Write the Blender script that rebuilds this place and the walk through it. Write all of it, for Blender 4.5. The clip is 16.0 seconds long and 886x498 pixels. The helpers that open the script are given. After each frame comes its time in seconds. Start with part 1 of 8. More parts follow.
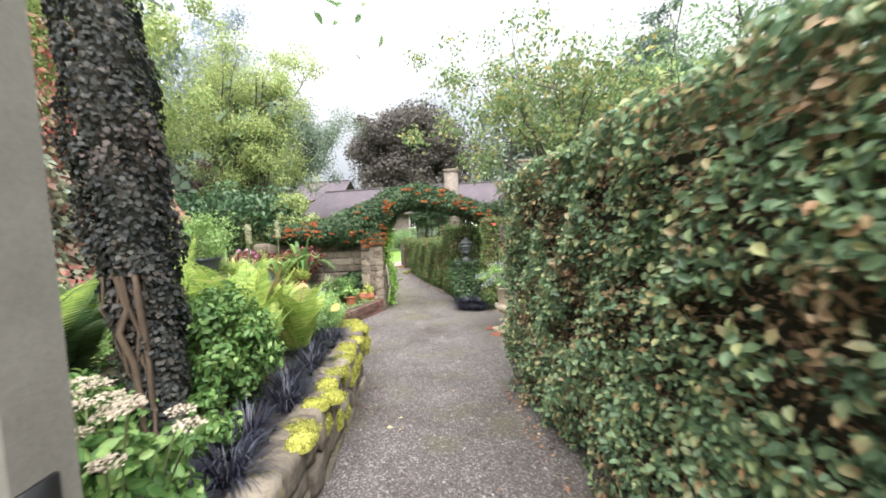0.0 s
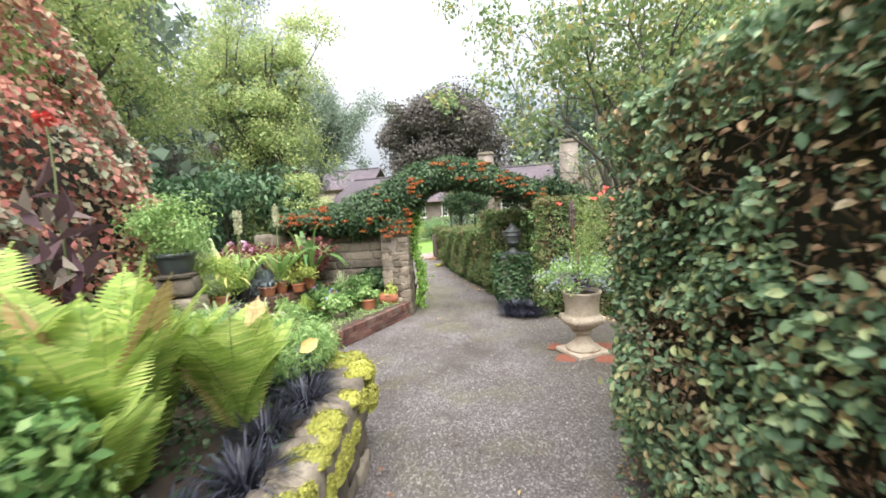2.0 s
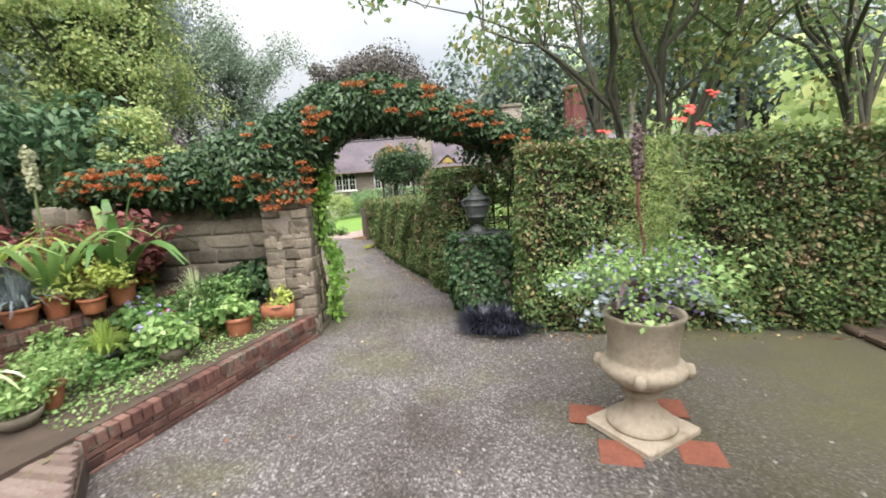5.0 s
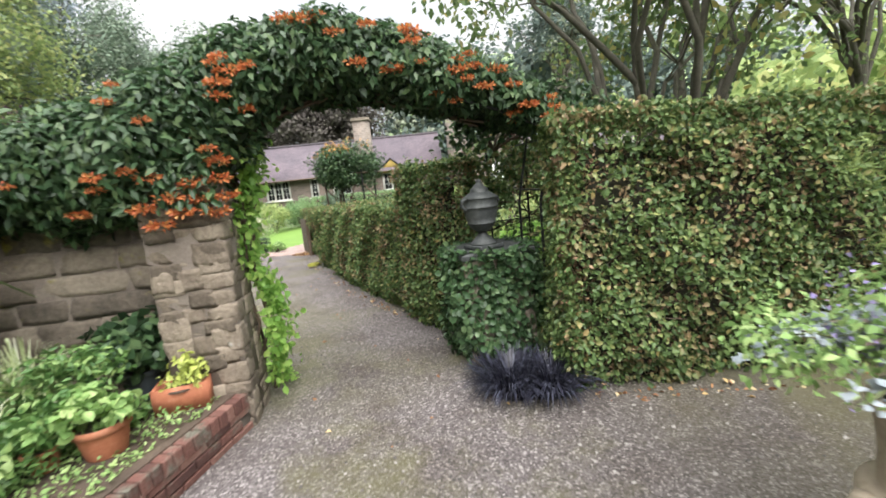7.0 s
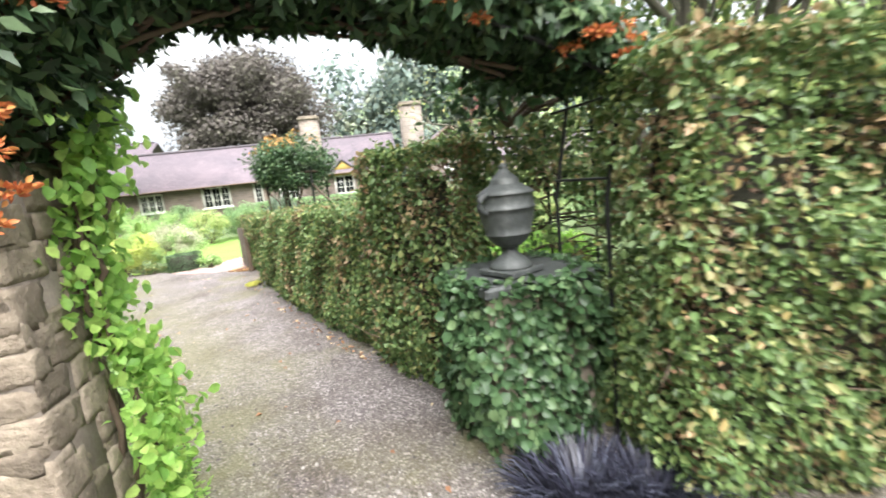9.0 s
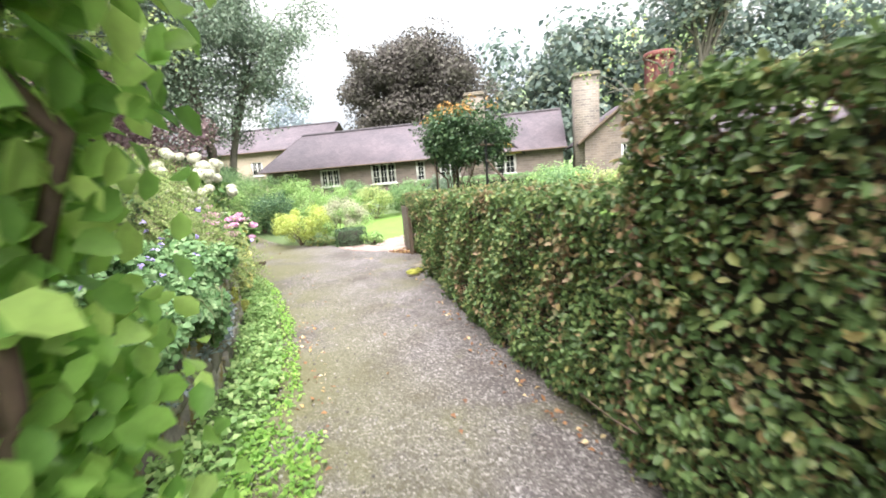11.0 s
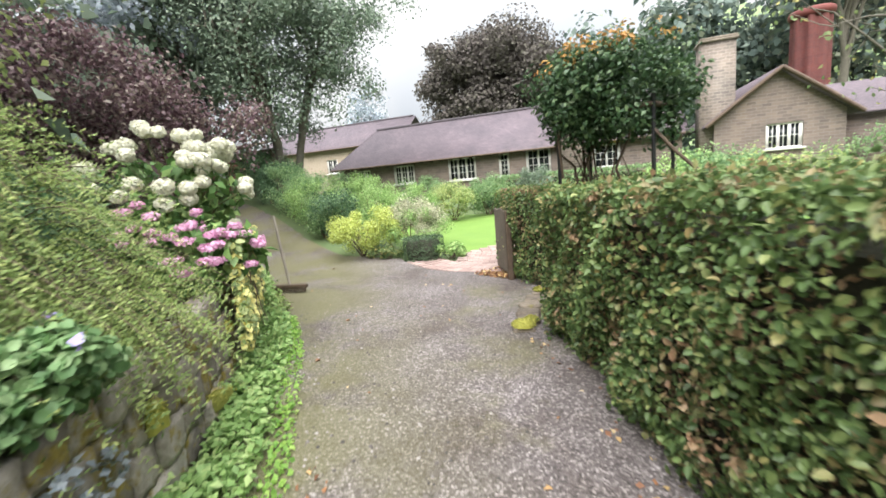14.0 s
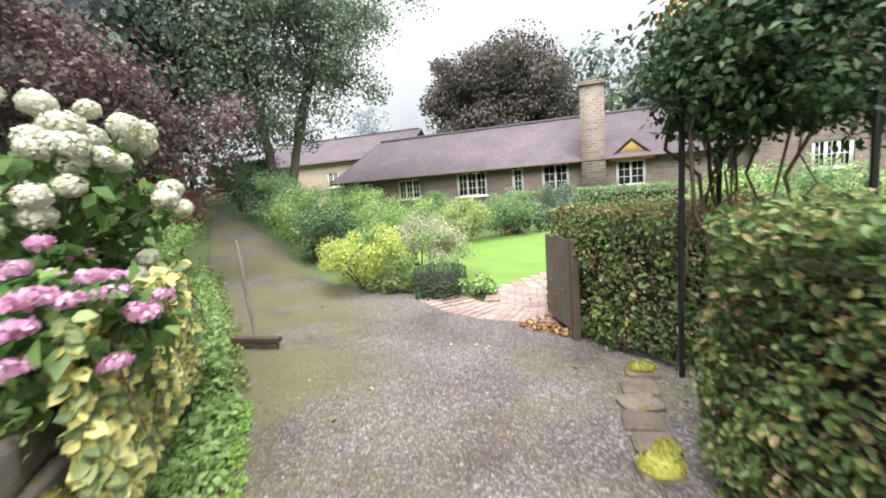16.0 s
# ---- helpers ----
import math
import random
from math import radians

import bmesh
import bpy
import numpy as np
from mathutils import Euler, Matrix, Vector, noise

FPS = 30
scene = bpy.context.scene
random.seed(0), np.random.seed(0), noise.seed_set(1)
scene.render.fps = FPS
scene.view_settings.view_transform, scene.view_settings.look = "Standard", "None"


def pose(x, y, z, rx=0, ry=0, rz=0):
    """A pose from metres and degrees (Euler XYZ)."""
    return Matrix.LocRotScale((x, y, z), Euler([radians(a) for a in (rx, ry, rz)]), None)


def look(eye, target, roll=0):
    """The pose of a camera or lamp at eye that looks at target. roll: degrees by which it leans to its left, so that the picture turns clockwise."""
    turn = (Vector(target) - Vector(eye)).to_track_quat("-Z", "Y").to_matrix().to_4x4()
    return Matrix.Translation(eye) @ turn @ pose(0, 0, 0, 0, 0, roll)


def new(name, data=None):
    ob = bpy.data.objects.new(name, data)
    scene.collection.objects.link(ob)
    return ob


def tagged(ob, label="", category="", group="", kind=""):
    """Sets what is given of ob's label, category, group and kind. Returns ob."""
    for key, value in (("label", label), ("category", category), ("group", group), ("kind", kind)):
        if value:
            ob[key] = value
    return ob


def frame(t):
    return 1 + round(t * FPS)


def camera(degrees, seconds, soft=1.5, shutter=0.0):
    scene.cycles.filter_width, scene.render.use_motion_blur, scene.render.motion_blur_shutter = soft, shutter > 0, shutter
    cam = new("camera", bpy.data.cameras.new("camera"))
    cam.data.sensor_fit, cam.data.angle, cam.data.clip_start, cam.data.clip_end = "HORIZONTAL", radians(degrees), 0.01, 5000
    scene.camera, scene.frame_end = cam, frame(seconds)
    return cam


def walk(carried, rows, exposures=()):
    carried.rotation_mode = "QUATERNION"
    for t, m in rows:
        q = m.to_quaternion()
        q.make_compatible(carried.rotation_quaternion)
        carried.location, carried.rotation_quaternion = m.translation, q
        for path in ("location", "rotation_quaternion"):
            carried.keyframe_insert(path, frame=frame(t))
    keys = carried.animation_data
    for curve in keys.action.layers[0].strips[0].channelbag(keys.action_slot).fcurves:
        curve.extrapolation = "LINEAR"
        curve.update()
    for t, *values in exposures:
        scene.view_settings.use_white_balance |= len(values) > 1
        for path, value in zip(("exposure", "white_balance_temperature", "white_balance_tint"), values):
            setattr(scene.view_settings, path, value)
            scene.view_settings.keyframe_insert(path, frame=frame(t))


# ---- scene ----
cam = camera(92.9, 16.0, soft=1.7, shutter=0.5)
METRES, EYE = 15.0, 2.1
ROWS = [
    (0.0, 0.0, 0.0, 0.0, -0.2, -4.13, 2.84),
    (0.5, -0.0007, 0.0336, -0.0018, 1.86, -5.06, 2.93),
    (1.0, -0.0027, 0.0695, -0.0026, 3.17, -5.27, 3.12),
    (1.5, -0.005, 0.1034, -0.0059, 4.32, -5.17, 3.36),
    (2.0, -0.0095, 0.1377, -0.0085, 4.24, -5.34, 3.67),
    (2.5, -0.0096, 0.1722, -0.0123, 3.36, -5.94, 3.94),
    (3.0, -0.0122, 0.2045, -0.0136, 2.2, -7.36, 3.97),
    (3.5, -0.0128, 0.2348, -0.0139, -0.02, -8.32, 3.67),
    (4.0, -0.0126, 0.2704, -0.0179, -1.99, -8.94, 3.33),
    (6.5, -0.033, 0.4199, -0.0283, -9.74, -9.44, 5.21),
    (7.0, -0.038, 0.4484, -0.0299, -12.95, -9.2, 5.74),
    (7.5, -0.0395, 0.4768, -0.0327, -16.22, -9.11, 6.28),
    (8.0, -0.0412, 0.5021, -0.0323, -20.07, -9.69, 6.6),
    (8.5, -0.0398, 0.5232, -0.0338, -23.48, -10.14, 6.63),
    (9.0, -0.0347, 0.5467, -0.0344, -19.38, -9.35, 6.28),
    (9.5, -0.0379, 0.5687, -0.0339, -11.58, -9.63, 5.97),
    (10.0, -0.043, 0.5986, -0.0345, -6.44, -10.33, 5.47),
    (12.5, -0.0724, 0.7602, -0.0401, 7.86, -9.04, 4.02),
    (13.0, -0.0792, 0.7944, -0.0426, 9.39, -9.0, 4.34),
    (13.5, -0.089, 0.8247, -0.0428, 10.8, -9.17, 4.84),
    (14.0, -0.0964, 0.8567, -0.0418, 10.98, -9.2, 5.12),
    (14.5, -0.1063, 0.8881, -0.0413, 12.57, -9.21, 5.54),
    (15.0, -0.1209, 0.9198, -0.0424, 12.51, -8.92, 5.42),
    (15.5, -0.1304, 0.9479, -0.0442, 12.21, -8.49, 5.04),
    (16.0, -0.1443, 0.9785, -0.042, 11.13, -7.0, 4.08),
]
walk(cam, [(t, pose(METRES * x, METRES * y, METRES * z + EYE, 90 + pitch, roll, yaw)) for t, x, y, z, yaw, pitch, roll in ROWS],
     exposures=[(0.0, 3.15), (2.5, 3.1), (4.0, 2.88), (6.5, 2.92), (8.0, 3.25), (9.0, 3.75), (10.0, 3.7), (12.5, 3.17), (16.0, 2.97)])

# ---- light: bright overcast sky ----
SUN_UP, SUN_TURN = radians(52), radians(176)
world = bpy.data.worlds.new("overcast")
scene.world = world
world.use_nodes = True
wn, wl = world.node_tree.nodes, world.node_tree.links
sky = wn.new("ShaderNodeTexSky")
sky.sky_type, sky.sun_disc, sky.sun_elevation, sky.sun_rotation = "NISHITA", False, SUN_UP, SUN_TURN
sky.dust_density = 4.0
sky_gain = wn.new("ShaderNodeMixRGB")
sky_gain.blend_type, sky_gain.inputs[0].default_value = "MULTIPLY", 1.0
sky_gain.inputs[2].default_value = (0.1, 0.1, 0.1, 1)
coords = wn.new("ShaderNodeTexCoord")
clouds = wn.new("ShaderNodeTexNoise")
clouds.inputs["Scale"].default_value, clouds.inputs["Detail"].default_value = 2.2, 4.0
ramp = wn.new("ShaderNodeValToRGB")
ramp.color_ramp.elements[0].position, ramp.color_ramp.elements[0].color = 0.36, (0.70, 0.75, 0.82, 1)
ramp.color_ramp.elements[1].position, ramp.color_ramp.elements[1].color = 0.62, (1.02, 1.02, 1.02, 1)
cover = wn.new("ShaderNodeMixRGB")
cover.inputs[0].default_value = 0.9
wl.new(coords.outputs["Generated"], clouds.inputs["Vector"])
wl.new(clouds.outputs["Fac"], ramp.inputs[0])
wl.new(sky.outputs[0], sky_gain.inputs[1])
wl.new(sky_gain.outputs[0], cover.inputs[1])
wl.new(ramp.outputs[0], cover.inputs[2])
# an overcast sky is three times as bright overhead as at the horizon
height = wn.new("ShaderNodeSeparateXYZ")
wl.new(coords.outputs["Generated"], height.inputs[0])
zenith = wn.new("ShaderNodeMapRange")
zenith.inputs[3].default_value, zenith.inputs[4].default_value = 0.43, 1.29
wl.new(height.outputs[2], zenith.inputs[0])
graded = wn.new("ShaderNodeMixRGB")
graded.blend_type, graded.inputs[0].default_value = "MULTIPLY", 1.0
wl.new(cover.outputs[0], graded.inputs[1])
wl.new(zenith.outputs[0], graded.inputs[2])
wl.new(graded.outputs[0], wn["Background"].inputs[0])
wn["Background"].inputs[1].default_value = 0.24
sun = new("sun", bpy.data.lights.new("sun", "SUN"))
sun.data.energy, sun.data.angle, sun.data.color = 1.5, radians(75), (1.0, 0.985, 0.965)
sun.matrix_world = look((0, 0, 30), (30 * math.sin(SUN_TURN) * -0.6, 30 * math.cos(SUN_TURN) * -0.6, 0))


# ---- materials ----
def nodes_of(name):
    m = bpy.data.materials.new(name)
    m.use_nodes = True
    return m, m.node_tree.nodes, m.node_tree.links


def ramp_node(n, stops, mode="LINEAR"):
    r = n.new("ShaderNodeValToRGB")
    r.color_ramp.interpolation = mode
    while len(r.color_ramp.elements) < len(stops):
        r.color_ramp.elements.new(0.5)
    for e, (p, c) in zip(r.color_ramp.elements, stops):
        e.position, e.color = p, (*c, 1)
    return r


def noise_node(n, l, scale, detail=4.0, rough=0.55, obj=True):
    c = n.new("ShaderNodeTexCoord")
    t = n.new("ShaderNodeTexNoise")
    t.inputs["Scale"].default_value, t.inputs["Detail"].default_value, t.inputs["Roughness"].default_value = scale, detail, rough
    if obj:
        l.new(c.outputs["Object"], t.inputs["Vector"])
    else:
        g = n.new("ShaderNodeNewGeometry")
        l.new(g.outputs["Position"], t.inputs["Vector"])
    return t


def leafmat(name, stops, patch=None, rough=0.42, through_light=0.28, patch_scale=1.3, patch_at=(0.52, 0.66)):
    """Leaf colours vary leaf by leaf; patch: the colours of a second kind of leaf that gathers in patches."""
    def soften(rows):
        """Sky sheen and haze put into the leaf colour: a little greyer and bluer than the pure green."""
        out = []
        for at, c in rows:
            grey = 0.3 * c[0] + 0.6 * c[1] + 0.1 * c[2]
            out.append((at, tuple((v + (grey - v) * 0.14) * k for v, k in zip(c, (1.03, 1.0, 1.28) if c[1] > c[0] else (1.0, 1.0, 1.0)))))
        return out
    stops, patch = soften(stops), soften(patch) if patch else None
    m, n, l = nodes_of(name)
    geo = n.new("ShaderNodeNewGeometry")
    r = ramp_node(n, stops)
    l.new(geo.outputs["Random Per Island"], r.inputs[0])
    colour = r.outputs[0]
    if patch:
        pn = noise_node(n, l, patch_scale, 3.0, obj=False)
        add = n.new("ShaderNodeMath")
        add.operation = "MULTIPLY_ADD"
        add.inputs[1].default_value, add.inputs[2].default_value = 0.22, -0.11
        l.new(geo.outputs["Random Per Island"], add.inputs[0])
        both = n.new("ShaderNodeMath")
        l.new(add.outputs[0], both.inputs[0])
        l.new(pn.outputs["Fac"], both.inputs[1])
        rng = n.new("ShaderNodeMapRange")
        rng.inputs[1].default_value, rng.inputs[2].default_value = patch_at
        l.new(both.outputs[0], rng.inputs[0])
        r2 = ramp_node(n, patch)
        l.new(geo.outputs["Random Per Island"], r2.inputs[0])
        mx = n.new("ShaderNodeMixRGB")
        l.new(rng.outputs[0], mx.inputs[0])
        l.new(colour, mx.inputs[1])
        l.new(r2.outputs[0], mx.inputs[2])
        colour = mx.outputs[0]
    fine = noise_node(n, l, 45.0, 2.0, obj=False)
    fr = n.new("ShaderNodeMapRange")
    fr.inputs[3].default_value, fr.inputs[4].default_value = 0.75, 1.25
    l.new(fine.outputs["Fac"], fr.inputs[0])
    vary = n.new("ShaderNodeMixRGB")
    vary.blend_type, vary.inputs[0].default_value = "MULTIPLY", 1.0
    l.new(colour, vary.inputs[1])
    l.new(fr.outputs[0], vary.inputs[2])
    b = n["Principled BSDF"]
    b.inputs["Roughness"].default_value = rough + 0.06
    b.inputs["Specular IOR Level"].default_value = 0.3
    l.new(vary.outputs[0], b.inputs["Base Color"])
    if through_light:
        tr = n.new("ShaderNodeBsdfTranslucent")
        l.new(vary.outputs[0], tr.inputs["Color"])
        ms = n.new("ShaderNodeMixShader")
        ms.inputs[0].default_value = through_light
        l.new(b.outputs[0], ms.inputs[1])
        l.new(tr.outputs[0], ms.inputs[2])
        l.new(ms.outputs[0], n["Material Output"].inputs[0])
    return m


def rockmat(name, stops, scale=3.0, fine=40.0, rough=0.85, bump=0.5, island=0.0, moss=None, moss_at=(0.5, 0.6), dist=0.01, metal=0.0, own=0.0):
    """Stone, brick, soil, plaster: two scales of noise in the colour, fine relief, and moss or lichen in patches."""
    m, n, l = nodes_of(name)
    a = noise_node(n, l, scale, 5.0, 0.6, obj=False)
    c = noise_node(n, l, fine, 4.0, 0.65, obj=False)
    add = n.new("ShaderNodeMath")
    add.operation = "MULTIPLY_ADD"
    add.inputs[1].default_value = 0.45
    l.new(c.outputs["Fac"], add.inputs[0])
    half = n.new("ShaderNodeMath")
    half.operation = "MULTIPLY_ADD"
    half.inputs[1].default_value, half.inputs[2].default_value = 0.55, 0.0
    l.new(a.outputs["Fac"], half.inputs[0])
    l.new(half.outputs[0], add.inputs[2])
    fac = add.outputs[0]
    if island or own:
        src = n.new("ShaderNodeObjectInfo").outputs["Random"] if own else n.new("ShaderNodeNewGeometry").outputs["Random Per Island"]
        k = n.new("ShaderNodeMath")
        k.operation = "MULTIPLY_ADD"
        k.inputs[1].default_value, k.inputs[2].default_value = (own or island), -(own or island) / 2
        l.new(src, k.inputs[0])
        s = n.new("ShaderNodeMath")
        l.new(k.outputs[0], s.inputs[0])
        l.new(fac, s.inputs[1])
        fac = s.outputs[0]
    r = ramp_node(n, stops)
    l.new(fac, r.inputs[0])
    colour = r.outputs[0]
    if moss:
        pn = noise_node(n, l, 5.0, 5.0, 0.7, obj=False)
        rng = n.new("ShaderNodeMapRange")
        rng.inputs[1].default_value, rng.inputs[2].default_value = moss_at
        l.new(pn.outputs["Fac"], rng.inputs[0])
        mr = ramp_node(n, [(0.3, moss[0]), (0.7, moss[1])])
        l.new(c.outputs["Fac"], mr.inputs[0])
        mx = n.new("ShaderNodeMixRGB")
        l.new(rng.outputs[0], mx.inputs[0])
        l.new(colour, mx.inputs[1])
        l.new(mr.outputs[0], mx.inputs[2])
        colour = mx.outputs[0]
    b = n["Principled BSDF"]
    b.inputs["Roughness"].default_value, b.inputs["Metallic"].default_value = rough, metal
    l.new(colour, b.inputs["Base Color"])
    bp = n.new("ShaderNodeBump")
    bp.inputs["Strength"].default_value, bp.inputs["Distance"].default_value = bump, dist
    l.new(add.outputs[0], bp.inputs["Height"])
    l.new(bp.outputs[0], b.inputs["Normal"])
    return m


def coursemat(name, tones, mortar, wide, high, gap, bump=0.6, slate=False):
    """Coursed stone or roof tiles seen from far off."""
    m, n, l = nodes_of(name)
    c = n.new("ShaderNodeTexCoord")
    t = n.new("ShaderNodeTexBrick")
    t.inputs["Scale"].default_value = 1.0
    t.inputs["Brick Width"].default_value, t.inputs["Row Height"].default_value, t.inputs["Mortar Size"].default_value = wide, high, gap
    t.inputs["Color1"].default_value, t.inputs["Color2"].default_value, t.inputs["Mortar"].default_value = (*tones[0], 1), (*tones[1], 1), (*mortar, 1)
    warp = noise_node(n, l, 2.5, 3.0, obj=True)
    sc = n.new("ShaderNodeMixRGB")
    sc.blend_type, sc.inputs[0].default_value = "ADD", 0.0 if slate else 0.08
    l.new(c.outputs["UV"], sc.inputs[1])
    l.new(warp.outputs["Color"], sc.inputs[2])
    l.new(sc.outputs[0], t.inputs["Vector"])
    big = noise_node(n, l, 0.6, 5.0, 0.65)
    rr = ramp_node(n, [(0.3, (0.72, 0.72, 0.74)), (0.7, (1.25, 1.18, 1.15))])
    l.new(big.outputs["Fac"], rr.inputs[0])
    mul = n.new("ShaderNodeMixRGB")
    mul.blend_type, mul.inputs[0].default_value = "MULTIPLY", 1.0
    l.new(t.outputs["Color"], mul.inputs[1])
    l.new(rr.outputs[0], mul.inputs[2])
    b = n["Principled BSDF"]
    b.inputs["Roughness"].default_value = 0.75
    l.new(mul.outputs[0], b.inputs["Base Color"])
    bp = n.new("ShaderNodeBump")
    bp.invert = True
    bp.inputs["Strength"].default_value, bp.inputs["Distance"].default_value = bump, 0.03
    l.new(t.outputs["Fac"], bp.inputs["Height"])
    l.new(bp.outputs[0], b.inputs["Normal"])
    return m


def plain(name, colour, rough=0.5, metal=0.0):
    return rockmat(name, [(0.3, tuple(v * 0.82 for v in colour)), (0.7, tuple(min(1, v * 1.12) for v in colour))], 4.0, 60.0, rough, 0.15, metal=metal, dist=0.003)


BROWN = [(0.0, (0.14, 0.08, 0.05)), (0.5, (0.27, 0.15, 0.08)), (1.0, (0.38, 0.25, 0.13))]
M = {}
M["beech_hedge"] = leafmat("hedge leaves", [(0, (0.064, 0.119, 0.048)), (0.3, (0.124, 0.224, 0.081)), (0.7, (0.216, 0.330, 0.114)), (0.93, (0.386, 0.440, 0.119)), (1, (0.478, 0.255, 0.123))], BROWN, 0.30, 0.32, patch_scale=2.6, patch_at=(0.55, 0.70))
M["low_hedge"] = leafmat("low hedge leaves", [(0, (0.046, 0.089, 0.017)), (0.4, (0.105, 0.190, 0.035)), (0.8, (0.179, 0.270, 0.051)), (0.95, (0.284, 0.320, 0.062)), (1, (0.351, 0.245, 0.074))], BROWN, 0.32, 0.34, patch_scale=3.2, patch_at=(0.57, 0.72))
M["dead"] = leafmat("dead hedge leaves", BROWN, None, 0.6, 0.2)
M["ivy"] = leafmat("ivy leaves", [(0, (0.027, 0.062, 0.017)), (0.6, (0.055, 0.125, 0.032)), (1, (0.119, 0.198, 0.055))], None, 0.3)
M["ivy_trunk"] = leafmat("trunk ivy leaves", [(0, (0.022, 0.026, 0.02)), (0.6, (0.042, 0.05, 0.035)), (1, (0.09, 0.08, 0.065))], [(0, (0.05, 0.04, 0.032)), (1, (0.10, 0.075, 0.065))], 0.5)
M["trumpet"] = leafmat("trumpet vine leaves", [(0, (0.022, 0.050, 0.015)), (0.6, (0.046, 0.107, 0.028)), (1, (0.098, 0.163, 0.041))], None, 0.32)
M["vine_bright"] = leafmat("young vine leaves", [(0, (0.164, 0.380, 0.032)), (0.6, (0.316, 0.594, 0.051)), (1, (0.481, 0.708, 0.089))], None, 0.4, 0.6)
M["orange"] = leafmat("orange trumpet petals", [(0, (0.430, 0.085, 0.018)), (0.6, (0.560, 0.165, 0.030)), (1, (0.620, 0.290, 0.060))], None, 0.45)
M["creeper_red"] = leafmat("virginia creeper leaves", [(0, (0.390, 0.098, 0.078)), (0.35, (0.624, 0.215, 0.169)), (0.65, (0.572, 0.338, 0.195)), (1, (0.390, 0.377, 0.182))], [(0, (0.104, 0.169, 0.081)), (0.6, (0.247, 0.312, 0.169)), (1, (0.429, 0.429, 0.260))], 0.45, patch_scale=0.7, patch_at=(0.44, 0.60))
M["laurel"] = leafmat("dark shrub leaves", [(0, (0.035, 0.086, 0.028)), (0.6, (0.074, 0.168, 0.051)), (1, (0.160, 0.269, 0.098))], None, 0.34)
M["light_tree"] = leafmat("light tree leaves", [(0, (0.217, 0.327, 0.068)), (0.6, (0.367, 0.489, 0.109)), (1, (0.571, 0.599, 0.150))], None, 0.5, 0.5)
M["green_tree"] = leafmat("tree leaves", [(0, (0.104, 0.208, 0.058)), (0.6, (0.195, 0.351, 0.098)), (1, (0.338, 0.481, 0.143))], None, 0.45, 0.5)
M["autumn_tree"] = leafmat("yellowing tree leaves", [(0, (0.098, 0.176, 0.041)), (0.6, (0.186, 0.283, 0.068)), (0.85, (0.304, 0.352, 0.083)), (1, (0.450, 0.352, 0.083))], None, 0.45, 0.5)
M["grey_tree"] = leafmat("grey green tree leaves", [(0, (0.105, 0.160, 0.080)), (0.6, (0.165, 0.240, 0.120)), (1, (0.240, 0.300, 0.160))], None, 0.7)
M["far_tree"] = leafmat("far wood leaves", [(0, (0.08, 0.125, 0.085)), (1, (0.17, 0.23, 0.14))], [(0, (0.15, 0.19, 0.10)), (1, (0.25, 0.28, 0.14))], 0.7, patch_scale=0.05)
M["pale_tree"] = leafmat("pale willow leaves", [(0, (0.28, 0.36, 0.30)), (1, (0.42, 0.48, 0.42))], None, 0.6)
M["beech_copper"] = leafmat("copper beech leaves", [(0, (0.078, 0.068, 0.062)), (0.7, (0.115, 0.098, 0.088)), (1, (0.150, 0.142, 0.110))], None, 0.75)
M["maple"] = leafmat("purple maple leaves", [(0, (0.091, 0.043, 0.060)), (0.6, (0.181, 0.108, 0.120)), (1, (0.285, 0.238, 0.188))], None, 0.45)
M["fern"] = leafmat("fern pinnae", [(0, (0.230, 0.380, 0.032)), (0.6, (0.380, 0.540, 0.048)), (1, (0.552, 0.632, 0.103))], None, 0.5, 0.45)
# darker copy of the fern leaves, with shade put into the colour
M["fern_shaded"] = leafmat("fern pinnae coloured for shade", [(0, (0.108, 0.216, 0.060)), (1, (0.228, 0.348, 0.108))], None, 0.5, 0.4)
M["fern_dry"] = leafmat("dry fern pinnae", [(0, (0.42, 0.26, 0.09)), (1, (0.58, 0.42, 0.18))], None, 0.6)
M["lush"] = leafmat("fresh shrub leaves", [(0, (0.050, 0.140, 0.020)), (0.6, (0.115, 0.245, 0.034)), (1, (0.235, 0.365, 0.064))], None, 0.33, 0.3)
M["mondo"] = leafmat("black grass blades", [(0, (0.010, 0.010, 0.014)), (0.7, (0.028, 0.029, 0.038)), (1, (0.075, 0.085, 0.092))], None, 0.32, 0.0)
M["sage"] = leafmat("soft green leaves", [(0, (0.159, 0.312, 0.051)), (0.6, (0.269, 0.457, 0.083)), (1, (0.439, 0.601, 0.150))], None, 0.42, 0.4)
M["grey_leaf"] = leafmat("silver leaves", [(0, (0.203, 0.265, 0.218)), (1, (0.359, 0.413, 0.343))], None, 0.6)
M["yellow_leaf"] = leafmat("golden leaves", [(0, (0.337, 0.416, 0.033)), (0.6, (0.489, 0.577, 0.050)), (1, (0.574, 0.692, 0.135))], None, 0.5, 0.35)
M["variegated"] = leafmat("variegated ivy leaves", [(0, (0.123, 0.214, 0.057)), (0.45, (0.320, 0.384, 0.094)), (0.6, (0.762, 0.701, 0.189)), (1, (0.850, 0.768, 0.265))], None, 0.4)
M["yewish"] = leafmat("needled shrub sprays", [(0, (0.111, 0.193, 0.023)), (0.6, (0.212, 0.309, 0.046)), (1, (0.348, 0.423, 0.080))], None, 0.45)
M["cream_plume"] = leafmat("cream plumes", [(0, (0.300, 0.330, 0.170)), (0.6, (0.460, 0.460, 0.280)), (1, (0.600, 0.580, 0.400))], None, 0.7)
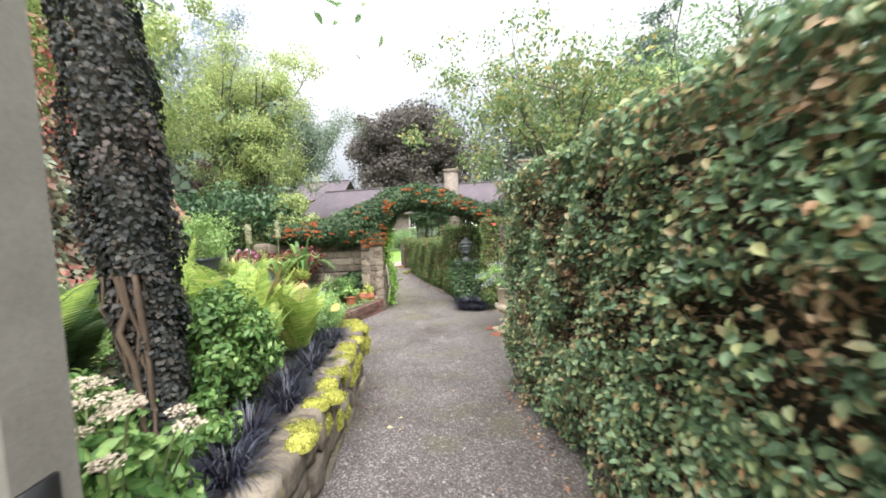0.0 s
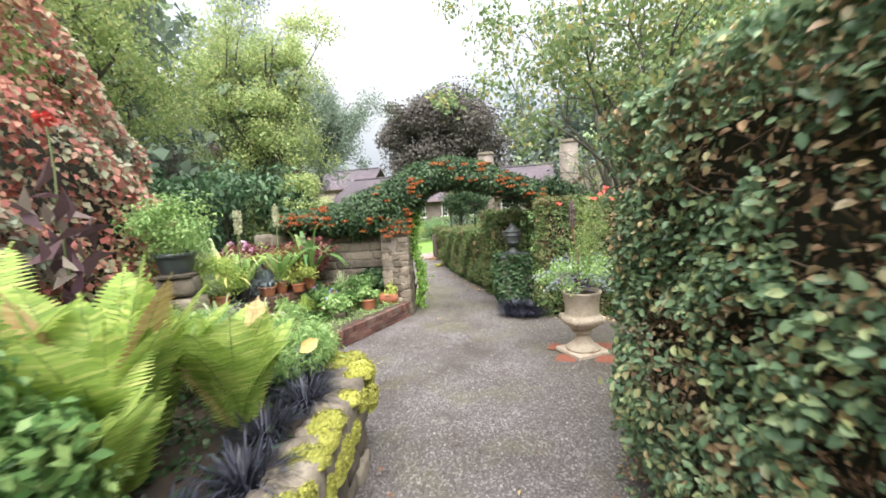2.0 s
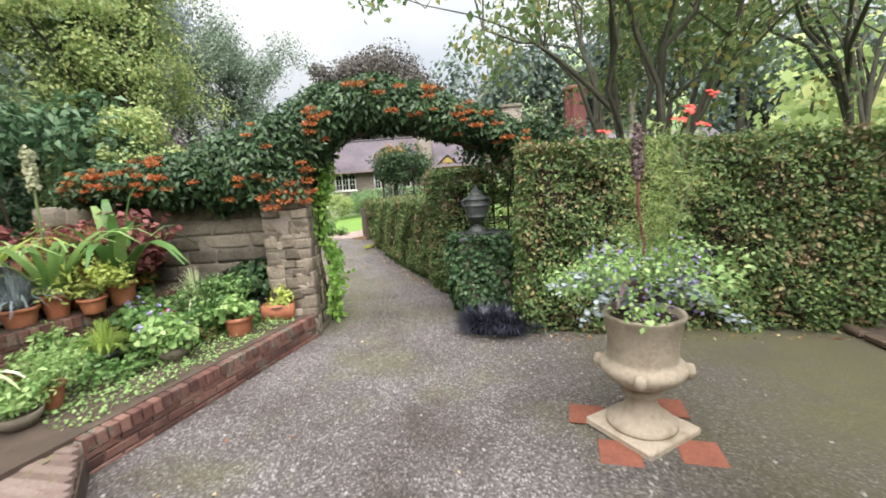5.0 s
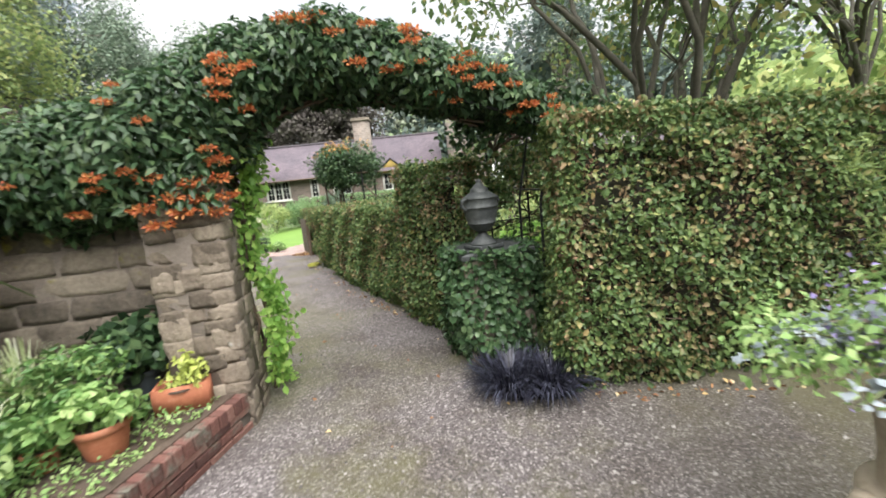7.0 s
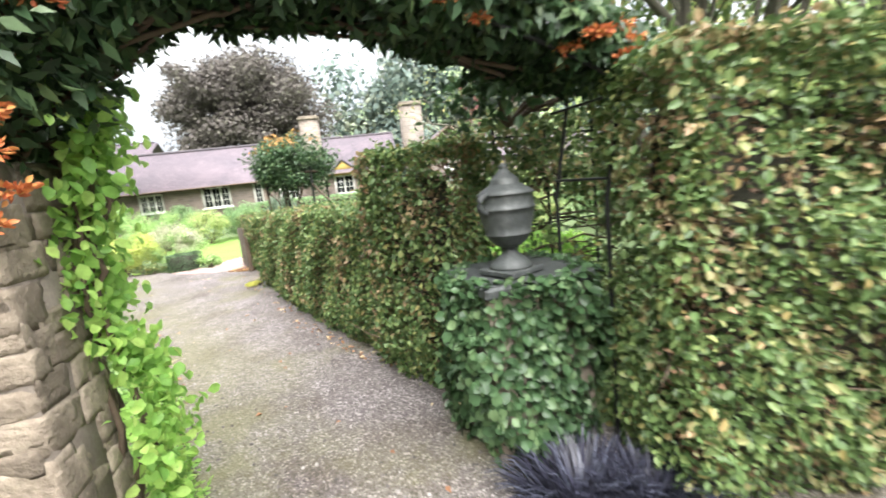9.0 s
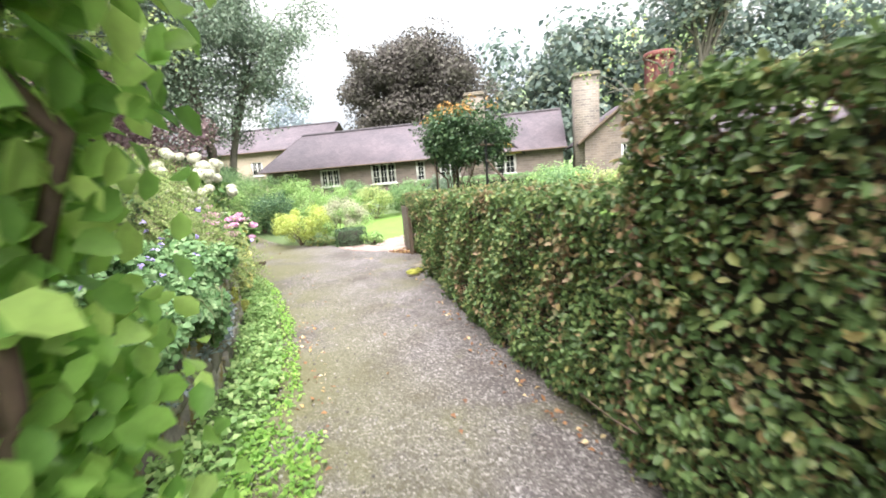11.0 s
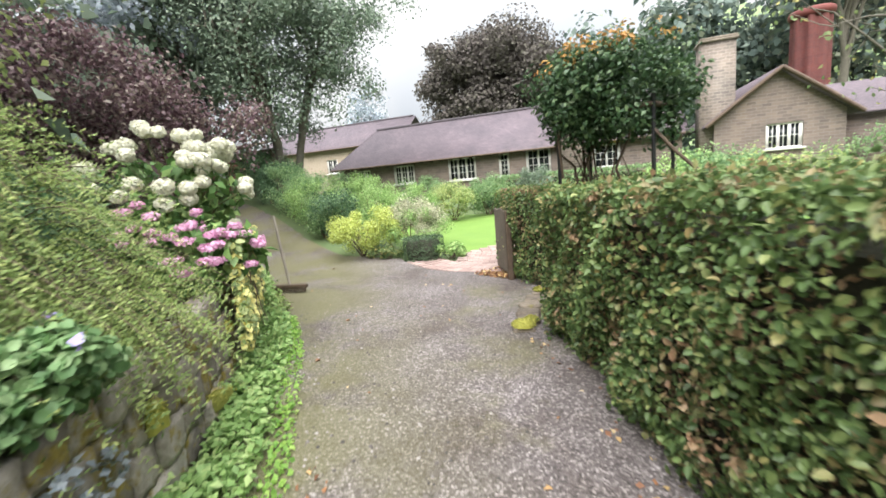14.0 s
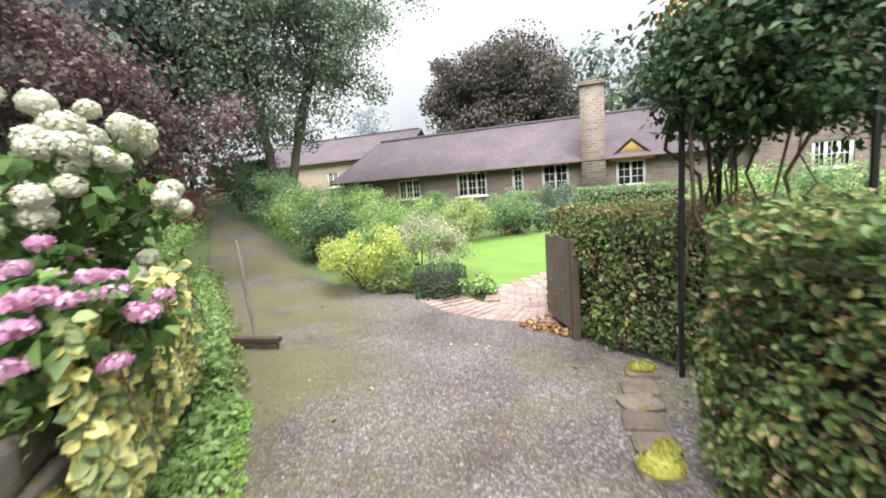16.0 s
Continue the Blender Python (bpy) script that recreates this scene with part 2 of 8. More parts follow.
M["turned_leaf"] = leafmat("turned leaf", [(0, (0.620, 0.400, 0.090)), (1, (0.680, 0.440, 0.120))], None, 0.5)
M["cranesbill"] = leafmat("cranesbill leaves", [(0, (0.080, 0.190, 0.042)), (0.6, (0.150, 0.290, 0.070)), (1, (0.265, 0.400, 0.125))], None, 0.45, 0.35)
M["pale_strap"] = leafmat("pale strap leaves", [(0, (0.336, 0.448, 0.123)), (0.6, (0.538, 0.627, 0.224)), (1, (0.717, 0.750, 0.426))], None, 0.4, 0.35)
M["conifer"] = leafmat("conifer needles", [(0, (0.007, 0.018, 0.013)), (0.7, (0.018, 0.036, 0.025)), (1, (0.036, 0.060, 0.045))], None, 0.6, 0.1)
M["box_leaf"] = leafmat("box leaves", [(0, (0.03, 0.07, 0.02)), (1, (0.09, 0.15, 0.05))], None, 0.45)
M["white_flower"] = leafmat("cream hydrangea florets", [(0, (0.720, 0.710, 0.512)), (1, (0.800, 0.790, 0.691))], None, 0.6, 0.3)
M["pink_flower"] = leafmat("pink florets", [(0, (0.660, 0.260, 0.491)), (1, (0.800, 0.500, 0.683))], None, 0.6, 0.3)
M["violet_flower"] = leafmat("violet petals", [(0, (0.26, 0.18, 0.58)), (1, (0.46, 0.38, 0.74))], None, 0.6, 0.3)
M["sedum_flower"] = leafmat("sedum florets", [(0, (0.452, 0.343, 0.281)), (1, (0.577, 0.515, 0.390))], None, 0.7)
M["spike_flower"] = leafmat("lily flower spikes", [(0, (0.33, 0.36, 0.16)), (1, (0.52, 0.50, 0.30))], None, 0.6)
M["red_flower"] = leafmat("red petals", [(0, (0.60, 0.03, 0.03)), (1, (0.74, 0.10, 0.06))], None, 0.5)
M["red_leaf"] = leafmat("dark red leaves", [(0, (0.144, 0.036, 0.045)), (1, (0.324, 0.108, 0.090))], None, 0.45)
M["rust_leaf"] = leafmat("rust leaves", [(0, (0.360, 0.160, 0.032)), (1, (0.496, 0.288, 0.056))], None, 0.5)
M["moss"] = leafmat("moss tufts", [(0, (0.17, 0.18, 0.015)), (0.6, (0.31, 0.31, 0.025)), (1, (0.46, 0.44, 0.06))], None, 0.9, 0.1)
M["lawn"] = leafmat("lawn blades", [(0, (0.136, 0.306, 0.043)), (1, (0.238, 0.425, 0.085))], None, 0.6, 0.4)
M["fallen"] = leafmat("fallen leaves", [(0, (0.16, 0.07, 0.035)), (0.5, (0.30, 0.13, 0.05)), (0.8, (0.50, 0.34, 0.12)), (1, (0.62, 0.50, 0.30))], None, 0.6, 0.1)
M["bark"] = rockmat("bark", [(0.3, (0.05, 0.045, 0.038)), (0.55, (0.10, 0.09, 0.07)), (0.75, (0.17, 0.16, 0.12))], 6.0, 50.0, 0.9, 0.8, dist=0.01)
M["twig"] = rockmat("twigs", [(0.3, (0.053, 0.036, 0.027)), (0.7, (0.180, 0.128, 0.090))], 9.0, 60.0, 0.9, 0.6)
# near-black fill: shade inside hedges, bank and rooms put into the colour
M["core"] = rockmat("near-black shade fill", [(0.3, (0.012, 0.014, 0.008)), (0.7, (0.05, 0.045, 0.03))], 8.0, 50.0, 0.95, 0.8, dist=0.02)
M["stem"] = rockmat("green stems", [(0.3, (0.08, 0.12, 0.04)), (0.7, (0.18, 0.20, 0.09))], 9.0, 60.0, 0.7, 0.3)
M["soil"] = rockmat("garden soil", [(0.3, (0.035, 0.024, 0.018)), (0.55, (0.075, 0.052, 0.038)), (0.75, (0.15, 0.11, 0.08))], 4.0, 70.0, 0.95, 1.0, dist=0.02)
M["turf"] = rockmat("rough grass ground", [(0.3, (0.05, 0.085, 0.03)), (0.7, (0.12, 0.16, 0.06))], 0.8, 12.0, 0.95, 0.8, dist=0.03)
M["lawn_ground"] = rockmat("mown lawn", [(0.3, (0.085, 0.170, 0.025)), (0.7, (0.145, 0.238, 0.043))], 1.2, 60.0, 0.9, 0.6, dist=0.01)
M["stone"] = rockmat("grey sandstone", [(0.25, (0.056, 0.047, 0.037)), (0.5, (0.136, 0.111, 0.087)), (0.75, (0.262, 0.223, 0.173))], 4.5, 30.0, 0.9, 1.0, own=0.3, dist=0.02, moss=((0.122, 0.108, 0.025), (0.244, 0.214, 0.050)), moss_at=(0.6, 0.72))
M["bank_stone"] = rockmat("pale lichened stone", [(0.25, (0.110, 0.095, 0.078)), (0.5, (0.225, 0.200, 0.170)), (0.75, (0.400, 0.370, 0.320))], 4.5, 26.0, 0.92, 1.0, own=0.3, dist=0.03, moss=((0.150, 0.110, 0.022), (0.290, 0.230, 0.050)), moss_at=(0.52, 0.62))
M["pier_stone"] = rockmat("pinkish pier stone", [(0.22, (0.062, 0.049, 0.037)), (0.5, (0.152, 0.122, 0.093)), (0.78, (0.300, 0.250, 0.195))], 6.5, 34.0, 0.92, 1.0, own=0.42, dist=0.03, moss=((0.28, 0.26, 0.23), (0.40, 0.38, 0.34)), moss_at=(0.66, 0.74))
M["mortar"] = rockmat("lime mortar", [(0.3, (0.090, 0.074, 0.062)), (0.7, (0.215, 0.180, 0.150))], 5.0, 60.0, 0.95, 0.6)
M["brick"] = rockmat("weathered red brick", [(0.25, (0.054, 0.024, 0.020)), (0.5, (0.119, 0.050, 0.039)), (0.75, (0.216, 0.118, 0.094))], 5.0, 50.0, 0.88, 0.6, own=0.4, moss=((0.043, 0.044, 0.027), (0.158, 0.148, 0.125)), moss_at=(0.52, 0.66))
M["pale_brick"] = rockmat("pale pink brick paving", [(0.25, (0.19, 0.125, 0.11)), (0.5, (0.29, 0.21, 0.19)), (0.75, (0.38, 0.30, 0.27))], 4.0, 45.0, 0.85, 0.5, own=0.3)
M["worn_brick"] = rockmat("mossy brick edging", [(0.25, (0.080, 0.051, 0.043)), (0.5, (0.149, 0.100, 0.086)), (0.75, (0.224, 0.173, 0.151))], 4.0, 45.0, 0.9, 0.6, own=0.35, moss=((0.085, 0.087, 0.027), (0.161, 0.151, 0.065)), moss_at=(0.58, 0.7))
M["terracotta"] = rockmat("terracotta", [(0.25, (0.22, 0.07, 0.035)), (0.5, (0.36, 0.125, 0.065)), (0.75, (0.42, 0.21, 0.135))], 6.0, 50.0, 0.8, 0.3, own=0.2, dist=0.004)
M["tile_red"] = rockmat("red quarry tile", [(0.25, (0.13, 0.04, 0.026)), (0.7, (0.26, 0.09, 0.055))], 5.0, 40.0, 0.8, 0.3)
M["urn_stone"] = rockmat("pale cast stone", [(0.25, (0.24, 0.19, 0.14)), (0.5, (0.40, 0.33, 0.26)), (0.75, (0.52, 0.45, 0.36))], 5.0, 40.0, 0.85, 0.5, moss=((0.15, 0.11, 0.075), (0.28, 0.22, 0.16)), moss_at=(0.52, 0.70))
M["lead"] = rockmat("dark lead", [(0.25, (0.019, 0.020, 0.021)), (0.5, (0.043, 0.048, 0.048)), (0.72, (0.093, 0.098, 0.096))], 9.0, 30.0, 0.6, 0.7, metal=0.12)
M["iron"] = plain("black iron", (0.018, 0.018, 0.02), 0.45, 0.4)
M["black_pot"] = plain("black plastic", (0.016, 0.016, 0.02), 0.35)
M["glazed"] = plain("dark glazed pot", (0.06, 0.07, 0.08), 0.3)
M["stone_pot"] = rockmat("stone trough", [(0.25, (0.085, 0.07, 0.055)), (0.7, (0.22, 0.185, 0.145))], 6.0, 40.0, 0.9, 0.6)
M["oak"] = rockmat("weathered grey wood", [(0.25, (0.13, 0.11, 0.09)), (0.7, (0.30, 0.27, 0.23))], 5.0, 70.0, 0.85, 0.5)
M["gate_wood"] = rockmat("weathered brown gate boards", [(0.25, (0.060, 0.048, 0.038)), (0.7, (0.160, 0.132, 0.105))], 5.0, 70.0, 0.85, 0.6)
M["dark_oak"] = rockmat("dark wood", [(0.25, (0.035, 0.022, 0.015)), (0.7, (0.11, 0.075, 0.05))], 5.0, 70.0, 0.8, 0.5)
M["pale_paint"] = rockmat("weathered cream paint", [(0.25, (0.14, 0.13, 0.115)), (0.7, (0.24, 0.225, 0.20))], 4.0, 60.0, 0.7, 0.2)
M["white_paint"] = plain("white window paint", (0.60, 0.59, 0.56), 0.5)
M["yellow_render"] = plain("ochre render", (0.60, 0.42, 0.14), 0.8)
M["house_wall"] = coursemat("coursed rubble wall", ((0.183, 0.145, 0.123), (0.119, 0.095, 0.083)), (0.191, 0.166, 0.149), 0.36, 0.13, 0.012)
M["chimney_wall"] = coursemat("chimney stone", ((0.17, 0.142, 0.118), (0.10, 0.085, 0.072)), (0.20, 0.178, 0.15), 0.30, 0.13, 0.014)
M["roof"] = coursemat("purple clay roof tiles", ((0.119, 0.095, 0.113), (0.088, 0.072, 0.088)), (0.044, 0.037, 0.044), 0.20, 0.13, 0.010, 0.5, True)
M["red_chimney"] = coursemat("red brick chimney", ((0.124, 0.031, 0.025), (0.090, 0.022, 0.020)), (0.124, 0.054, 0.049), 0.23, 0.075, 0.008)
M["hill"] = rockmat("far hillside", [(0.3, (0.10, 0.15, 0.07)), (0.7, (0.20, 0.26, 0.12))], 0.03, 0.3, 0.95, 0.3)
gm, gn, gl = nodes_of("window glass")
gn["Principled BSDF"].inputs["Base Color"].default_value = (0.012, 0.015, 0.018, 1)
gn["Principled BSDF"].inputs["Roughness"].default_value = 0.06
M["glass"] = gm


def gravelmat():
    """Fine crushed stone: pale and dark grains, earthy bands and thin moss."""
    m, n, l = nodes_of("gravel")
    g = n.new("ShaderNodeNewGeometry")
    v = n.new("ShaderNodeTexVoronoi")
    v.inputs["Scale"].default_value = 84.0
    l.new(g.outputs["Position"], v.inputs["Vector"])
    sep = n.new("ShaderNodeSeparateColor")
    l.new(v.outputs["Color"], sep.inputs[0])
    grains = ramp_node(n, [(0.0, (0.034, 0.029, 0.028)), (0.4, (0.080, 0.070, 0.068)), (0.8, (0.132, 0.119, 0.117)), (1.0, (0.30, 0.282, 0.275))])
    l.new(sep.outputs[0], grains.inputs[0])
    earth = noise_node(n, l, 1.1, 6.0, 0.65, obj=False)
    er = ramp_node(n, [(0.32, (0.56, 0.49, 0.44)), (0.5, (0.92, 0.88, 0.88)), (0.68, (1.20, 1.17, 1.20))])
    l.new(earth.outputs["Fac"], er.inputs[0])
    mul = n.new("ShaderNodeMixRGB")
    mul.blend_type, mul.inputs[0].default_value = "MULTIPLY", 1.0
    l.new(grains.outputs[0], mul.inputs[1])
    l.new(er.outputs[0], mul.inputs[2])
    mossn = noise_node(n, l, 0.75, 7.0, 0.7, obj=False)
    rng = n.new("ShaderNodeMapRange")
    rng.inputs[1].default_value, rng.inputs[2].default_value, rng.inputs[4].default_value = 0.51, 0.66, 0.5
    l.new(mossn.outputs["Fac"], rng.inputs[0])
    mx = n.new("ShaderNodeMixRGB")
    mx.inputs[2].default_value = (0.100, 0.096, 0.034, 1)
    xyz = n.new("ShaderNodeSeparateXYZ")
    l.new(g.outputs["Position"], xyz.inputs[0])
    court = n.new("ShaderNodeMapRange")
    court.inputs[1].default_value, court.inputs[2].default_value, court.inputs[4].default_value = 1.0, 2.6, 0.78
    l.new(xyz.outputs[0], court.inputs[0])
    patchy = n.new("ShaderNodeMath")
    patchy.operation = "MULTIPLY"
    l.new(court.outputs[0], patchy.inputs[0])
    pr = n.new("ShaderNodeMapRange")
    pr.inputs[1].default_value, pr.inputs[2].default_value = 0.36, 0.52
    l.new(mossn.outputs["Fac"], pr.inputs[0])
    l.new(pr.outputs[0], patchy.inputs[1])
    most = n.new("ShaderNodeMath")
    most.operation = "MAXIMUM"
    l.new(rng.outputs[0], most.inputs[0])
    l.new(patchy.outputs[0], most.inputs[1])
    # moss along the foot of the bank
    def math_node(kind, a, b):
        q = n.new("ShaderNodeMath")
        q.operation = kind
        for slot, val in ((0, a), (1, b)):
            if isinstance(val, float):
                q.inputs[slot].default_value = val
            else:
                l.new(val, q.inputs[slot])
        return q.outputs[0]
    slant = math_node("ADD", xyz.outputs[0], math_node("MULTIPLY", xyz.outputs[1], 0.42))
    near = n.new("ShaderNodeMapRange")
    near.inputs[1].default_value, near.inputs[2].default_value, near.inputs[3].default_value, near.inputs[4].default_value = 3.3, 4.8, 0.7, 0.0
    l.new(slant, near.inputs[0])
    past = n.new("ShaderNodeMapRange")
    past.inputs[1].default_value, past.inputs[2].default_value = 9.6, 10.8
    l.new(xyz.outputs[1], past.inputs[0])
    foot = math_node("MULTIPLY", math_node("MULTIPLY", near.outputs[0], past.outputs[0]), pr.outputs[0])
    l.new(math_node("MAXIMUM", most.outputs[0], foot), mx.inputs[0])
    l.new(mul.outputs[0], mx.inputs[1])
    # the court beside the path is damp trodden earth
    damp = n.new("ShaderNodeMapRange")
    damp.inputs[1].default_value, damp.inputs[2].default_value, damp.inputs[4].default_value = 0.3, 2.6, 0.75
    l.new(xyz.outputs[0], damp.inputs[0])
    spots = n.new("ShaderNodeMapRange")
    spots.inputs[1].default_value, spots.inputs[2].default_value, spots.inputs[3].default_value = 0.32, 0.6, 0.15
    l.new(earth.outputs["Fac"], spots.inputs[0])
    soaked = n.new("ShaderNodeMixRGB")
    soaked.inputs[2].default_value = (0.058, 0.050, 0.030, 1)
    l.new(math_node("MULTIPLY", damp.outputs[0], spots.outputs[0]), soaked.inputs[0])
    # gravel colour grows paler along y, up to 1.22 times past the arch
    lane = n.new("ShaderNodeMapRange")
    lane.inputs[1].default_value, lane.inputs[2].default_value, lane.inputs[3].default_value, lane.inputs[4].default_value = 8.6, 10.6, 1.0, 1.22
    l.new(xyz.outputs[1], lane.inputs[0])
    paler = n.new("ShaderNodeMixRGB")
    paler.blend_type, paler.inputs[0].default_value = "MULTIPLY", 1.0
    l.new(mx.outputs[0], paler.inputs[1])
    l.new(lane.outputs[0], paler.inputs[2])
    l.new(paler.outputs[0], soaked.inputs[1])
    b = n["Principled BSDF"]
    b.inputs["Roughness"].default_value = 0.72
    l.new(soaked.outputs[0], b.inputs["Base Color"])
    bp = n.new("ShaderNodeBump")
    bp.inputs["Strength"].default_value, bp.inputs["Distance"].default_value = 0.9, 0.008
    l.new(v.outputs["Distance"], bp.inputs["Height"])
    l.new(bp.outputs[0], b.inputs["Normal"])
    return m


M["gravel"] = gravelmat()
M["pebble"] = rockmat("loose pebbles", [(0.2, (0.053, 0.047, 0.044)), (0.5, (0.112, 0.098, 0.092)), (0.85, (0.273, 0.254, 0.239))], 20.0, 60.0, 0.75, 0.2, island=1.1)


# ---- mesh tools ----
rng = np.random.default_rng(7)


def unit(a):
    return a / np.maximum(np.linalg.norm(a, axis=-1, keepdims=True), 1e-9)


def mesh_of(name, verts, quads, material, smooth=False):
    """One mesh from an array of points and an array of four-cornered faces."""
    verts, quads = np.asarray(verts, np.float32), np.asarray(quads, np.int32)
    me = bpy.data.meshes.new(name)
    me.vertices.add(len(verts))
    me.vertices.foreach_set("co", verts.ravel())
    me.loops.add(quads.size)
    me.loops.foreach_set("vertex_index", quads.ravel())
    me.polygons.add(len(quads))
    me.polygons.foreach_set("loop_start", np.arange(0, quads.size, 4, dtype=np.int32))
    me.polygons.foreach_set("loop_total", np.full(len(quads), 4, dtype=np.int32))
    if smooth:
        me.polygons.foreach_set("use_smooth", np.ones(len(quads), dtype=bool))
    me.update(calc_edges=True)
    me.validate()
    me.materials.append(material)
    return me


def join(*pieces):
    vs, qs, base = [], [], 0
    for v, q in pieces:
        vs.append(v)
        qs.append(np.asarray(q) + base)
        base += len(v)
    return np.concatenate(vs), np.concatenate(qs)


def part(name, piece, material, parent=None, label="", smooth=False, kind=""):
    """Links a bmesh or (points, quads) as one mesh object under a thing or a part."""
    if isinstance(piece, bmesh.types.BMesh):
        me = bpy.data.meshes.new(name)
        piece.to_mesh(me)
        piece.free()
        me.materials.append(material)
        if smooth:
            me.polygons.foreach_set("use_smooth", np.ones(len(me.polygons), dtype=bool))
    else:
        me = mesh_of(name, piece[0], piece[1], material, smooth)
    ob = new(name, me)
    if parent:
        ob.parent = parent
    return tagged(ob, label, kind=kind)


def thing(name, label, category, at=(0, 0, 0), group="", kind="", turn=0.0):
    ob = new(name)
    ob.matrix_world = pose(*at, 0, 0, turn)
    return tagged(ob, label, category, group, kind)


def leaves(p, n, size, wide=0.7, droop=0.35, tilt=0.6, fold=0.12, vary=0.3, axis=None, full=None):
    """Folded leaves of six corners at points p, facing roughly n. tilt: how far they turn from it; droop: how far the tips hang."""
    p, n = np.asarray(p, float), np.asarray(n, float)
    k = len(p)
    n = unit(n + rng.normal(0, tilt, (k, 3)))
    a = rng.normal(0, 1, (k, 3)) if axis is None else np.broadcast_to(axis, (k, 3)) + rng.normal(0, 0.35, (k, 3))
    a[:, 2] -= droop * 2
    a = unit(a - n * np.sum(a * n, 1, keepdims=True))
    b = np.cross(n, a)
    s = (size * (1 + rng.uniform(-vary, vary, k)))[:, None]
    w = s * wide * 0.5
    f = n * s * fold
    if full is None:
        full = wide > 0.3 and 0.047 < size < 0.08 and k < 5000
    if not full:
        pts = np.stack([p, p + a * s * 0.48 + b * w + f, p + a * s - n * s * 0.08, p + a * s * 0.48 - b * w + f], 1)
        return pts.reshape(-1, 3), np.arange(k * 4).reshape(-1, 4)
    pts = np.stack([p, p + a * s * 0.3 + b * w * 0.9 + f, p + a * s * 0.68 + b * w * 0.85 + f * 0.8, p + a * s - n * s * 0.08,
                    p + a * s * 0.68 - b * w * 0.85 + f * 0.8, p + a * s * 0.3 - b * w * 0.9 + f], 1)
    q = np.array([[0, 1, 2, 3], [0, 3, 4, 5]])
    return pts.reshape(-1, 3), (q[None] + (np.arange(k) * 6)[:, None, None]).reshape(-1, 4)


def tube(pts, radii, sides=6):
    """A round limb along points."""
    pts, radii = np.asarray(pts, float), np.asarray(radii, float)
    d = unit(np.gradient(pts, axis=0))
    ref = np.where(np.abs(d[:, 2:3]) > 0.9, [[1.0, 0, 0]], [[0, 0, 1.0]])
    u = unit(np.cross(d, ref))
    w = np.cross(d, u)
    a = np.linspace(0, 2 * np.pi, sides, endpoint=False)
    ring = pts[:, None] + radii[:, None, None] * (u[:, None] * np.cos(a)[None, :, None] + w[:, None] * np.sin(a)[None, :, None])
    q = []
    for i in range(len(pts) - 1):
        for j in range(sides):
            q.append((i * sides + j, i * sides + (j + 1) % sides, (i + 1) * sides + (j + 1) % sides, (i + 1) * sides + j))
    return ring.reshape(-1, 3), np.array(q)


def bent(a, b, sag=0.0, wobble=0.0, k=6):
    t = np.linspace(0, 1, k)[:, None]
    p = np.asarray(a, float) * (1 - t) + np.asarray(b, float) * t
    p[:, 2] += sag * 4 * (t * (1 - t))[:, 0]
    p[1:-1] += rng.normal(0, wobble, (k - 2, 3))
    return p


def blades(base, tips, width, bend=0.5, k=4):
    """Strap blades from base to tip, arching."""
    base, tips = np.asarray(base, float), np.asarray(tips, float)
    m = len(base)
    t = np.linspace(0, 1, k)
    p = base[:, None] + (tips - base)[:, None] * t[None, :, None]
    p[:, :, 2] += bend * np.linalg.norm(tips - base, axis=1)[:, None] * (4 * t * (1 - t))[None]
    d = unit(tips - base)
    s = unit(np.cross(d, [0, 0, 1.0]) + 1e-6)
    w = width * (1 - t ** 2 * 0.92) * 0.5
    pts = np.stack([p - s[:, None] * w[None, :, None], p + s[:, None] * w[None, :, None]], 2)
    q = np.array([[2 * i, 2 * i + 1, 2 * i + 3, 2 * i + 2] for i in range(k - 1)])
    return pts.reshape(-1, 3), (q[None] + (np.arange(m) * 2 * k)[:, None, None]).reshape(-1, 4)


def box(x0, x1, y0, y1, z0, z1):
    v = np.array([(x, y, z) for z in (z0, z1) for y in (y0, y1) for x in (x0, x1)], float)
    q = np.array([(0, 2, 3, 1), (4, 5, 7, 6), (0, 1, 5, 4), (2, 6, 7, 3), (0, 4, 6, 2), (1, 3, 7, 5)])
    return v, q


def bevelled(sx, sy, sz, bevel, rough=0.0, seed=0, cuts=0):
    """A block centred on its base, with rounded and uneven edges."""
    bm = bmesh.new()
    bmesh.ops.create_cube(bm, size=1.0, matrix=Matrix.Translation((0, 0, sz / 2)) @ Matrix.Diagonal((sx, sy, sz, 1)))
    if cuts:
        bmesh.ops.subdivide_edges(bm, edges=bm.edges[:], cuts=cuts, use_grid_fill=True)
    else:
        bmesh.ops.bevel(bm, geom=bm.edges[:], offset=bevel, segments=1, affect="EDGES")
    r = random.Random(seed)
    for v in bm.verts:
        v.co += Vector((r.uniform(-1, 1), r.uniform(-1, 1), r.uniform(-1, 1))) * rough
    return bm


def lathe(profile, steps=24):
    r, z = np.array(profile, float).T
    a = np.linspace(0, 2 * np.pi, steps, endpoint=False)
    v = np.stack([r[:, None] * np.cos(a), r[:, None] * np.sin(a), np.repeat(z[:, None], steps, 1)], 2).reshape(-1, 3)
    q = [(i * steps + j, i * steps + (j + 1) % steps, (i + 1) * steps + (j + 1) % steps, (i + 1) * steps + j) for i in range(len(r) - 1) for j in range(steps)]
    return v, np.array(q)


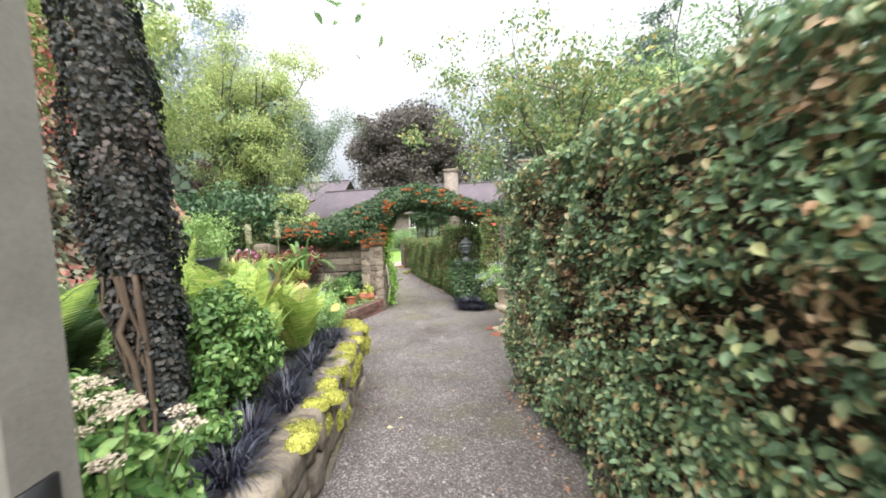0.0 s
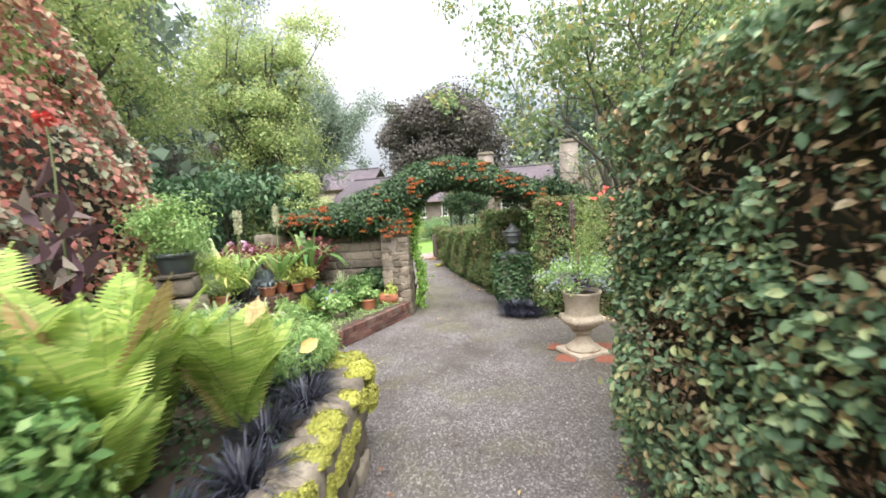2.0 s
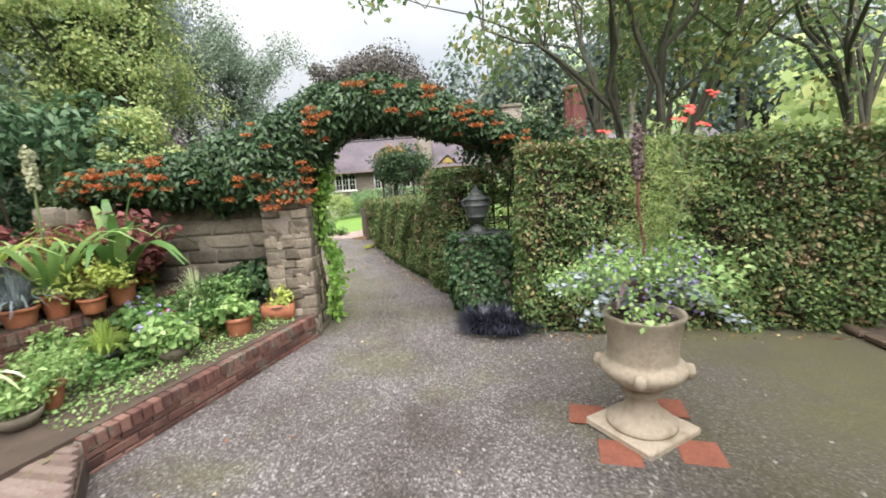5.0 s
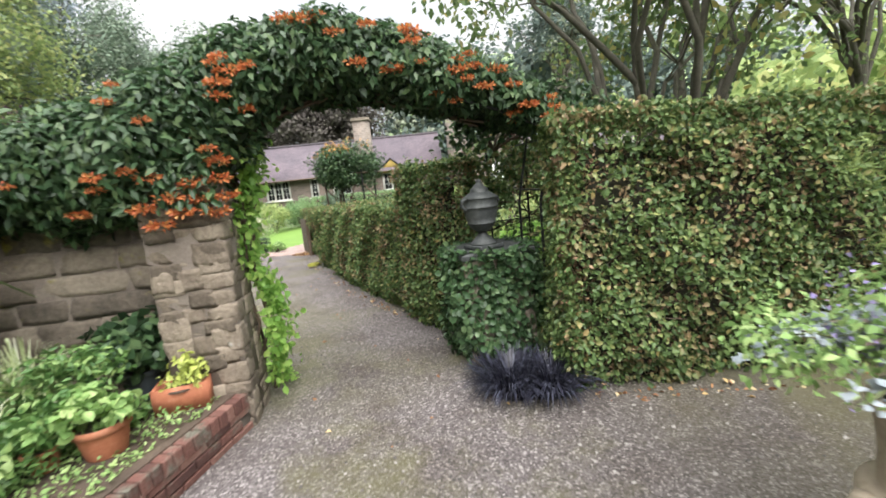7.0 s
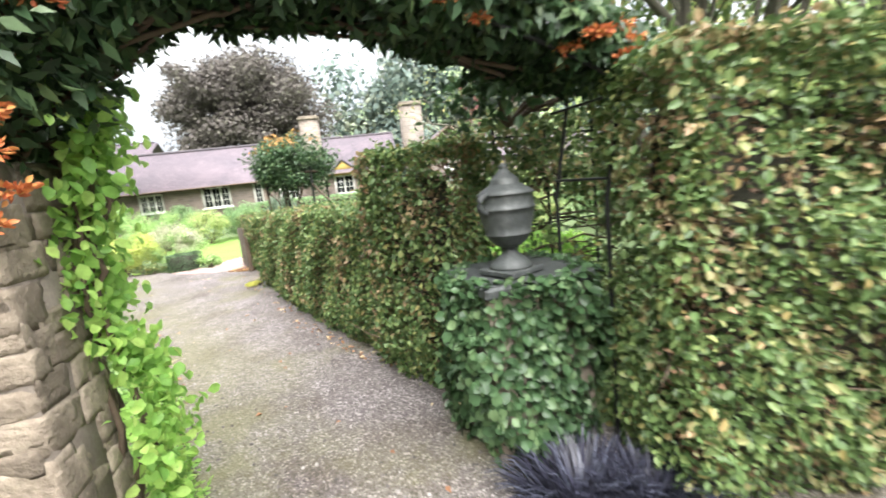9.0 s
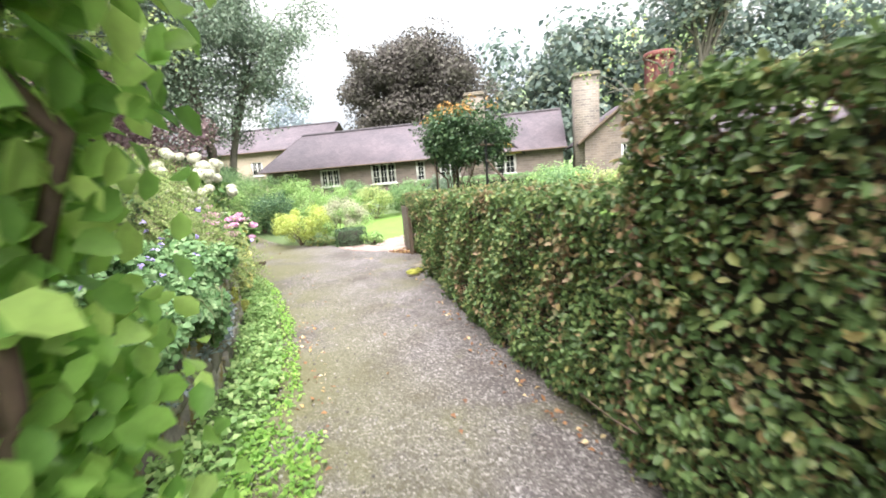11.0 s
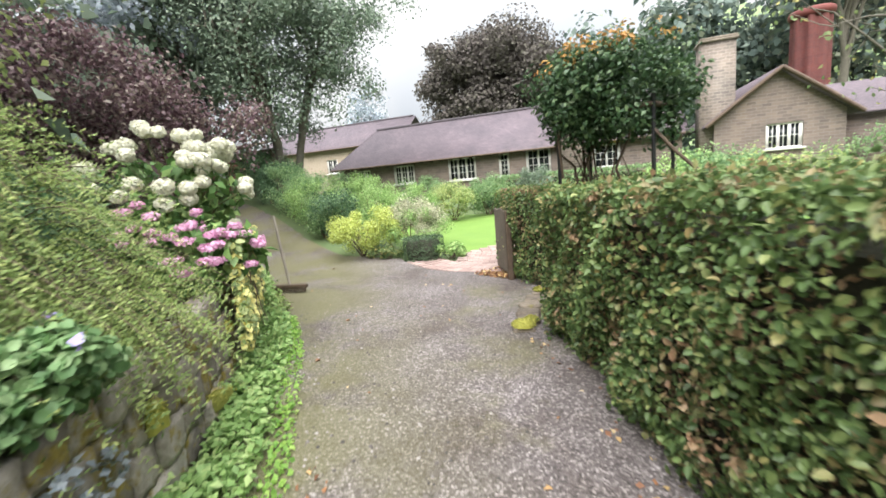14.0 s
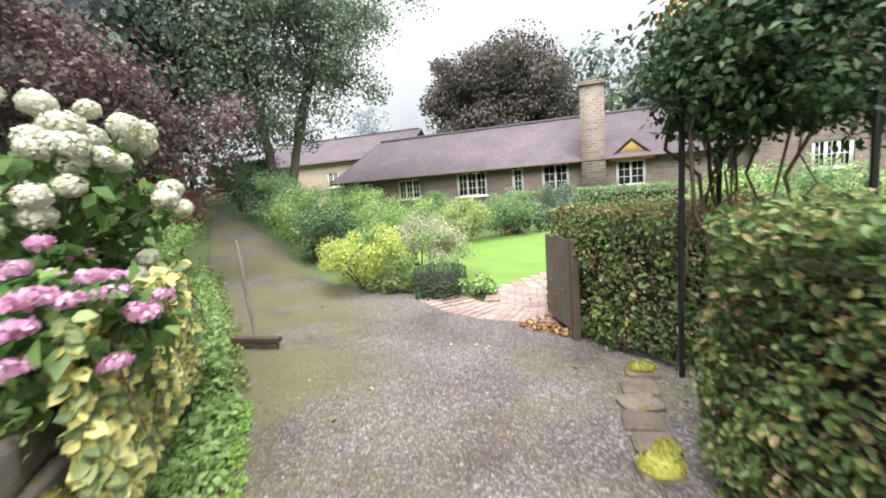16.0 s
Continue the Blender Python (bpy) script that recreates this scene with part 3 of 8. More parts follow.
def lumps(centre, radii, count, size, rs):
    """Centres and sizes of the clumps that make up a crown, lying near its outside."""
    d = unit(rs.normal(0, 1, (count, 3)))
    f = rs.uniform(0.45, 0.95, (count, 1)) ** 0.6
    c = np.asarray(centre) + d * f * (np.asarray(radii) - size * 0.6)
    return c, size * rs.uniform(0.65, 1.3, count)


def clump_leaves(c, s, n, leaf, rs, wide=0.6, droop=0.3, flat=0.8, tilt=0.6):
    i = rs.integers(0, len(c), n)
    d = unit(rs.normal(0, 1, (n, 3)))
    r = rs.uniform(0.1, 1.12, (n, 1)) ** 0.6
    p = c[i] + d * r * s[i][:, None] * np.array([1, 1, flat])
    return leaves(p, d + [0, 0, 0.4], leaf, wide, droop, tilt)


# ---- ground ----
def rise(x, y):
    z = np.interp(y, [-60, -30, -5, 0, 3.5, 5, 6, 8, 17, 40], [0.9, 0.85, 0.7, 0.5, 0.25, 0.14, 0.06, 0, -0.04, -0.04])
    s = lambda v: np.clip(v, 0, 1) ** 2 * (3 - 2 * np.clip(v, 0, 1))
    z = z + 0.45 * s((y - 24) / 11)
    z = z + 2.2 * s((y - 20.5) / 15) * s(1.0 - (x - np.interp(y, [20, 22.4, 26, 34, 40], [-5.2, -6.4, -9, -15.7, -21])) / 5)
    z = z + 3.6 * s((-x - 5.5) / 12) * s((18 - y) / 6)
    return z + 1.6 * s((x - 6) / 30)


GRAVEL_L = ([-8, 5.4, 5.5, 10.2, 10.3, 12.8, 14.2, 16.6, 17.6, 19, 24.3, 34, 40], [-1.3, -1.3, -3.4, -3.4, -1.75, -2.2, -2.95, -4.1, -4.7, -5.9, -10.5, -18, -22])
GRAVEL_R = ([-8, 5.6, 5.7, 9.3, 9.4, 11, 16.9, 19.3], [1.2, 1.2, 6.2, 6.2, 1.5, 0.6, -0.9, -0.9])
GRAVEL_FRONT = ([-24, -15.7, -13.1, -11.9, -9.7, -7.9, -6.6, -5.7, -4.94, -4.0, -3.68, -3.19, -2.71, -2.24, -0.5], [38, 30.6, 28.5, 27.7, 25.9, 24.0, 22.7, 21.7, 21.4, 21.0, 20.6, 20.0, 19.65, 19.5, 19.4])


def on_gravel(x, y):
    return (x > np.interp(y, *GRAVEL_L)) & (x < np.interp(y, *GRAVEL_R)) * (y <= 19.35) | (x > np.interp(y, *GRAVEL_L)) & (y > 19.35) & (y < np.interp(x, *GRAVEL_FRONT)) & (x < -0.9)


def sheet(xs, ys, keep=None, up=0.0, wave=0.0):
    X, Y = np.meshgrid(xs, ys)
    Z = rise(X, Y) + up
    if wave:
        Z = Z + wave * (np.sin(X * 2.1 + Y) * np.sin(Y * 1.7) + 0.5 * np.sin(X * 5.3 - Y * 3.1))
    w = len(xs)
    i, j = np.meshgrid(np.arange(len(ys) - 1), np.arange(w - 1), indexing="ij")
    q = np.stack([i * w + j, i * w + j + 1, (i + 1) * w + j + 1, (i + 1) * w + j], -1).reshape(-1, 4)
    v = np.stack([X, Y, Z], -1).reshape(-1, 3)
    if keep is not None:
        mid = v[q].mean(1)
        q = q[keep(mid[:, 0], mid[:, 1])]
        used, back = np.unique(q, return_inverse=True)
        v, q = v[used], back.reshape(-1, 4)
    return v, q


far = [-2500, -900, -400, -200, -100, -60]
tagged(part("ground", sheet(np.array(far + list(np.arange(-40, 41, 1.0)) + [-f for f in far[::-1]]),
                            np.array(far + list(np.arange(-40, 61, 1.0)) + [-f for f in far[::-1]]), up=-0.05), M["turf"], smooth=True),
       "rough grassy garden ground running out to the hills", "ground", kind="structure")
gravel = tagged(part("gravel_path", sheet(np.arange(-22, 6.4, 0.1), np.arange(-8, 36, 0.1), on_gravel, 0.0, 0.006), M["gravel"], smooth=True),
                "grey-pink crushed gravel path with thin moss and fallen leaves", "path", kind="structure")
LAWN = ([-6, -4.2, -2.6, -1.8, 0, 3], [25.5, 23.0, 20.9, 20.6, 20.5, 20.5])
tagged(part("lawn", sheet(np.arange(-6, 5, 0.1), np.arange(20.4, 29, 0.1), lambda x, y: (y > np.interp(x, *LAWN)) & (y < 28.6), 0.0), M["lawn_ground"], smooth=True),
       "bright green mown lawn before the cottage", "lawn", kind="structure")


# ---- hedges ----
def hedge(label, plan, tops, mat, leaf, per_m2, bare=(), inset=0.2, bump=0.06, group=""):
    """A clipped hedge on a plan of corners; tops: the height of each corner. bare: sides that are never seen."""
    plan, tops = np.array(plan, float), np.array(tops, float) - 0.055
    k = len(plan)
    mid = plan.mean(0)
    foot = rise(plan[:, 0], plan[:, 1])
    root = thing("hedge", label, "hedge", (*mid, float(foot.mean())), group)
    loc = np.array([*mid, foot.mean()])
    turn = np.sign(sum(plan[i][0] * plan[(i + 1) % k][1] - plan[(i + 1) % k][0] * plan[i][1] for i in range(k)))
    nrm = unit(np.roll(plan, -1, 0) - plan)
    nrm = np.column_stack([nrm[:, 1], -nrm[:, 0]]) * turn
    both = unit(nrm + np.roll(nrm, 1, 0))
    small = plan - both * (inset / np.maximum(np.sum(both * nrm, 1), 0.5))[:, None]
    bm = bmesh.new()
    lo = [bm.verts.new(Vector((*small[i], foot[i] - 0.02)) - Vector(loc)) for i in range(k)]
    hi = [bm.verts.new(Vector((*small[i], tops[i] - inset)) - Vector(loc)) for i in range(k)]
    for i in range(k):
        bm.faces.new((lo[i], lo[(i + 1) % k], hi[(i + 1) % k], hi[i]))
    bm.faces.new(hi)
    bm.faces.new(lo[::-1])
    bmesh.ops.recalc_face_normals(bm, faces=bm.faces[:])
    # solid block, not twigs: its near-black colour stands for the inner shade
    part("shade_block", bm, M["core"], root, "near-black solid for the shade among the inner twigs")
    ps, ns, tw, dead, dead_n = [], [], [], [], []
    area = sum(plan[i][0] * plan[(i + 1) % k][1] - plan[(i + 1) % k][0] * plan[i][1] for i in range(k))
    for i in range(k):
        if i in bare:
            continue
        a, b = plan[i], plan[(i + 1) % k]
        e = b - a
        ln = np.linalg.norm(e)
        out = np.array([e[1], -e[0]]) / ln * np.sign(area)
        h = (tops[i] + tops[(i + 1) % k]) / 2 - (foot[i] + foot[(i + 1) % k]) / 2
        m = int(ln * h * per_m2)
        u, w = rng.uniform(-0.01, 1.01, m), rng.uniform(0.0, 1.02, m)
        z0 = foot[i] + (foot[(i + 1) % k] - foot[i]) * u
        z1 = tops[i] + (tops[(i + 1) % k] - tops[i]) * u
        z = z0 + (z1 - z0) * w
        s = u * ln
        off = bump * (np.sin(s * 3.1 + z * 2.0) * np.sin(z * 4.3 + s) + 0.6 * np.sin(s * 9 + z * 7)) - rng.exponential(bump * 0.7, m) - 0.06 * (w < 0.12) + 0.02 + np.where(rng.uniform(0, 1, m) < 0.05, rng.uniform(0, 0.07, m), 0)
        thin = np.sin(s * 4.1 + z * 2.3 + i) * np.sin(z * 5.2 - s * 1.7) + 0.7 * np.sin(s * 11.3 + z * 8.1) * np.sin(z * 12.7 - s * 6.1)
        lush_at, gaps, least = (0.66, 0.85, 0.08) if mat == "beech_hedge" else (0.92, 0.55, 0.38)
        keep = rng.uniform(0, 1, m) < np.clip(lush_at + gaps * thin, least, 1)
        pp = np.column_stack([a[0] + e[0] * u + out[0] * off, a[1] + e[1] * u + out[1] * off, z])
        ps.append(pp[keep])
        ns.append(np.tile([*out, 0.85], (int(keep.sum()), 1)))
        m2 = m // 4
        dead.append(pp[:m2] - np.array([*out, 0]) * rng.uniform(0.05, 0.15, (m2, 1)))
        dead_n.append(np.tile([*out, 0.3], (m2, 1)))
        for _ in range(int(ln * h * 26)):
            u0, zz = rng.uniform(0, 1), rng.uniform(0.05, 0.95)
            p0 = np.array([*(a + e * u0 - out * inset), z0.min() + (z1.min() - z0.min()) * zz])
            p1 = p0 + np.array([*(out * (inset + rng.uniform(-0.06, 0.03)) + e / ln * rng.normal(0, 0.12)), rng.normal(0.05, 0.12)])
            tw.append(tube(bent(p0, p1, 0, 0.012, 4), [0.008, 0.006, 0.005, 0.002], 3))
    lo2, hi2 = plan.min(0), plan.max(0)
    m = int((hi2 - lo2).prod() * per_m2 * 1.1)
    q = lo2 + rng.uniform(0, 1, (m, 2)) * (hi2 - lo2)
    inside = np.zeros(m, bool)
    for i in range(k):
        a, b = plan[i], plan[(i + 1) % k]
        cross = ((a[1] > q[:, 1]) != (b[1] > q[:, 1])) & (q[:, 0] < (b[0] - a[0]) * (q[:, 1] - a[1]) / (b[1] - a[1] + 1e-9) + a[0])
        inside ^= cross
    q = q[inside]
    d = 1 / (np.linalg.norm(q[:, None] - plan[None], axis=2) ** 2 + 0.01)
    zt = (d * tops).sum(1) / d.sum(1)
    ps.append(np.column_stack([q, zt + 0.03 * np.sin(q[:, 0] * 7) * np.sin(q[:, 1] * 6) - rng.exponential(0.03, len(q)) + 0.02 + rng.exponential(0.018, len(q))]))
    ns.append(np.tile([0, 0, 1.0], (len(q), 1)))
    if "coppery" in label:
        m3 = len(q) * 9 // 10
        dead.append(np.column_stack([q[:m3], zt[:m3] + rng.uniform(0.0, 0.05, m3)]))
        dead_n.append(np.tile([0, 0, 1.0], (m3, 1)))
    p, n = np.concatenate(ps), np.concatenate(ns)
    v, f = leaves(p, n, leaf, 0.64, 0.25, 1.0, 0.16, 0.5, full=leaf < 0.05)
    part("foliage", (v - loc, f), M[mat], root, kind="stuff")
    v, f = leaves(np.concatenate(dead), np.concatenate(dead_n), leaf * 0.85, 0.6, 0.4, 0.9)
    part("dead_leaves", (v - loc, f), M["dead"], root, "brown dead leaves inside the hedge", kind="stuff")
    if tw:
        v, f = join(*tw)
        part("twig", (v - loc, f), M["twig"], root, "bare brown twigs", kind="stuff")
    return root


hedge("tall clipped beech hedge with browning leaves beside the path", [(0.97, -1.3), (0.92, 2.0), (0.82, 3.5), (0.71, 4.45), (0.70, 4.76), (0.98, 5.02), (1.5, 5.45), (2.3, 5.75), (2.3, -1.3)],
      [2.68, 2.60, 2.55, 2.50, 2.47, 2.45, 2.45, 2.45, 2.65], "beech_hedge", 0.042, 3500, bare=(7, 8), bump=0.06)
hedge("straight clipped beech hedge behind the pale urn", [(0.90, 9.42), (3.6, 8.77), (4.2, 8.62), (4.35, 9.4), (1.05, 10.15)], [2.05, 1.99, 1.97, 1.97, 2.03], "low_hedge", 0.042, 3100, bare=(3,))
hedge("tall section of clipped hedge behind the lead urn", [(0.30, 11.1), (0.78, 11.05), (0.80, 11.5), (0.62, 11.9), (0.0, 12.0), (0.10, 11.6)], [1.87] * 6, "low_hedge", 0.044, 2600, bare=(2,))
hedge("waist-high clipped beech hedge along the path", [(0.10, 11.9), (-0.10, 12.5), (-0.47, 13.6), (-0.75, 14.6), (-1.32, 16.75), (-1.15, 17.25), (-0.25, 17.3), (0.25, 15), (1.1, 12.0)],
      [1.43, 1.42, 1.40, 1.38, 1.32, 1.30, 1.30, 1.38, 1.42], "low_hedge", 0.040, 3300, bare=(6, 7))
hedge("square clipped hedge block with coppery top beside the gate", [(-1.90, 19.70), (-1.56, 18.72), (-1.06, 18.25), (0.6, 18.8), (0.3, 20.2), (-1.6, 20.3)], [1.26, 1.26, 1.22, 1.22, 1.26, 1.26], "low_hedge", 0.041, 2200, bare=(3,))


# ---- trees and shrubs ----
def tree(name, label, base, height, spread, trunk, leaf, n, mat, crown_at=0.45, seed=1, stems=1, clump=0.8, limbs=9, bark="bark", wide=0.6, crown=None, lean=(0, 0), category="tree", droop=0.3):
    """Trunk, limbs that fork twice, and a crown of leaf clumps about the limbs' ends."""
    rs = np.random.default_rng(seed)
    base = np.array(base, float)
    root = thing(name, label, category, tuple(base))
    wood, ends = [], []
    for s in range(stems):
        a = 2 * np.pi * (s + rs.uniform(0, 0.6)) / max(stems, 1)
        off = np.array([np.cos(a), np.sin(a), 0]) * (0.0 if stems == 1 else 0.12)
        fork_z = height * crown_at
        side = np.array([np.cos(a), np.sin(a), 0]) * (0 if stems == 1 else spread * 0.22)
        top = np.array([lean[0], lean[1], fork_z]) + side
        line = bent(off, top, 0, trunk * 0.25, 7)
        wood.append(tube(line, np.linspace(trunk * (1.25 if stems == 1 else 0.8), trunk * 0.6, 7), 9))
        per = max(2, limbs // stems)
        for i in range(per):
            b = a + 2 * np.pi * i / per + rs.uniform(-0.4, 0.4) if stems == 1 else a + rs.uniform(-1.1, 1.1)
            start = line[rs.integers(4, 7)]
            up = rs.uniform(0.35, 1.0)
            reach = spread * rs.uniform(0.45, 0.85) * (1.15 - 0.55 * up)
            end = top + np.array([np.cos(b) * reach, np.sin(b) * reach, (height - fork_z) * up * 0.8])
            limb = bent(start, end, 0.06 * height, 0.06 * spread * 0.4, 7)
            wood.append(tube(limb, np.linspace(trunk * 0.5, trunk * 0.12, 7), 6))
            ends.append(end)
            for _ in range(3):
                st = limb[rs.integers(2, 6)]
                tip = st + np.array([rs.normal(0, 0.33) * spread, rs.normal(0, 0.33) * spread, abs(rs.normal(0.12, 0.12)) * height])
                wood.append(tube(bent(st, tip, 0.03 * height, 0.03 * spread, 5), np.linspace(trunk * 0.22, trunk * 0.05, 5), 4))
                ends.append(tip)
                for _ in range(2):
                    t2 = tip + rs.normal(0, 0.16, 3) * spread
                    wood.append(tube(bent(st * 0.3 + tip * 0.7, t2, 0, 0.02 * spread, 4), np.linspace(trunk * 0.09, trunk * 0.03, 4), 3))
                    ends.append(t2)
    part("trunk", join(*wood), M[bark], root, "", True)
    c = np.array(ends)
    s = clump * rs.uniform(0.6, 1.3, len(c))
    if crown is not None:
        c2, s2 = lumps(crown[0], crown[1], crown[2], clump, rs)
        c, s = np.concatenate([c, c2]), np.concatenate([s, s2])
    part("crown", clump_leaves(c, s, n, leaf, rs, wide, droop), M[mat], root, kind="stuff")
    return root


def shrub(name, label, base, radii, leaf, n, mat, seed=1, clumps=14, clump=0.35, wide=0.55, droop=0.25, stems=7, category="shrub", group="", flat=0.85, tilt=0.6):
    rs = np.random.default_rng(seed)
    root = thing(name, label, category, base, group)
    c, s = lumps((0, 0, radii[2]), radii, clumps, clump * min(radii), rs)
    c[:, 2] = np.maximum(c[:, 2], s * 0.5)
    st = [tube(bent((rs.normal(0, 0.04), rs.normal(0, 0.04), -0.03), c[i % len(c)], 0.02, 0.02, 5), np.linspace(0.018, 0.006, 5) * (0.5 + min(radii)), 4) for i in range(stems)]
    part("stem", join(*st), M["twig"], root, kind="stuff")
    part("foliage", clump_leaves(c, s, n, leaf, rs, wide, droop, flat, tilt), M[mat], root, kind="stuff")
    return root


def gz(x, y):
    return float(rise(np.float64(x), np.float64(y)))


# the far wood, the hills and the copper beech
def hillside(name, label, centre, size, height):
    xs, ys = np.linspace(-1, 1, 50), np.linspace(-1, 1, 22)
    X, Y = np.meshgrid(xs, ys)
    Z = height * np.clip(1 - Y ** 2, 0, 1) * np.clip(1 - X ** 4, 0, 1) * (0.85 + 0.1 * np.sin(X * 9) + 0.06 * np.sin(X * 23 + Y * 5)) - 1
    v = np.stack([centre[0] + X * size[0], centre[1] + Y * size[1], Z], -1).reshape(-1, 3)
    i, j = np.meshgrid(np.arange(21), np.arange(49), indexing="ij")
    q = np.stack([i * 50 + j, i * 50 + j + 1, (i + 1) * 50 + j + 1, (i + 1) * 50 + j], -1).reshape(-1, 4)
    return tagged(part(name, (v, q), M["hill"], smooth=True), label, "hill", kind="structure")


hillside("backdrop", "distant green wooded hillside beyond the cottage", (160, 235), (165, 75), 70)
hillside("backdrop", "low distant hillside with fields", (-140, 320), (190, 80), 16)


def far_wood(label, line, n, tall, leaf, mat, seed):
    rs = np.random.default_rng(seed)
    line = np.array(line, float)
    t = rs.uniform(0, len(line) - 1.001, 150)
    i = t.astype(int)
    c = line[i] + (line[i + 1] - line[i]) * (t - i)[:, None]
    c = np.column_stack([c[:, 0] + rs.normal(0, 4, 150), c[:, 1] + rs.normal(0, 5, 150), c[:, 2] * 0 + rise(c[:, 0], c[:, 1]) + rs.uniform(0.1, 0.85, 150) * c[:, 2]])
    s = rs.uniform(0.16, 0.32, 150) * tall
    wood = [tube(bent((p[0], p[1], -0.5), p, 0, 0.1, 4), np.array([0.3, 0.25, 0.2, 0.1]) * min(1.0, tall / 18), 5) for p in c[::3]]
    root = thing("woodland", label, "woodland", (float(line[0][0]), float(line[0][1]), 0), kind="stuff")
    shift = np.array([line[0][0], line[0][1], 0])
    v, q = join(*wood)
    part("trunks", (v - shift, q), M["bark"], root, kind="stuff")
    v, q = clump_leaves(c, s, n, leaf, rs, 0.75, 0.3, 1.1)
    part("crowns", (v - shift, q), M[mat], root, kind="stuff")


far_wood("dark green wood on the slope behind the cottage", [(10, 108, 27), (34, 100, 30), (60, 92, 30), (95, 76, 27), (120, 40, 24)], 40000, 22, 1.25, "far_tree", 3)
far_wood("dark green trees behind the hedge and shrubs", [(15, 25, 6), (21, 15, 6), (22, 4, 6), (19, -8, 7)], 24000, 6, 0.4, "light_tree", 4)
far_wood("mixed trees on the bank above the garden", [(-14, 1, 12), (-17, 12, 13), (-21, 22, 12), (-26, 32, 11)], 34000, 9, 0.5, "grey_tree", 5)
far_wood("trees closing the garden at the start of the path", [(-12, -7, 8), (-3, -12, 8), (8, -12, 8), (15, -8, 8)], 4000, 8, 0.4, "green_tree", 6)
tree("copper_beech", "huge dark purple copper beech behind the cottage", (-5, 80, 0), 22, 10, 0.9, 0.44, 74000, "beech_copper", 0.35, 11, 1, 2.6, 12, wide=0.8, crown=((-0.5, 0, 12), (13.5, 11, 11.5), 130))
tree("birch_tree", "tall pale feathery tree beyond the cottage roof", (-40, 118, 0), 24, 5, 0.4, 0.7, 3500, "pale_tree", 0.4, 12, 1, 2.2, 8, crown=((0, 0, 14), (6, 6, 11), 26))
tree("cedar", "dark layered cedar on the skyline", (40, 80, 0), 33, 9, 0.6, 0.8, 5000, "far_tree", 0.55, 13, 1, 1.9, 14, droop=0.0)

# the trees in the garden
tree("multi_stemmed_tree", "spreading many-stemmed tree with yellowing leaves behind the hedge", (3.35, 11.4, gz(3.35, 11.4)), 6.3, 3.2, 0.085, 0.115, 13000, "autumn_tree", 0.40, 21, 6, 0.5, 20, droop=0.5, crown=((0, 0, 4.7), (3.4, 2.6, 1.5), 34))
tree("garden_tree", "dark-trunked tree with open crown behind the hedge", (7.7, 12.0, gz(7.7, 12)), 7.5, 3.2, 0.085, 0.10, 4200, "green_tree", 0.4, 22, 2, 0.7, 12)
tree("garden_tree", "leaning tree with dark bark near the conifer", (9.2, 11.0, gz(9.2, 11)), 8, 3.4, 0.10, 0.11, 3800, "green_tree", 0.4, 23, 2, 0.8, 12)
# tree added mostly out of view, to keep sun off the hedge and court
tree("shade_tree", "broad green tree added mostly out of view to shade the court", (6.6, 4.6, gz(6.6, 4.6)), 9.0, 3.2, 0.2, 0.15, 15000, "green_tree", 0.45, 33, 1, 0.8, 12, crown=((-0.8, 0, 6.8), (3.4, 2.8, 2.0), 60))
tree("apple_tree", "small gnarled apple tree in the far border", (5.1, 20.6, gz(5.1, 20.6)), 4.6, 2.0, 0.15, 0.085, 800, "autumn_tree", 0.42, 24, 1, 0.45, 8)
tree("light_tree", "tall light green tree with feathery sprays", (-6.6, 14.8, gz(-6.6, 14.8)), 8.6, 2.2, 0.14, 0.082, 42000, "light_tree", 0.3, 25, 1, 0.55, 16, crown=((0, 0, 4.6), (2.1, 2.1, 3.8), 60))
tree("rowan_tree", "grey-green broad tree with reddening tips by the ramp", (-10.6, 28.4, gz(-10.6, 28.4)), 9.0, 3.6, 0.22, 0.13, 46000, "grey_tree", 0.35, 26, 3, 1.0, 15, crown=((0, 0, 5.4), (4, 4, 3.9), 46))
tree("purple_maple", "purple-leaved maple on the bank", (-9.9, 20.2, gz(-9.9, 20.2)), 5.2, 2.2, 0.12, 0.10, 22000, "maple", 0.3, 27, 2, 0.6, 10, crown=((0.0, 0, 3.2), (2.2, 2.2, 2.2), 44))
tree("purple_maple", "low red-leaved maple beside the ramp", (-9.1, 21.6, gz(-9.1, 21.6)), 2.9, 0.9, 0.04, 0.06, 6000, "red_leaf", 0.25, 28, 2, 0.3, 8, crown=((0, 0, 1.75), (0.75, 0.75, 0.8), 20))
tree("garden_tree", "broad dark green tree behind the maple", (-16.5, 27.5, gz(-16.5, 27.5)), 10, 4.5, 0.25, 0.2, 26000, "grey_tree", 0.15, 32, 2, 1.0, 14, crown=((0, 0, 5), (5.5, 4.5, 5.0), 60))
tree("willow_tree", "pale grey-green feathery tree beyond the bank", (-13.5, 27.0, gz(-13.5, 27)), 13, 3.4, 0.2, 0.2, 20000, "pale_tree", 0.3, 31, 1, 0.8, 14, crown=((0, 0, 8), (3.4, 3.4, 5.5), 40))
tree("bank_tree", "yellowish tree over the bank", (-9.5, 10.5, gz(-9.5, 10.5)), 8.5, 3.4, 0.16, 0.10, 42000, "light_tree", 0.3, 29, 2, 0.6, 12, crown=((0, 0, 4.2), (3.6, 3.6, 3.6), 50))
shrub("laurel", "large dark green glossy shrub on the bank", (-6.0, 11.7, gz(-6.0, 11.7)), (2.5, 1.7, 1.9), 0.15, 19000, "laurel", 41, 44, 0.34, 0.42, 0.6)
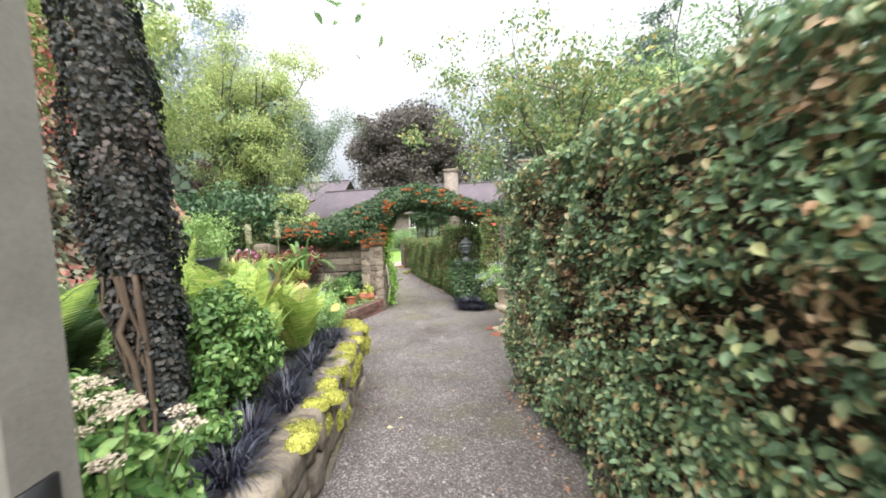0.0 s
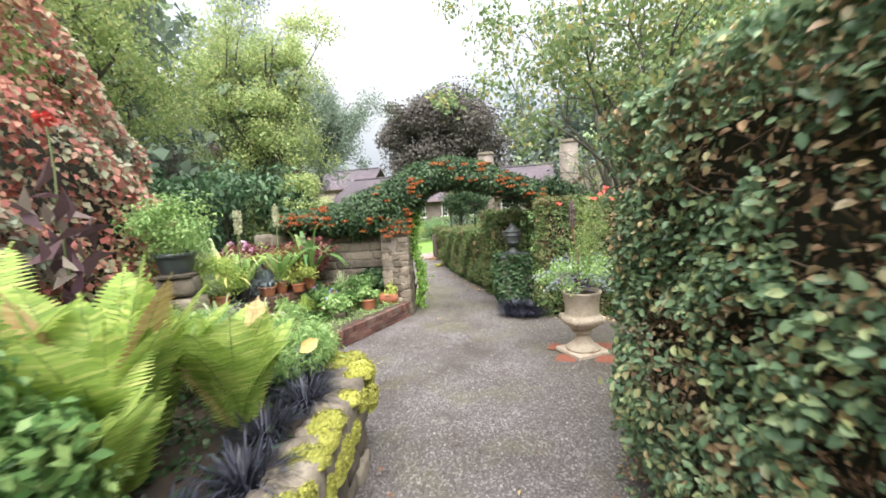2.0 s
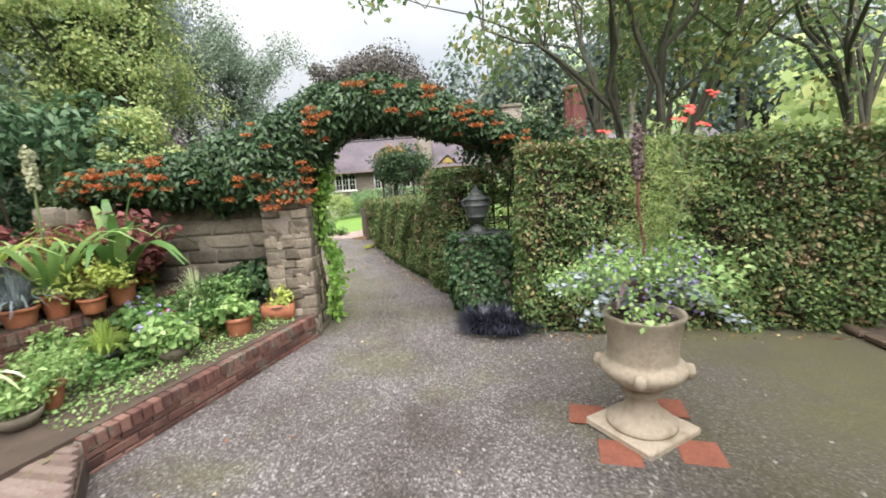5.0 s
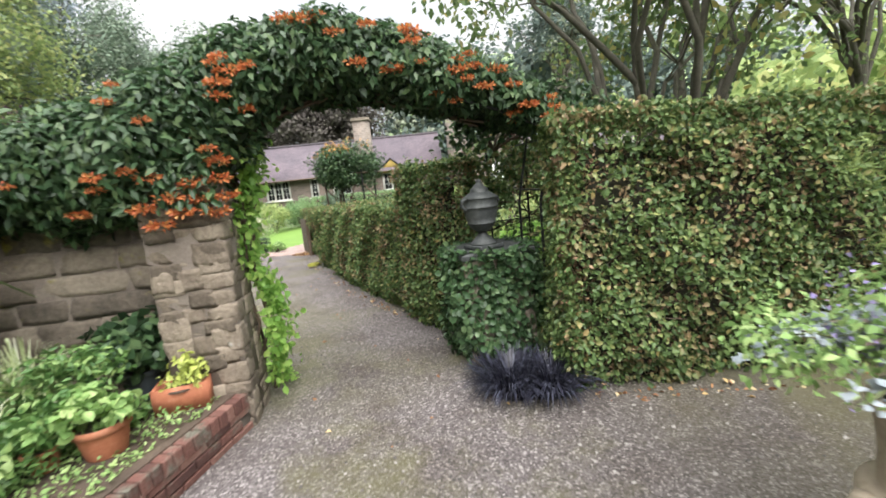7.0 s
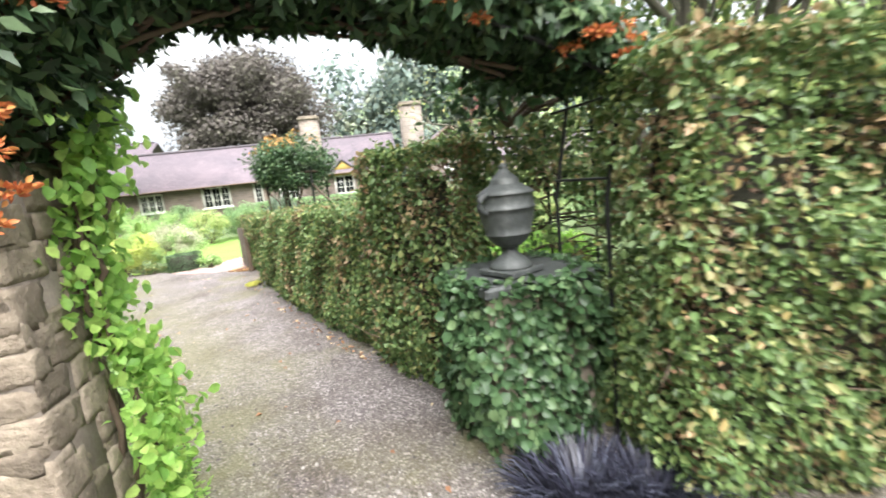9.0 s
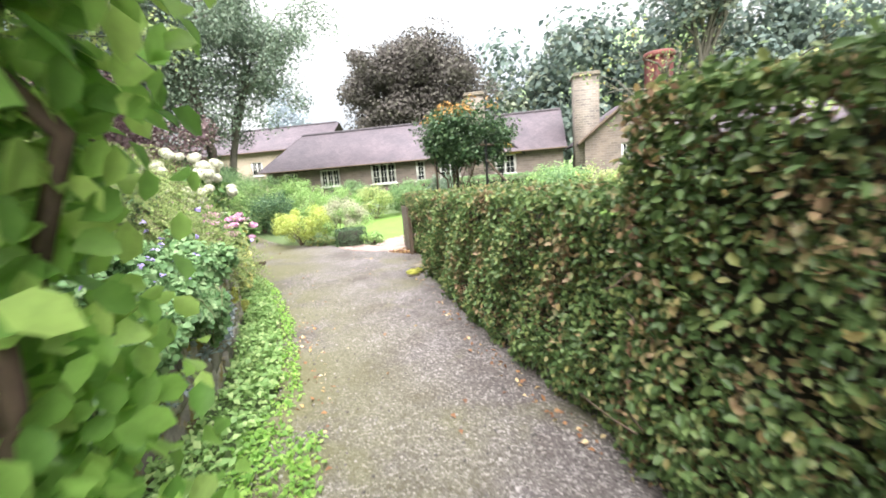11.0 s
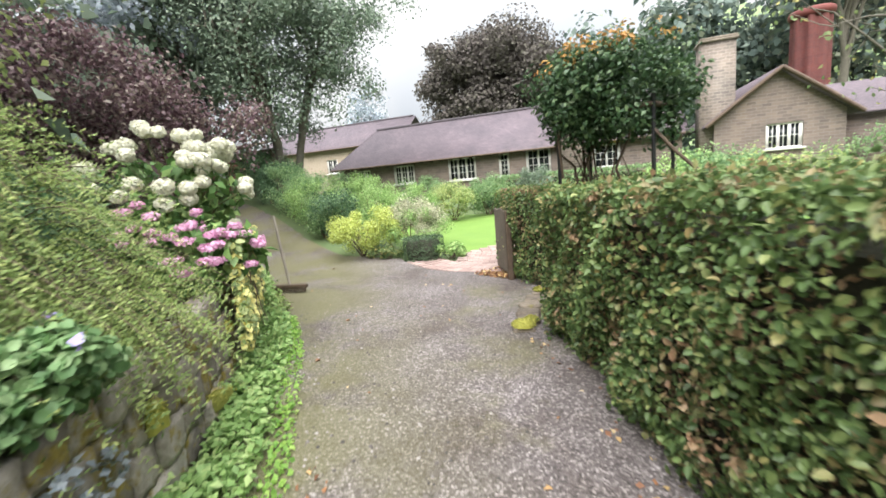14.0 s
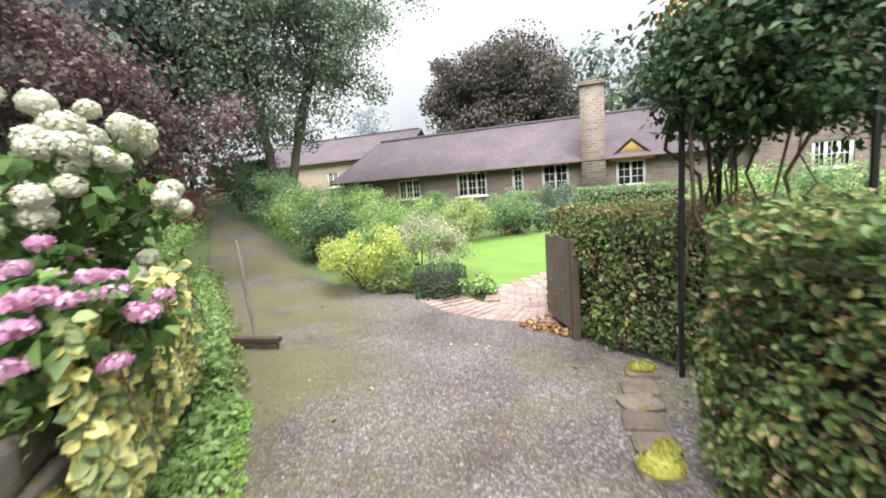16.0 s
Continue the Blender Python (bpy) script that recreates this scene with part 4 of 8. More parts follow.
shrub("laurel", "dark green shrub under the light tree", (-6.6, 14.2, gz(-6.6, 14.2)), (1.7, 1.4, 1.4), 0.12, 8000, "laurel", 42, 34, 0.34, 0.5, 0.5)
shrub("conifer", "dark blue-green conifer at the hedge's end", (5.4, 8.9, gz(5.4, 8.9)), (1.15, 1.1, 1.35), 0.08, 17000, "conifer", 43, 50, 0.34, 0.25, 0.5)
shrub("conifer", "dense blue-green evergreen beside the hedge", (4.72, 8.85, gz(4.72, 8.85)), (0.62, 0.7, 1.1), 0.07, 14000, "conifer", 45, 44, 0.34, 0.3, 0.4)
shrub("conifer", "low dark evergreen shrub beside the paving", (5.15, 8.15, gz(5.15, 8.15)), (0.75, 0.6, 0.62), 0.075, 6500, "conifer", 44, 26, 0.34, 0.3, 0.4)


# ---- virginia creeper on the bank ----
def creeper_bank():
    root = thing("virginia_creeper", "red and pink virginia creeper hanging over the high bank", "climber", (-5.4, 4.5, 0.8))
    rs = np.random.default_rng(51)
    n = 21000
    u, w = rs.uniform(0, 1, n), rs.uniform(0, 1, n)
    y = -1.0 + u * 10.0
    top = np.interp(y, [-1, 2, 5, 7.5, 9], [5.3, 5.3, 5.3, 5.0, 3.9])
    z = 0.7 + (top - 0.7) * w
    x = -4.5 - 0.8 * w + 0.25 * np.sin(y * 2.3 + z) + 0.18 * np.sin(z * 4 + y * 3) - rs.exponential(0.08, n) - 0.09 * (y - 4)
    part("foliage", leaves(np.column_stack([x, y, z]) - [-5.4, 4.5, 0.8], np.tile([1, 0, 0.5], (n, 1)), 0.105, 0.75, 0.5, 0.5), M["creeper_red"], root, kind="stuff")
    # bank wall slab; the shade behind the leaves is put into its colour
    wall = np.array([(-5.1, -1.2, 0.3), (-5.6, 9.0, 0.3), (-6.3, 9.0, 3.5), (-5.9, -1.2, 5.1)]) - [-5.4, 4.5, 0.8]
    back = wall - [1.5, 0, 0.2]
    part("stem", (np.concatenate([wall, back]), np.array([(0, 1, 2, 3), (4, 7, 6, 5), (0, 4, 5, 1), (1, 5, 6, 2), (2, 6, 7, 3), (3, 7, 4, 0)])), M["core"], root, "bank wall slab coloured near-black for the shade behind the leaves")


creeper_bank()


# ---- stone walls ----
def stone_meshes(name, material, kinds=9, square=9, cuts=3, lumpy=1.0):
    """Rough rounded blocks one metre across, each lumpy in its own way."""
    out = []
    for i in range(kinds):
        r = random.Random(90 + i)
        bm = bmesh.new()
        bmesh.ops.create_cube(bm, size=1.0)
        bmesh.ops.subdivide_edges(bm, edges=bm.edges[:], cuts=cuts, use_grid_fill=True)
        waves = [(Vector((r.uniform(-1, 1), r.uniform(-1, 1), r.uniform(-1, 1))) * f, r.uniform(0, 6.28), a) for f, a in ((4, 0.035), (6, 0.03), (9, 0.022), (14, 0.014), (17, 0.012))]
        for v in bm.verts:
            c = v.co * 2
            p = (abs(c.x) ** square + abs(c.y) ** square + abs(c.z) ** square) ** (1 / square)
            k = lumpy * sum(a * math.sin(w.dot(c) + ph) for w, ph, a in waves)
            v.co = c / p * 0.5 * (1.0 + k) + Vector((r.uniform(-1, 1), r.uniform(-1, 1), r.uniform(-1, 1))) * 0.008
        me = bpy.data.meshes.new(name)
        bm.to_mesh(me)
        bm.free()
        me.polygons.foreach_set("use_smooth", np.ones(len(me.polygons), dtype=bool))
        me.materials.append(material)
        out.append(me)
    return out


RUBBLE = stone_meshes("stone", M["stone"], 9, 9, 3)
BANK = stone_meshes("stone", M["bank_stone"], 9, 11, 4, 1.3)
PIER = stone_meshes("stone", M["pier_stone"], 12, 18, 4, 0.7)


def stone_face(parent, a, b, z0, z1, course, length, meshes, rs, depth=0.16, jut=0.02, zslope=None, name="stone"):
    """Courses of single stones along the line a-b, whose outer face lies to the right of the way from a to b."""
    a, b = Vector((a[0], a[1], 0)), Vector((b[0], b[1], 0))
    e = (b - a)
    ln = e.length
    e.normalize()
    out = Vector((e.y, -e.x, 0))
    inv = parent.matrix_world.inverted()
    turn = math.degrees(math.atan2(e.y, e.x))
    z = z0
    while z < z1 - 0.03:
        h = min(course * rs.uniform(0.75, 1.3), z1 - z)
        if z1 - z - h < course * 0.5:
            h = z1 - z
        s = -rs.uniform(0, length * 0.3)
        while s < ln:
            w = length * rs.uniform(0.6, 1.5)
            s0, s1 = max(s, 0), min(s + w, ln)
            if s1 - s0 > 0.05:
                k = (s0 + s1) / 2
                zz = z if zslope is None else z + zslope(k / ln)
                p = a + e * k + out * (rs.uniform(-jut, jut) - depth / 2)
                ob = new(name, meshes[int(rs.integers(0, len(meshes)))])
                ob.parent = parent
                ob.matrix_local = inv @ pose(p.x, p.y, zz + h / 2, rs.uniform(-2, 2), rs.uniform(-2, 2), turn + rs.uniform(-2, 2)) @ Matrix.Diagonal((s1 - s0 + 0.004, depth, h + 0.002, 1))
            s += w
        z += h


def moss_cushions(parent, spots, rs, per=850):
    ps, ns, dome = [], [], []
    off = np.array(parent.matrix_world.translation)
    for x, y, z, rx, ry, rz in spots:
        d = unit(rs.normal(0, 1, (per, 3)))
        d[:, 2] = np.abs(d[:, 2])
        dv, dq = lathe([(0.001, 1.0), (0.45, 0.9), (0.8, 0.6), (0.98, 0.2), (1.0, -0.3)], 10)
        dome.append((dv * [rx, ry, rz] * 0.93 * (1 + 0.12 * np.sin(dv[:, :1] * 7 + x * 9) * np.sin(dv[:, 1:2] * 6 + y * 9)) + [x, y, z] - off, dq))
        ps.append(np.array([x, y, z]) + d * [rx, ry, rz] * rs.uniform(0.75, 1.05, (per, 1)))
        ns.append(d)
    v, f = leaves(np.concatenate(ps) - off, np.concatenate(ns), 0.017, 0.6, 0.0, 0.7)
    part("moss", join((v, f), *dome), M["moss"], parent, "bright yellow-green moss cushions", kind="stuff")


def bed_wall():
    rs = np.random.default_rng(71)
    line = [(-0.90, -1.5), (-0.90, 2.6), (-0.96, 4.0), (-1.02, 4.95), (-1.13, 5.24), (-1.5, 5.40), (-2.4, 5.48), (-3.6, 5.55)]
    root = thing("retaining_wall", "low dry-stone wall topped with bright moss", "stone wall", (-1.0, 3, 0.2), kind="structure")
    core = []
    for (x0, y0), (x1, y1) in zip(line, line[1:]):
        stone_face(root, (x0, y0), (x1, y1), min(gz(x0, y0), gz(x1, y1)) - 0.05, 0.82, 0.2, 0.25, RUBBLE, rs, 0.24, 0.025)
        p = np.array([(x0, y0), (x1, y1)])
        d = unit(p[1] - p[0])
        inn = np.array([-d[1], d[0]])
        q = np.concatenate([p + inn * 0.07, p[::-1] + inn * 0.32])
        v = np.concatenate([np.column_stack([q, np.full(4, -0.1)]), np.column_stack([q, np.full(4, 0.68)])])
        core.append((v, np.array([(0, 3, 2, 1), (4, 5, 6, 7), (0, 1, 5, 4), (1, 2, 6, 5), (2, 3, 7, 6), (3, 0, 4, 7)])))
    v, f = join(*core)
    part("core", (v - [-1.0, 3, 0.2], f), M["mortar"], root)
    spots = []
    for y in np.arange(0.4, 5.3, 0.17):
        x = np.interp(y, [2.6, 4.0, 5.1, 5.6], [-0.93, -1.0, -1.06, -1.25])
        if rs.uniform() < (0.3 if y < 2.4 else 0.72):
            spots.append((x + rs.normal(0, 0.03), y, 0.775 + rs.uniform(0, 0.03), 0.11 * rs.uniform(0.7, 1.2), 0.13 * rs.uniform(0.6, 1.3), 0.055))
        if y > 2.8 and rs.uniform() < 0.7:
            spots.append((x + 0.045, y + rs.normal(0, 0.05), rs.uniform(0.35, 0.72), 0.03, 0.09, 0.11))
    for x, y in ((-1.1, 5.16), (-1.2, 5.3), (-1.36, 5.34), (-1.05, 5.02), (-1.28, 5.2), (-1.55, 5.38)):
        spots.append((x, y, 0.79 + rs.uniform(0, 0.03), 0.12, 0.12, 0.06))
        spots.append((x + 0.05, y + 0.05, rs.uniform(0.4, 0.65), 0.06, 0.08, 0.12))
    moss_cushions(root, spots, rs)
    return root


bed_wall()


def slab(name, plan, z0, z1, mat, label, category, kind="structure"):
    bm = bmesh.new()
    lo = [bm.verts.new((x, y, z0)) for x, y in plan]
    hi = [bm.verts.new((x, y, z1)) for x, y in plan]
    k = len(plan)
    for i in range(k):
        bm.faces.new((lo[i], lo[(i + 1) % k], hi[(i + 1) % k], hi[i]))
    bm.faces.new(hi)
    bm.faces.new(lo[::-1])
    bmesh.ops.recalc_face_normals(bm, faces=bm.faces[:])
    return tagged(part(name, bm, mat), label, category, kind=kind)


slab("flower_bed", [(-1.1, -1.5), (-1.13, 2.6), (-1.2, 4.0), (-1.26, 4.95), (-1.55, 5.18), (-2.4, 5.26), (-5.6, 5.35), (-5.6, -1.5)], -0.1, 0.74, M["soil"], "dark soil of the raised flower bed", "flower bed")
# soil slab added so its dark colour gives the shade under the conifers
slab("conifer_bed", [(3.95, 8.55), (4.5, 7.75), (7.5, 7.4), (7.5, 10.2), (4.4, 10.2)], -0.1, 0.03, M["soil"], "soil slab added for the deep shade under the conifers", "flower bed")
slab("terrace_upper", [(-4.4, 6.7), (-4.05, 7.71), (-2.97, 9.88), (-2.75, 10.3), (-8, 10.3), (-8, 6.7)], -0.1, 0.725, M["soil"], "upper pot terrace of dark earth", "terrace")
slab("terrace_lower", [(-2.49, 7.65), (-1.53, 9.96), (-2.1, 10.35), (-3.3, 10.35), (-4.45, 8.3), (-4.7, 6.6), (-3.0, 6.5)], -0.1, 0.272, M["soil"], "lower pot terrace of dark mossy earth and paving", "terrace")
slab("bank_bed", [(-2.55, 11.0), (-2.85, 13.1), (-3.6, 14.95), (-4.2, 16.1), (-4.95, 17.4), (-5.8, 18.5), (-6.9, 19.5), (-11.5, 24.6), (-16, 24), (-12, 11), (-4, 10.7)], -0.1, 0.72, M["soil"], "planted soil above the retaining wall", "flower bed")


# ---- pier, garden wall and arch ----
def pier():
    rs = np.random.default_rng(81)
    root = thing("pier", "square stone gate pier of pinkish coursed blocks", "pier", (-1.7, 10.2, 0), kind="structure")
    x0, x1, y0, y1 = -1.95, -1.44, 9.92, 10.45
    for a, b in (((x0, y0), (x1, y0)), ((x1, y0), (x1, y1)), ((x1, y1), (x0, y1)), ((x0, y1), (x0, y0))):
        stone_face(root, a, b, -0.05, 1.82, 0.13, 0.24, PIER, rs, 0.2, 0.010)
    part("core", (lambda v, q: (v - [-1.7, 10.2, 0], q))(*box(x0 + 0.007, x1 - 0.007, y0 + 0.007, y1 - 0.007, -0.05, 1.8)), M["mortar"], root)


def garden_wall():
    rs = np.random.default_rng(82)
    root = thing("garden_wall", "rough stone garden wall under the climbing vine", "stone wall", (-4, 10.3, 0), kind="structure")
    stone_face(root, (-4.6, 10.22), (-2.0, 10.22), 0.2, 1.7, 0.21, 0.42, RUBBLE, rs, 0.2, 0.012)
    part("core", (lambda v, q: (v - [-4, 10.3, 0], q))(*box(-4.6, -2.02, 10.24, 10.6, -0.1, 1.68)), M["mortar"], root)


CREST_X = [-3.95, -3.5, -2.85, -2.4, -1.83, -1.45, -1.18, -0.9, -0.6, -0.14, 0.38, 0.8, 1.12]
CREST_Z = [1.88, 1.92, 1.91, 1.96, 2.09, 2.29, 2.51, 2.63, 2.67, 2.61, 2.42, 2.28, 2.13]
CREST_HALF = [0.18, 0.22, 0.31, 0.42, 0.52, 0.48, 0.38, 0.33, 0.31, 0.29, 0.27, 0.20, 0.14]


def arch_line(t):
    """The middle of the vine's crest from the wall's far end, over the path, down to the hedge."""
    x = np.interp(t, [0, 0.35, 0.55, 0.62, 0.72, 0.82, 0.92, 1.0], [-3.95, -2.9, -1.9, -1.45, -0.85, -0.2, 0.55, 1.12])
    return x, np.interp(x, CREST_X, CREST_Z)


def vine():
    rs = np.random.default_rng(83)
    at = np.array([-1.0, 10.2, 0])
    root = thing("trumpet_vine", "trumpet vine with orange flowers trained over the garden arch", "climber", tuple(at))
    n = 44000
    t = rs.uniform(0, 1, n)
    x, z = arch_line(t)
    thick = np.interp(x, CREST_X, CREST_HALF)
    a = rs.uniform(0, 2 * np.pi, n)
    lump = 1 + 0.07 * np.sin(t * 60) + 0.07 * np.sin(t * 37 + a * 2) + 0.05 * np.sin(t * 110 + a * 5)
    r = rs.uniform(0.35, 1.0, n) ** 0.4 * lump
    deep = np.interp(t, [0, 0.6, 0.75, 1], [0.42, 0.46, 0.40, 0.34])
    p = np.column_stack([x + rs.normal(0, 0.05, n), 10.24 + np.cos(a) * r * deep, z + np.sin(a) * r * thick])
    nn = np.column_stack([rs.normal(0, 0.2, n), np.cos(a), np.sin(a) + 0.3])
    v, f = leaves(p - at, nn, 0.078, 0.42, 0.6, 0.5)
    part("foliage", (v, f), M["trumpet"], root, kind="stuff")
    # orange flower clusters: short trumpets spreading from one stalk
    k = 84
    tt = rs.uniform(0.02, 1.0, k)
    fx, fz = arch_line(tt)
    th = np.interp(fx, CREST_X, CREST_HALF)
    aa = np.where(rs.uniform(0, 1, k) < 0.82, np.pi + rs.uniform(-0.95, 0.8, k), rs.uniform(0, 6.28, k))
    dd = np.interp(tt, [0, 0.6, 0.75, 1], [0.42, 0.46, 0.40, 0.34])
    for i in range(k):
        c = np.array([fx[i], 10.24 + np.cos(aa[i]) * dd[i] * 1.06, fz[i] + np.sin(aa[i]) * th[i] * 1.04])
        trumpets(root, c - at, rs, rs.uniform(0.5, 0.9))
    # stems below the arch
    st = []
    for i in range(12):
        t0 = rs.uniform(0.56, 0.62)
        t1 = rs.uniform(0.86, 1.0)
        k2 = np.linspace(t0, t1, 12)
        sx, sz = arch_line(k2)
        low = np.interp(sx, CREST_X, CREST_HALF) * 0.80
        line = np.column_stack([sx, 10.28 + rs.uniform(-0.1, 0.14) + rs.normal(0, 0.02, 12), sz - low + rs.normal(0, 0.03, 12) + rs.uniform(-0.05, 0.08)])
        st.append(tube(line, np.full(12, rs.uniform(0.005, 0.014)), 5))
    for i in range(7):
        st.append(tube(bent((-1.5 + rs.normal(0, 0.08), 10.5, 0), (-1.35, 10.35, 2.3), 0, 0.05, 8), np.full(8, 0.014), 5))
    v, f = join(*st)
    part("stem", (v - at, f), M["dark_oak"], root, "bare woody stems", kind="stuff")
    # fresh growth down the pier's path side
    m = 1500
    h = rs.uniform(0, 1, m)
    q = np.column_stack([-1.40 + 0.07 * np.sin(h * 9) + np.abs(rs.normal(0, 0.075, m)), 10.44 + rs.normal(0, 0.12, m), 0.1 + h ** 0.8 * 2.1])
    v, f = leaves(q - at, np.tile([1, -0.4, 0.3], (m, 1)), 0.062, 0.7, 0.4, 0.7, full=True)
    part("young_growth", (v, f), M["vine_bright"], root, "bright green young leaves", kind="stuff")


def trumpets(root, c, rs, size=1.0, label="orange trumpet flower cluster"):
    """One dense head of narrow orange trumpets that spread from its stalk."""
    m = 84
    d = unit(rs.normal(0, 1, (m, 3)) * [1.3, 0.7, 0.6] + [0, -0.35, 0.0])
    q = c + d * rs.uniform(0.005, 0.058, (m, 1)) * size * [1.6, 1.0, 0.6]
    side = unit(np.cross(d, rs.normal(0, 1, (m, 3))))
    v, f = leaves(q, side, 0.034 * size, 0.55, 0.0, 0.2, 0.14, 0.3, axis=d, full=True)
    return part("flower_head", (v, f), M["orange"], root, label)


def arch_frame():
    root = thing("garden_arch", "black iron garden arch carrying the vine", "arch", (0.9, 10.2, 0))
    at = np.array([0.9, 10.2, 0])
    for y in (10.0, 10.45):
        t = np.linspace(0.6, 1.0, 14)
        x, z = arch_line(t)
        line = np.column_stack([x, np.full(14, y), z - 0.16])
        line = np.concatenate([line, [(1.0, y, 1.4), (1.0, y, 0.0)]])
        v, f = tube(line, np.full(len(line), 0.012), 6)
        part("hoop", (v - at, f), M["iron"], root)
    for z in (0.5, 1.0, 1.5, 1.9):
        v, f = tube([(1.0, 10.0, z), (1.0, 10.22, z), (1.0, 10.45, z)], [0.008] * 3, 5)
        part("rung", (v - at, f), M["iron"], root)


pier()
garden_wall()
vine()
arch_frame()


# ---- cottage ----
HA, HB = Vector((-12.9, 38.1, 0)), Vector((0.6, 35.9, 0))
HD = (HB - HA).normalized()
HTURN = math.atan2(HD.y, HD.x)
HOUSE = Matrix.Translation(HA) @ Matrix.Rotation(HTURN, 4, "Z")


def uv_by_size(ob):
    """Lays texture metres on the faces, along each face and up it."""
    me = ob.data
    uv = me.uv_layers.new(name="metres")
    for f in me.polygons:
        n = f.normal
        u = Vector((0, 0, 1)).cross(n)
        u = u.normalized() if u.length > 1e-4 else Vector((1, 0, 0))
        w = n.cross(u)
        for li in f.loop_indices:
            co = me.vertices[me.loops[li].vertex_index].co
            uv.data[li].uv = (co.dot(u), co.dot(w))
    return ob


def wall_with_holes(parent, name, x0, x1, z0, z1, y0, y1, holes, mat, label=""):
    """A wall along x with real openings (x0, x1, z0, z1), as one mesh."""
    xs = sorted({x0, x1, *(h[0] for h in holes), *(h[1] for h in holes)})
    zs = sorted({z0, z1, *(h[2] for h in holes), *(h[3] for h in holes)})
    bm = bmesh.new()
    v = [[[bm.verts.new((x, y, z)) for z in zs] for x in xs] for y in (y0, y1)]
    solid = {(i, k) for i in range(len(xs) - 1) for k in range(len(zs) - 1)
             if not any(h[0] <= xs[i] < h[1] and h[2] <= zs[k] < h[3] for h in holes)}
    for i, k in solid:
        bm.faces.new((v[0][i][k], v[0][i + 1][k], v[0][i + 1][k + 1], v[0][i][k + 1]))
        bm.faces.new((v[1][i][k + 1], v[1][i + 1][k + 1], v[1][i + 1][k], v[1][i][k]))
        for di, dk, a, b in ((-1, 0, (i, k), (i, k + 1)), (1, 0, (i + 1, k + 1), (i + 1, k)), (0, -1, (i + 1, k), (i, k)), (0, 1, (i, k + 1), (i + 1, k + 1))):
            if (i + di, k + dk) not in solid:
                bm.faces.new((v[0][a[0]][a[1]], v[0][b[0]][b[1]], v[1][b[0]][b[1]], v[1][a[0]][a[1]]))
    loose = [w for side in v for col in side for w in col if not w.link_faces]
    bmesh.ops.delete(bm, geom=loose, context="VERTS")
    bmesh.ops.recalc_face_normals(bm, faces=bm.faces[:])
    return uv_by_size(part(name, bm, mat, parent, label))


def casement(parent, x0, x1, z0, z1, lights, rows, y=0.06, cols=2):
    """A white casement window: outer frame, one sash a light with glazing bars, glass, and a sill."""
    w = part("window", join(box(x0, x1, y - 0.04, y + 0.04, z0, z0 + 0.07), box(x0, x1, y - 0.04, y + 0.04, z1 - 0.07, z1),
                            box(x0, x0 + 0.07, y - 0.04, y + 0.04, z0 + 0.07, z1 - 0.07), box(x1 - 0.07, x1, y - 0.04, y + 0.04, z0 + 0.07, z1 - 0.07)), M["white_paint"], parent, "white-painted casement window")
    inner = (x1 - x0 - 0.14) / lights
    for i in range(lights):
        a = x0 + 0.07 + inner * i
        b = a + inner
        bars = [box(a, a + 0.055, y - 0.025, y + 0.03, z0 + 0.07, z1 - 0.07), box(b - 0.055, b, y - 0.025, y + 0.03, z0 + 0.07, z1 - 0.07)]
        for r in range(1, rows):
            z = z0 + 0.07 + (z1 - z0 - 0.14) * r / rows
            bars.append(box(a + 0.055, b - 0.055, y - 0.02, y + 0.02, z - 0.014, z + 0.014))
        for r in range(1, cols):
            x = a + inner * r / cols
            bars.append(box(x - 0.012, x + 0.012, y - 0.018, y + 0.018, z0 + 0.07, z1 - 0.07))
        part("sash", join(*bars), M["white_paint"], w)
        part("pane", box(a + 0.05, b - 0.05, y + 0.021, y + 0.027, z0 + 0.07, z1 - 0.07), M["glass"], w, "dark reflecting pane")
    part("sill", box(x0 - 0.08, x1 + 0.08, y - 0.22, y - 0.03, z0 - 0.08, z0 + 0.01), M["white_paint"], w, "pale stone sill")
    return w


def pitched(parent, x0, x1, yf, yb, ze, zr, hip=0.0, label="purple-brown clay tile roof", thick=0.09):
    """Two roof slopes along x, the left end hipped."""
    ym = (yf + yb) / 2
    top = [(x0, yf, ze), (x1, yf, ze), (x1, ym, zr), (x0 + hip, ym, zr), (x0, yb, ze), (x1, yb, ze)]
    v = np.array(top + [(x, y, z - thick) for x, y, z in top], float)
    q = np.array([(0, 1, 2, 3), (3, 2, 5, 4), (6, 9, 8, 7), (9, 10, 11, 8), (0, 6, 7, 1), (4, 5, 11, 10), (1, 7, 8, 2), (2, 8, 11, 5), (0, 3, 9, 6), (3, 4, 10, 9)])
    roof = uv_by_size(part("roof", (v, q), M["roof"], parent, label))
    caps = [tube([(x, ym, zr + 0.0), (x + 0.2, ym, zr + 0.0), (x + 0.4, ym, zr + 0.0)], [0.10, 0.10, 0.09], 8) for x in np.arange(x0 + hip, x1 - 0.3, 0.42)]
    part("ridge_tiles", join(*caps), M["roof"], roof, "half-round ridge tiles")
    part("gutter", tube([(x0, yf - 0.03, ze - 0.06), ((x0 + x1) / 2, yf - 0.03, ze - 0.06), (x1, yf - 0.03, ze - 0.06)], [0.05] * 3, 8), M["dark_oak"], roof, "dark gutter along the eave")
    if hip:
        part("hip_slope", (np.array([(x0 - 0.0, yf, ze + 0.01), (x0 + hip, ym, zr + 0.01), (x0, yb, ze + 0.01), (x0 - 0.02, ym, ze - 0.03)]), np.array([(0, 1, 2, 3)])), M["roof"], roof)
    return roof


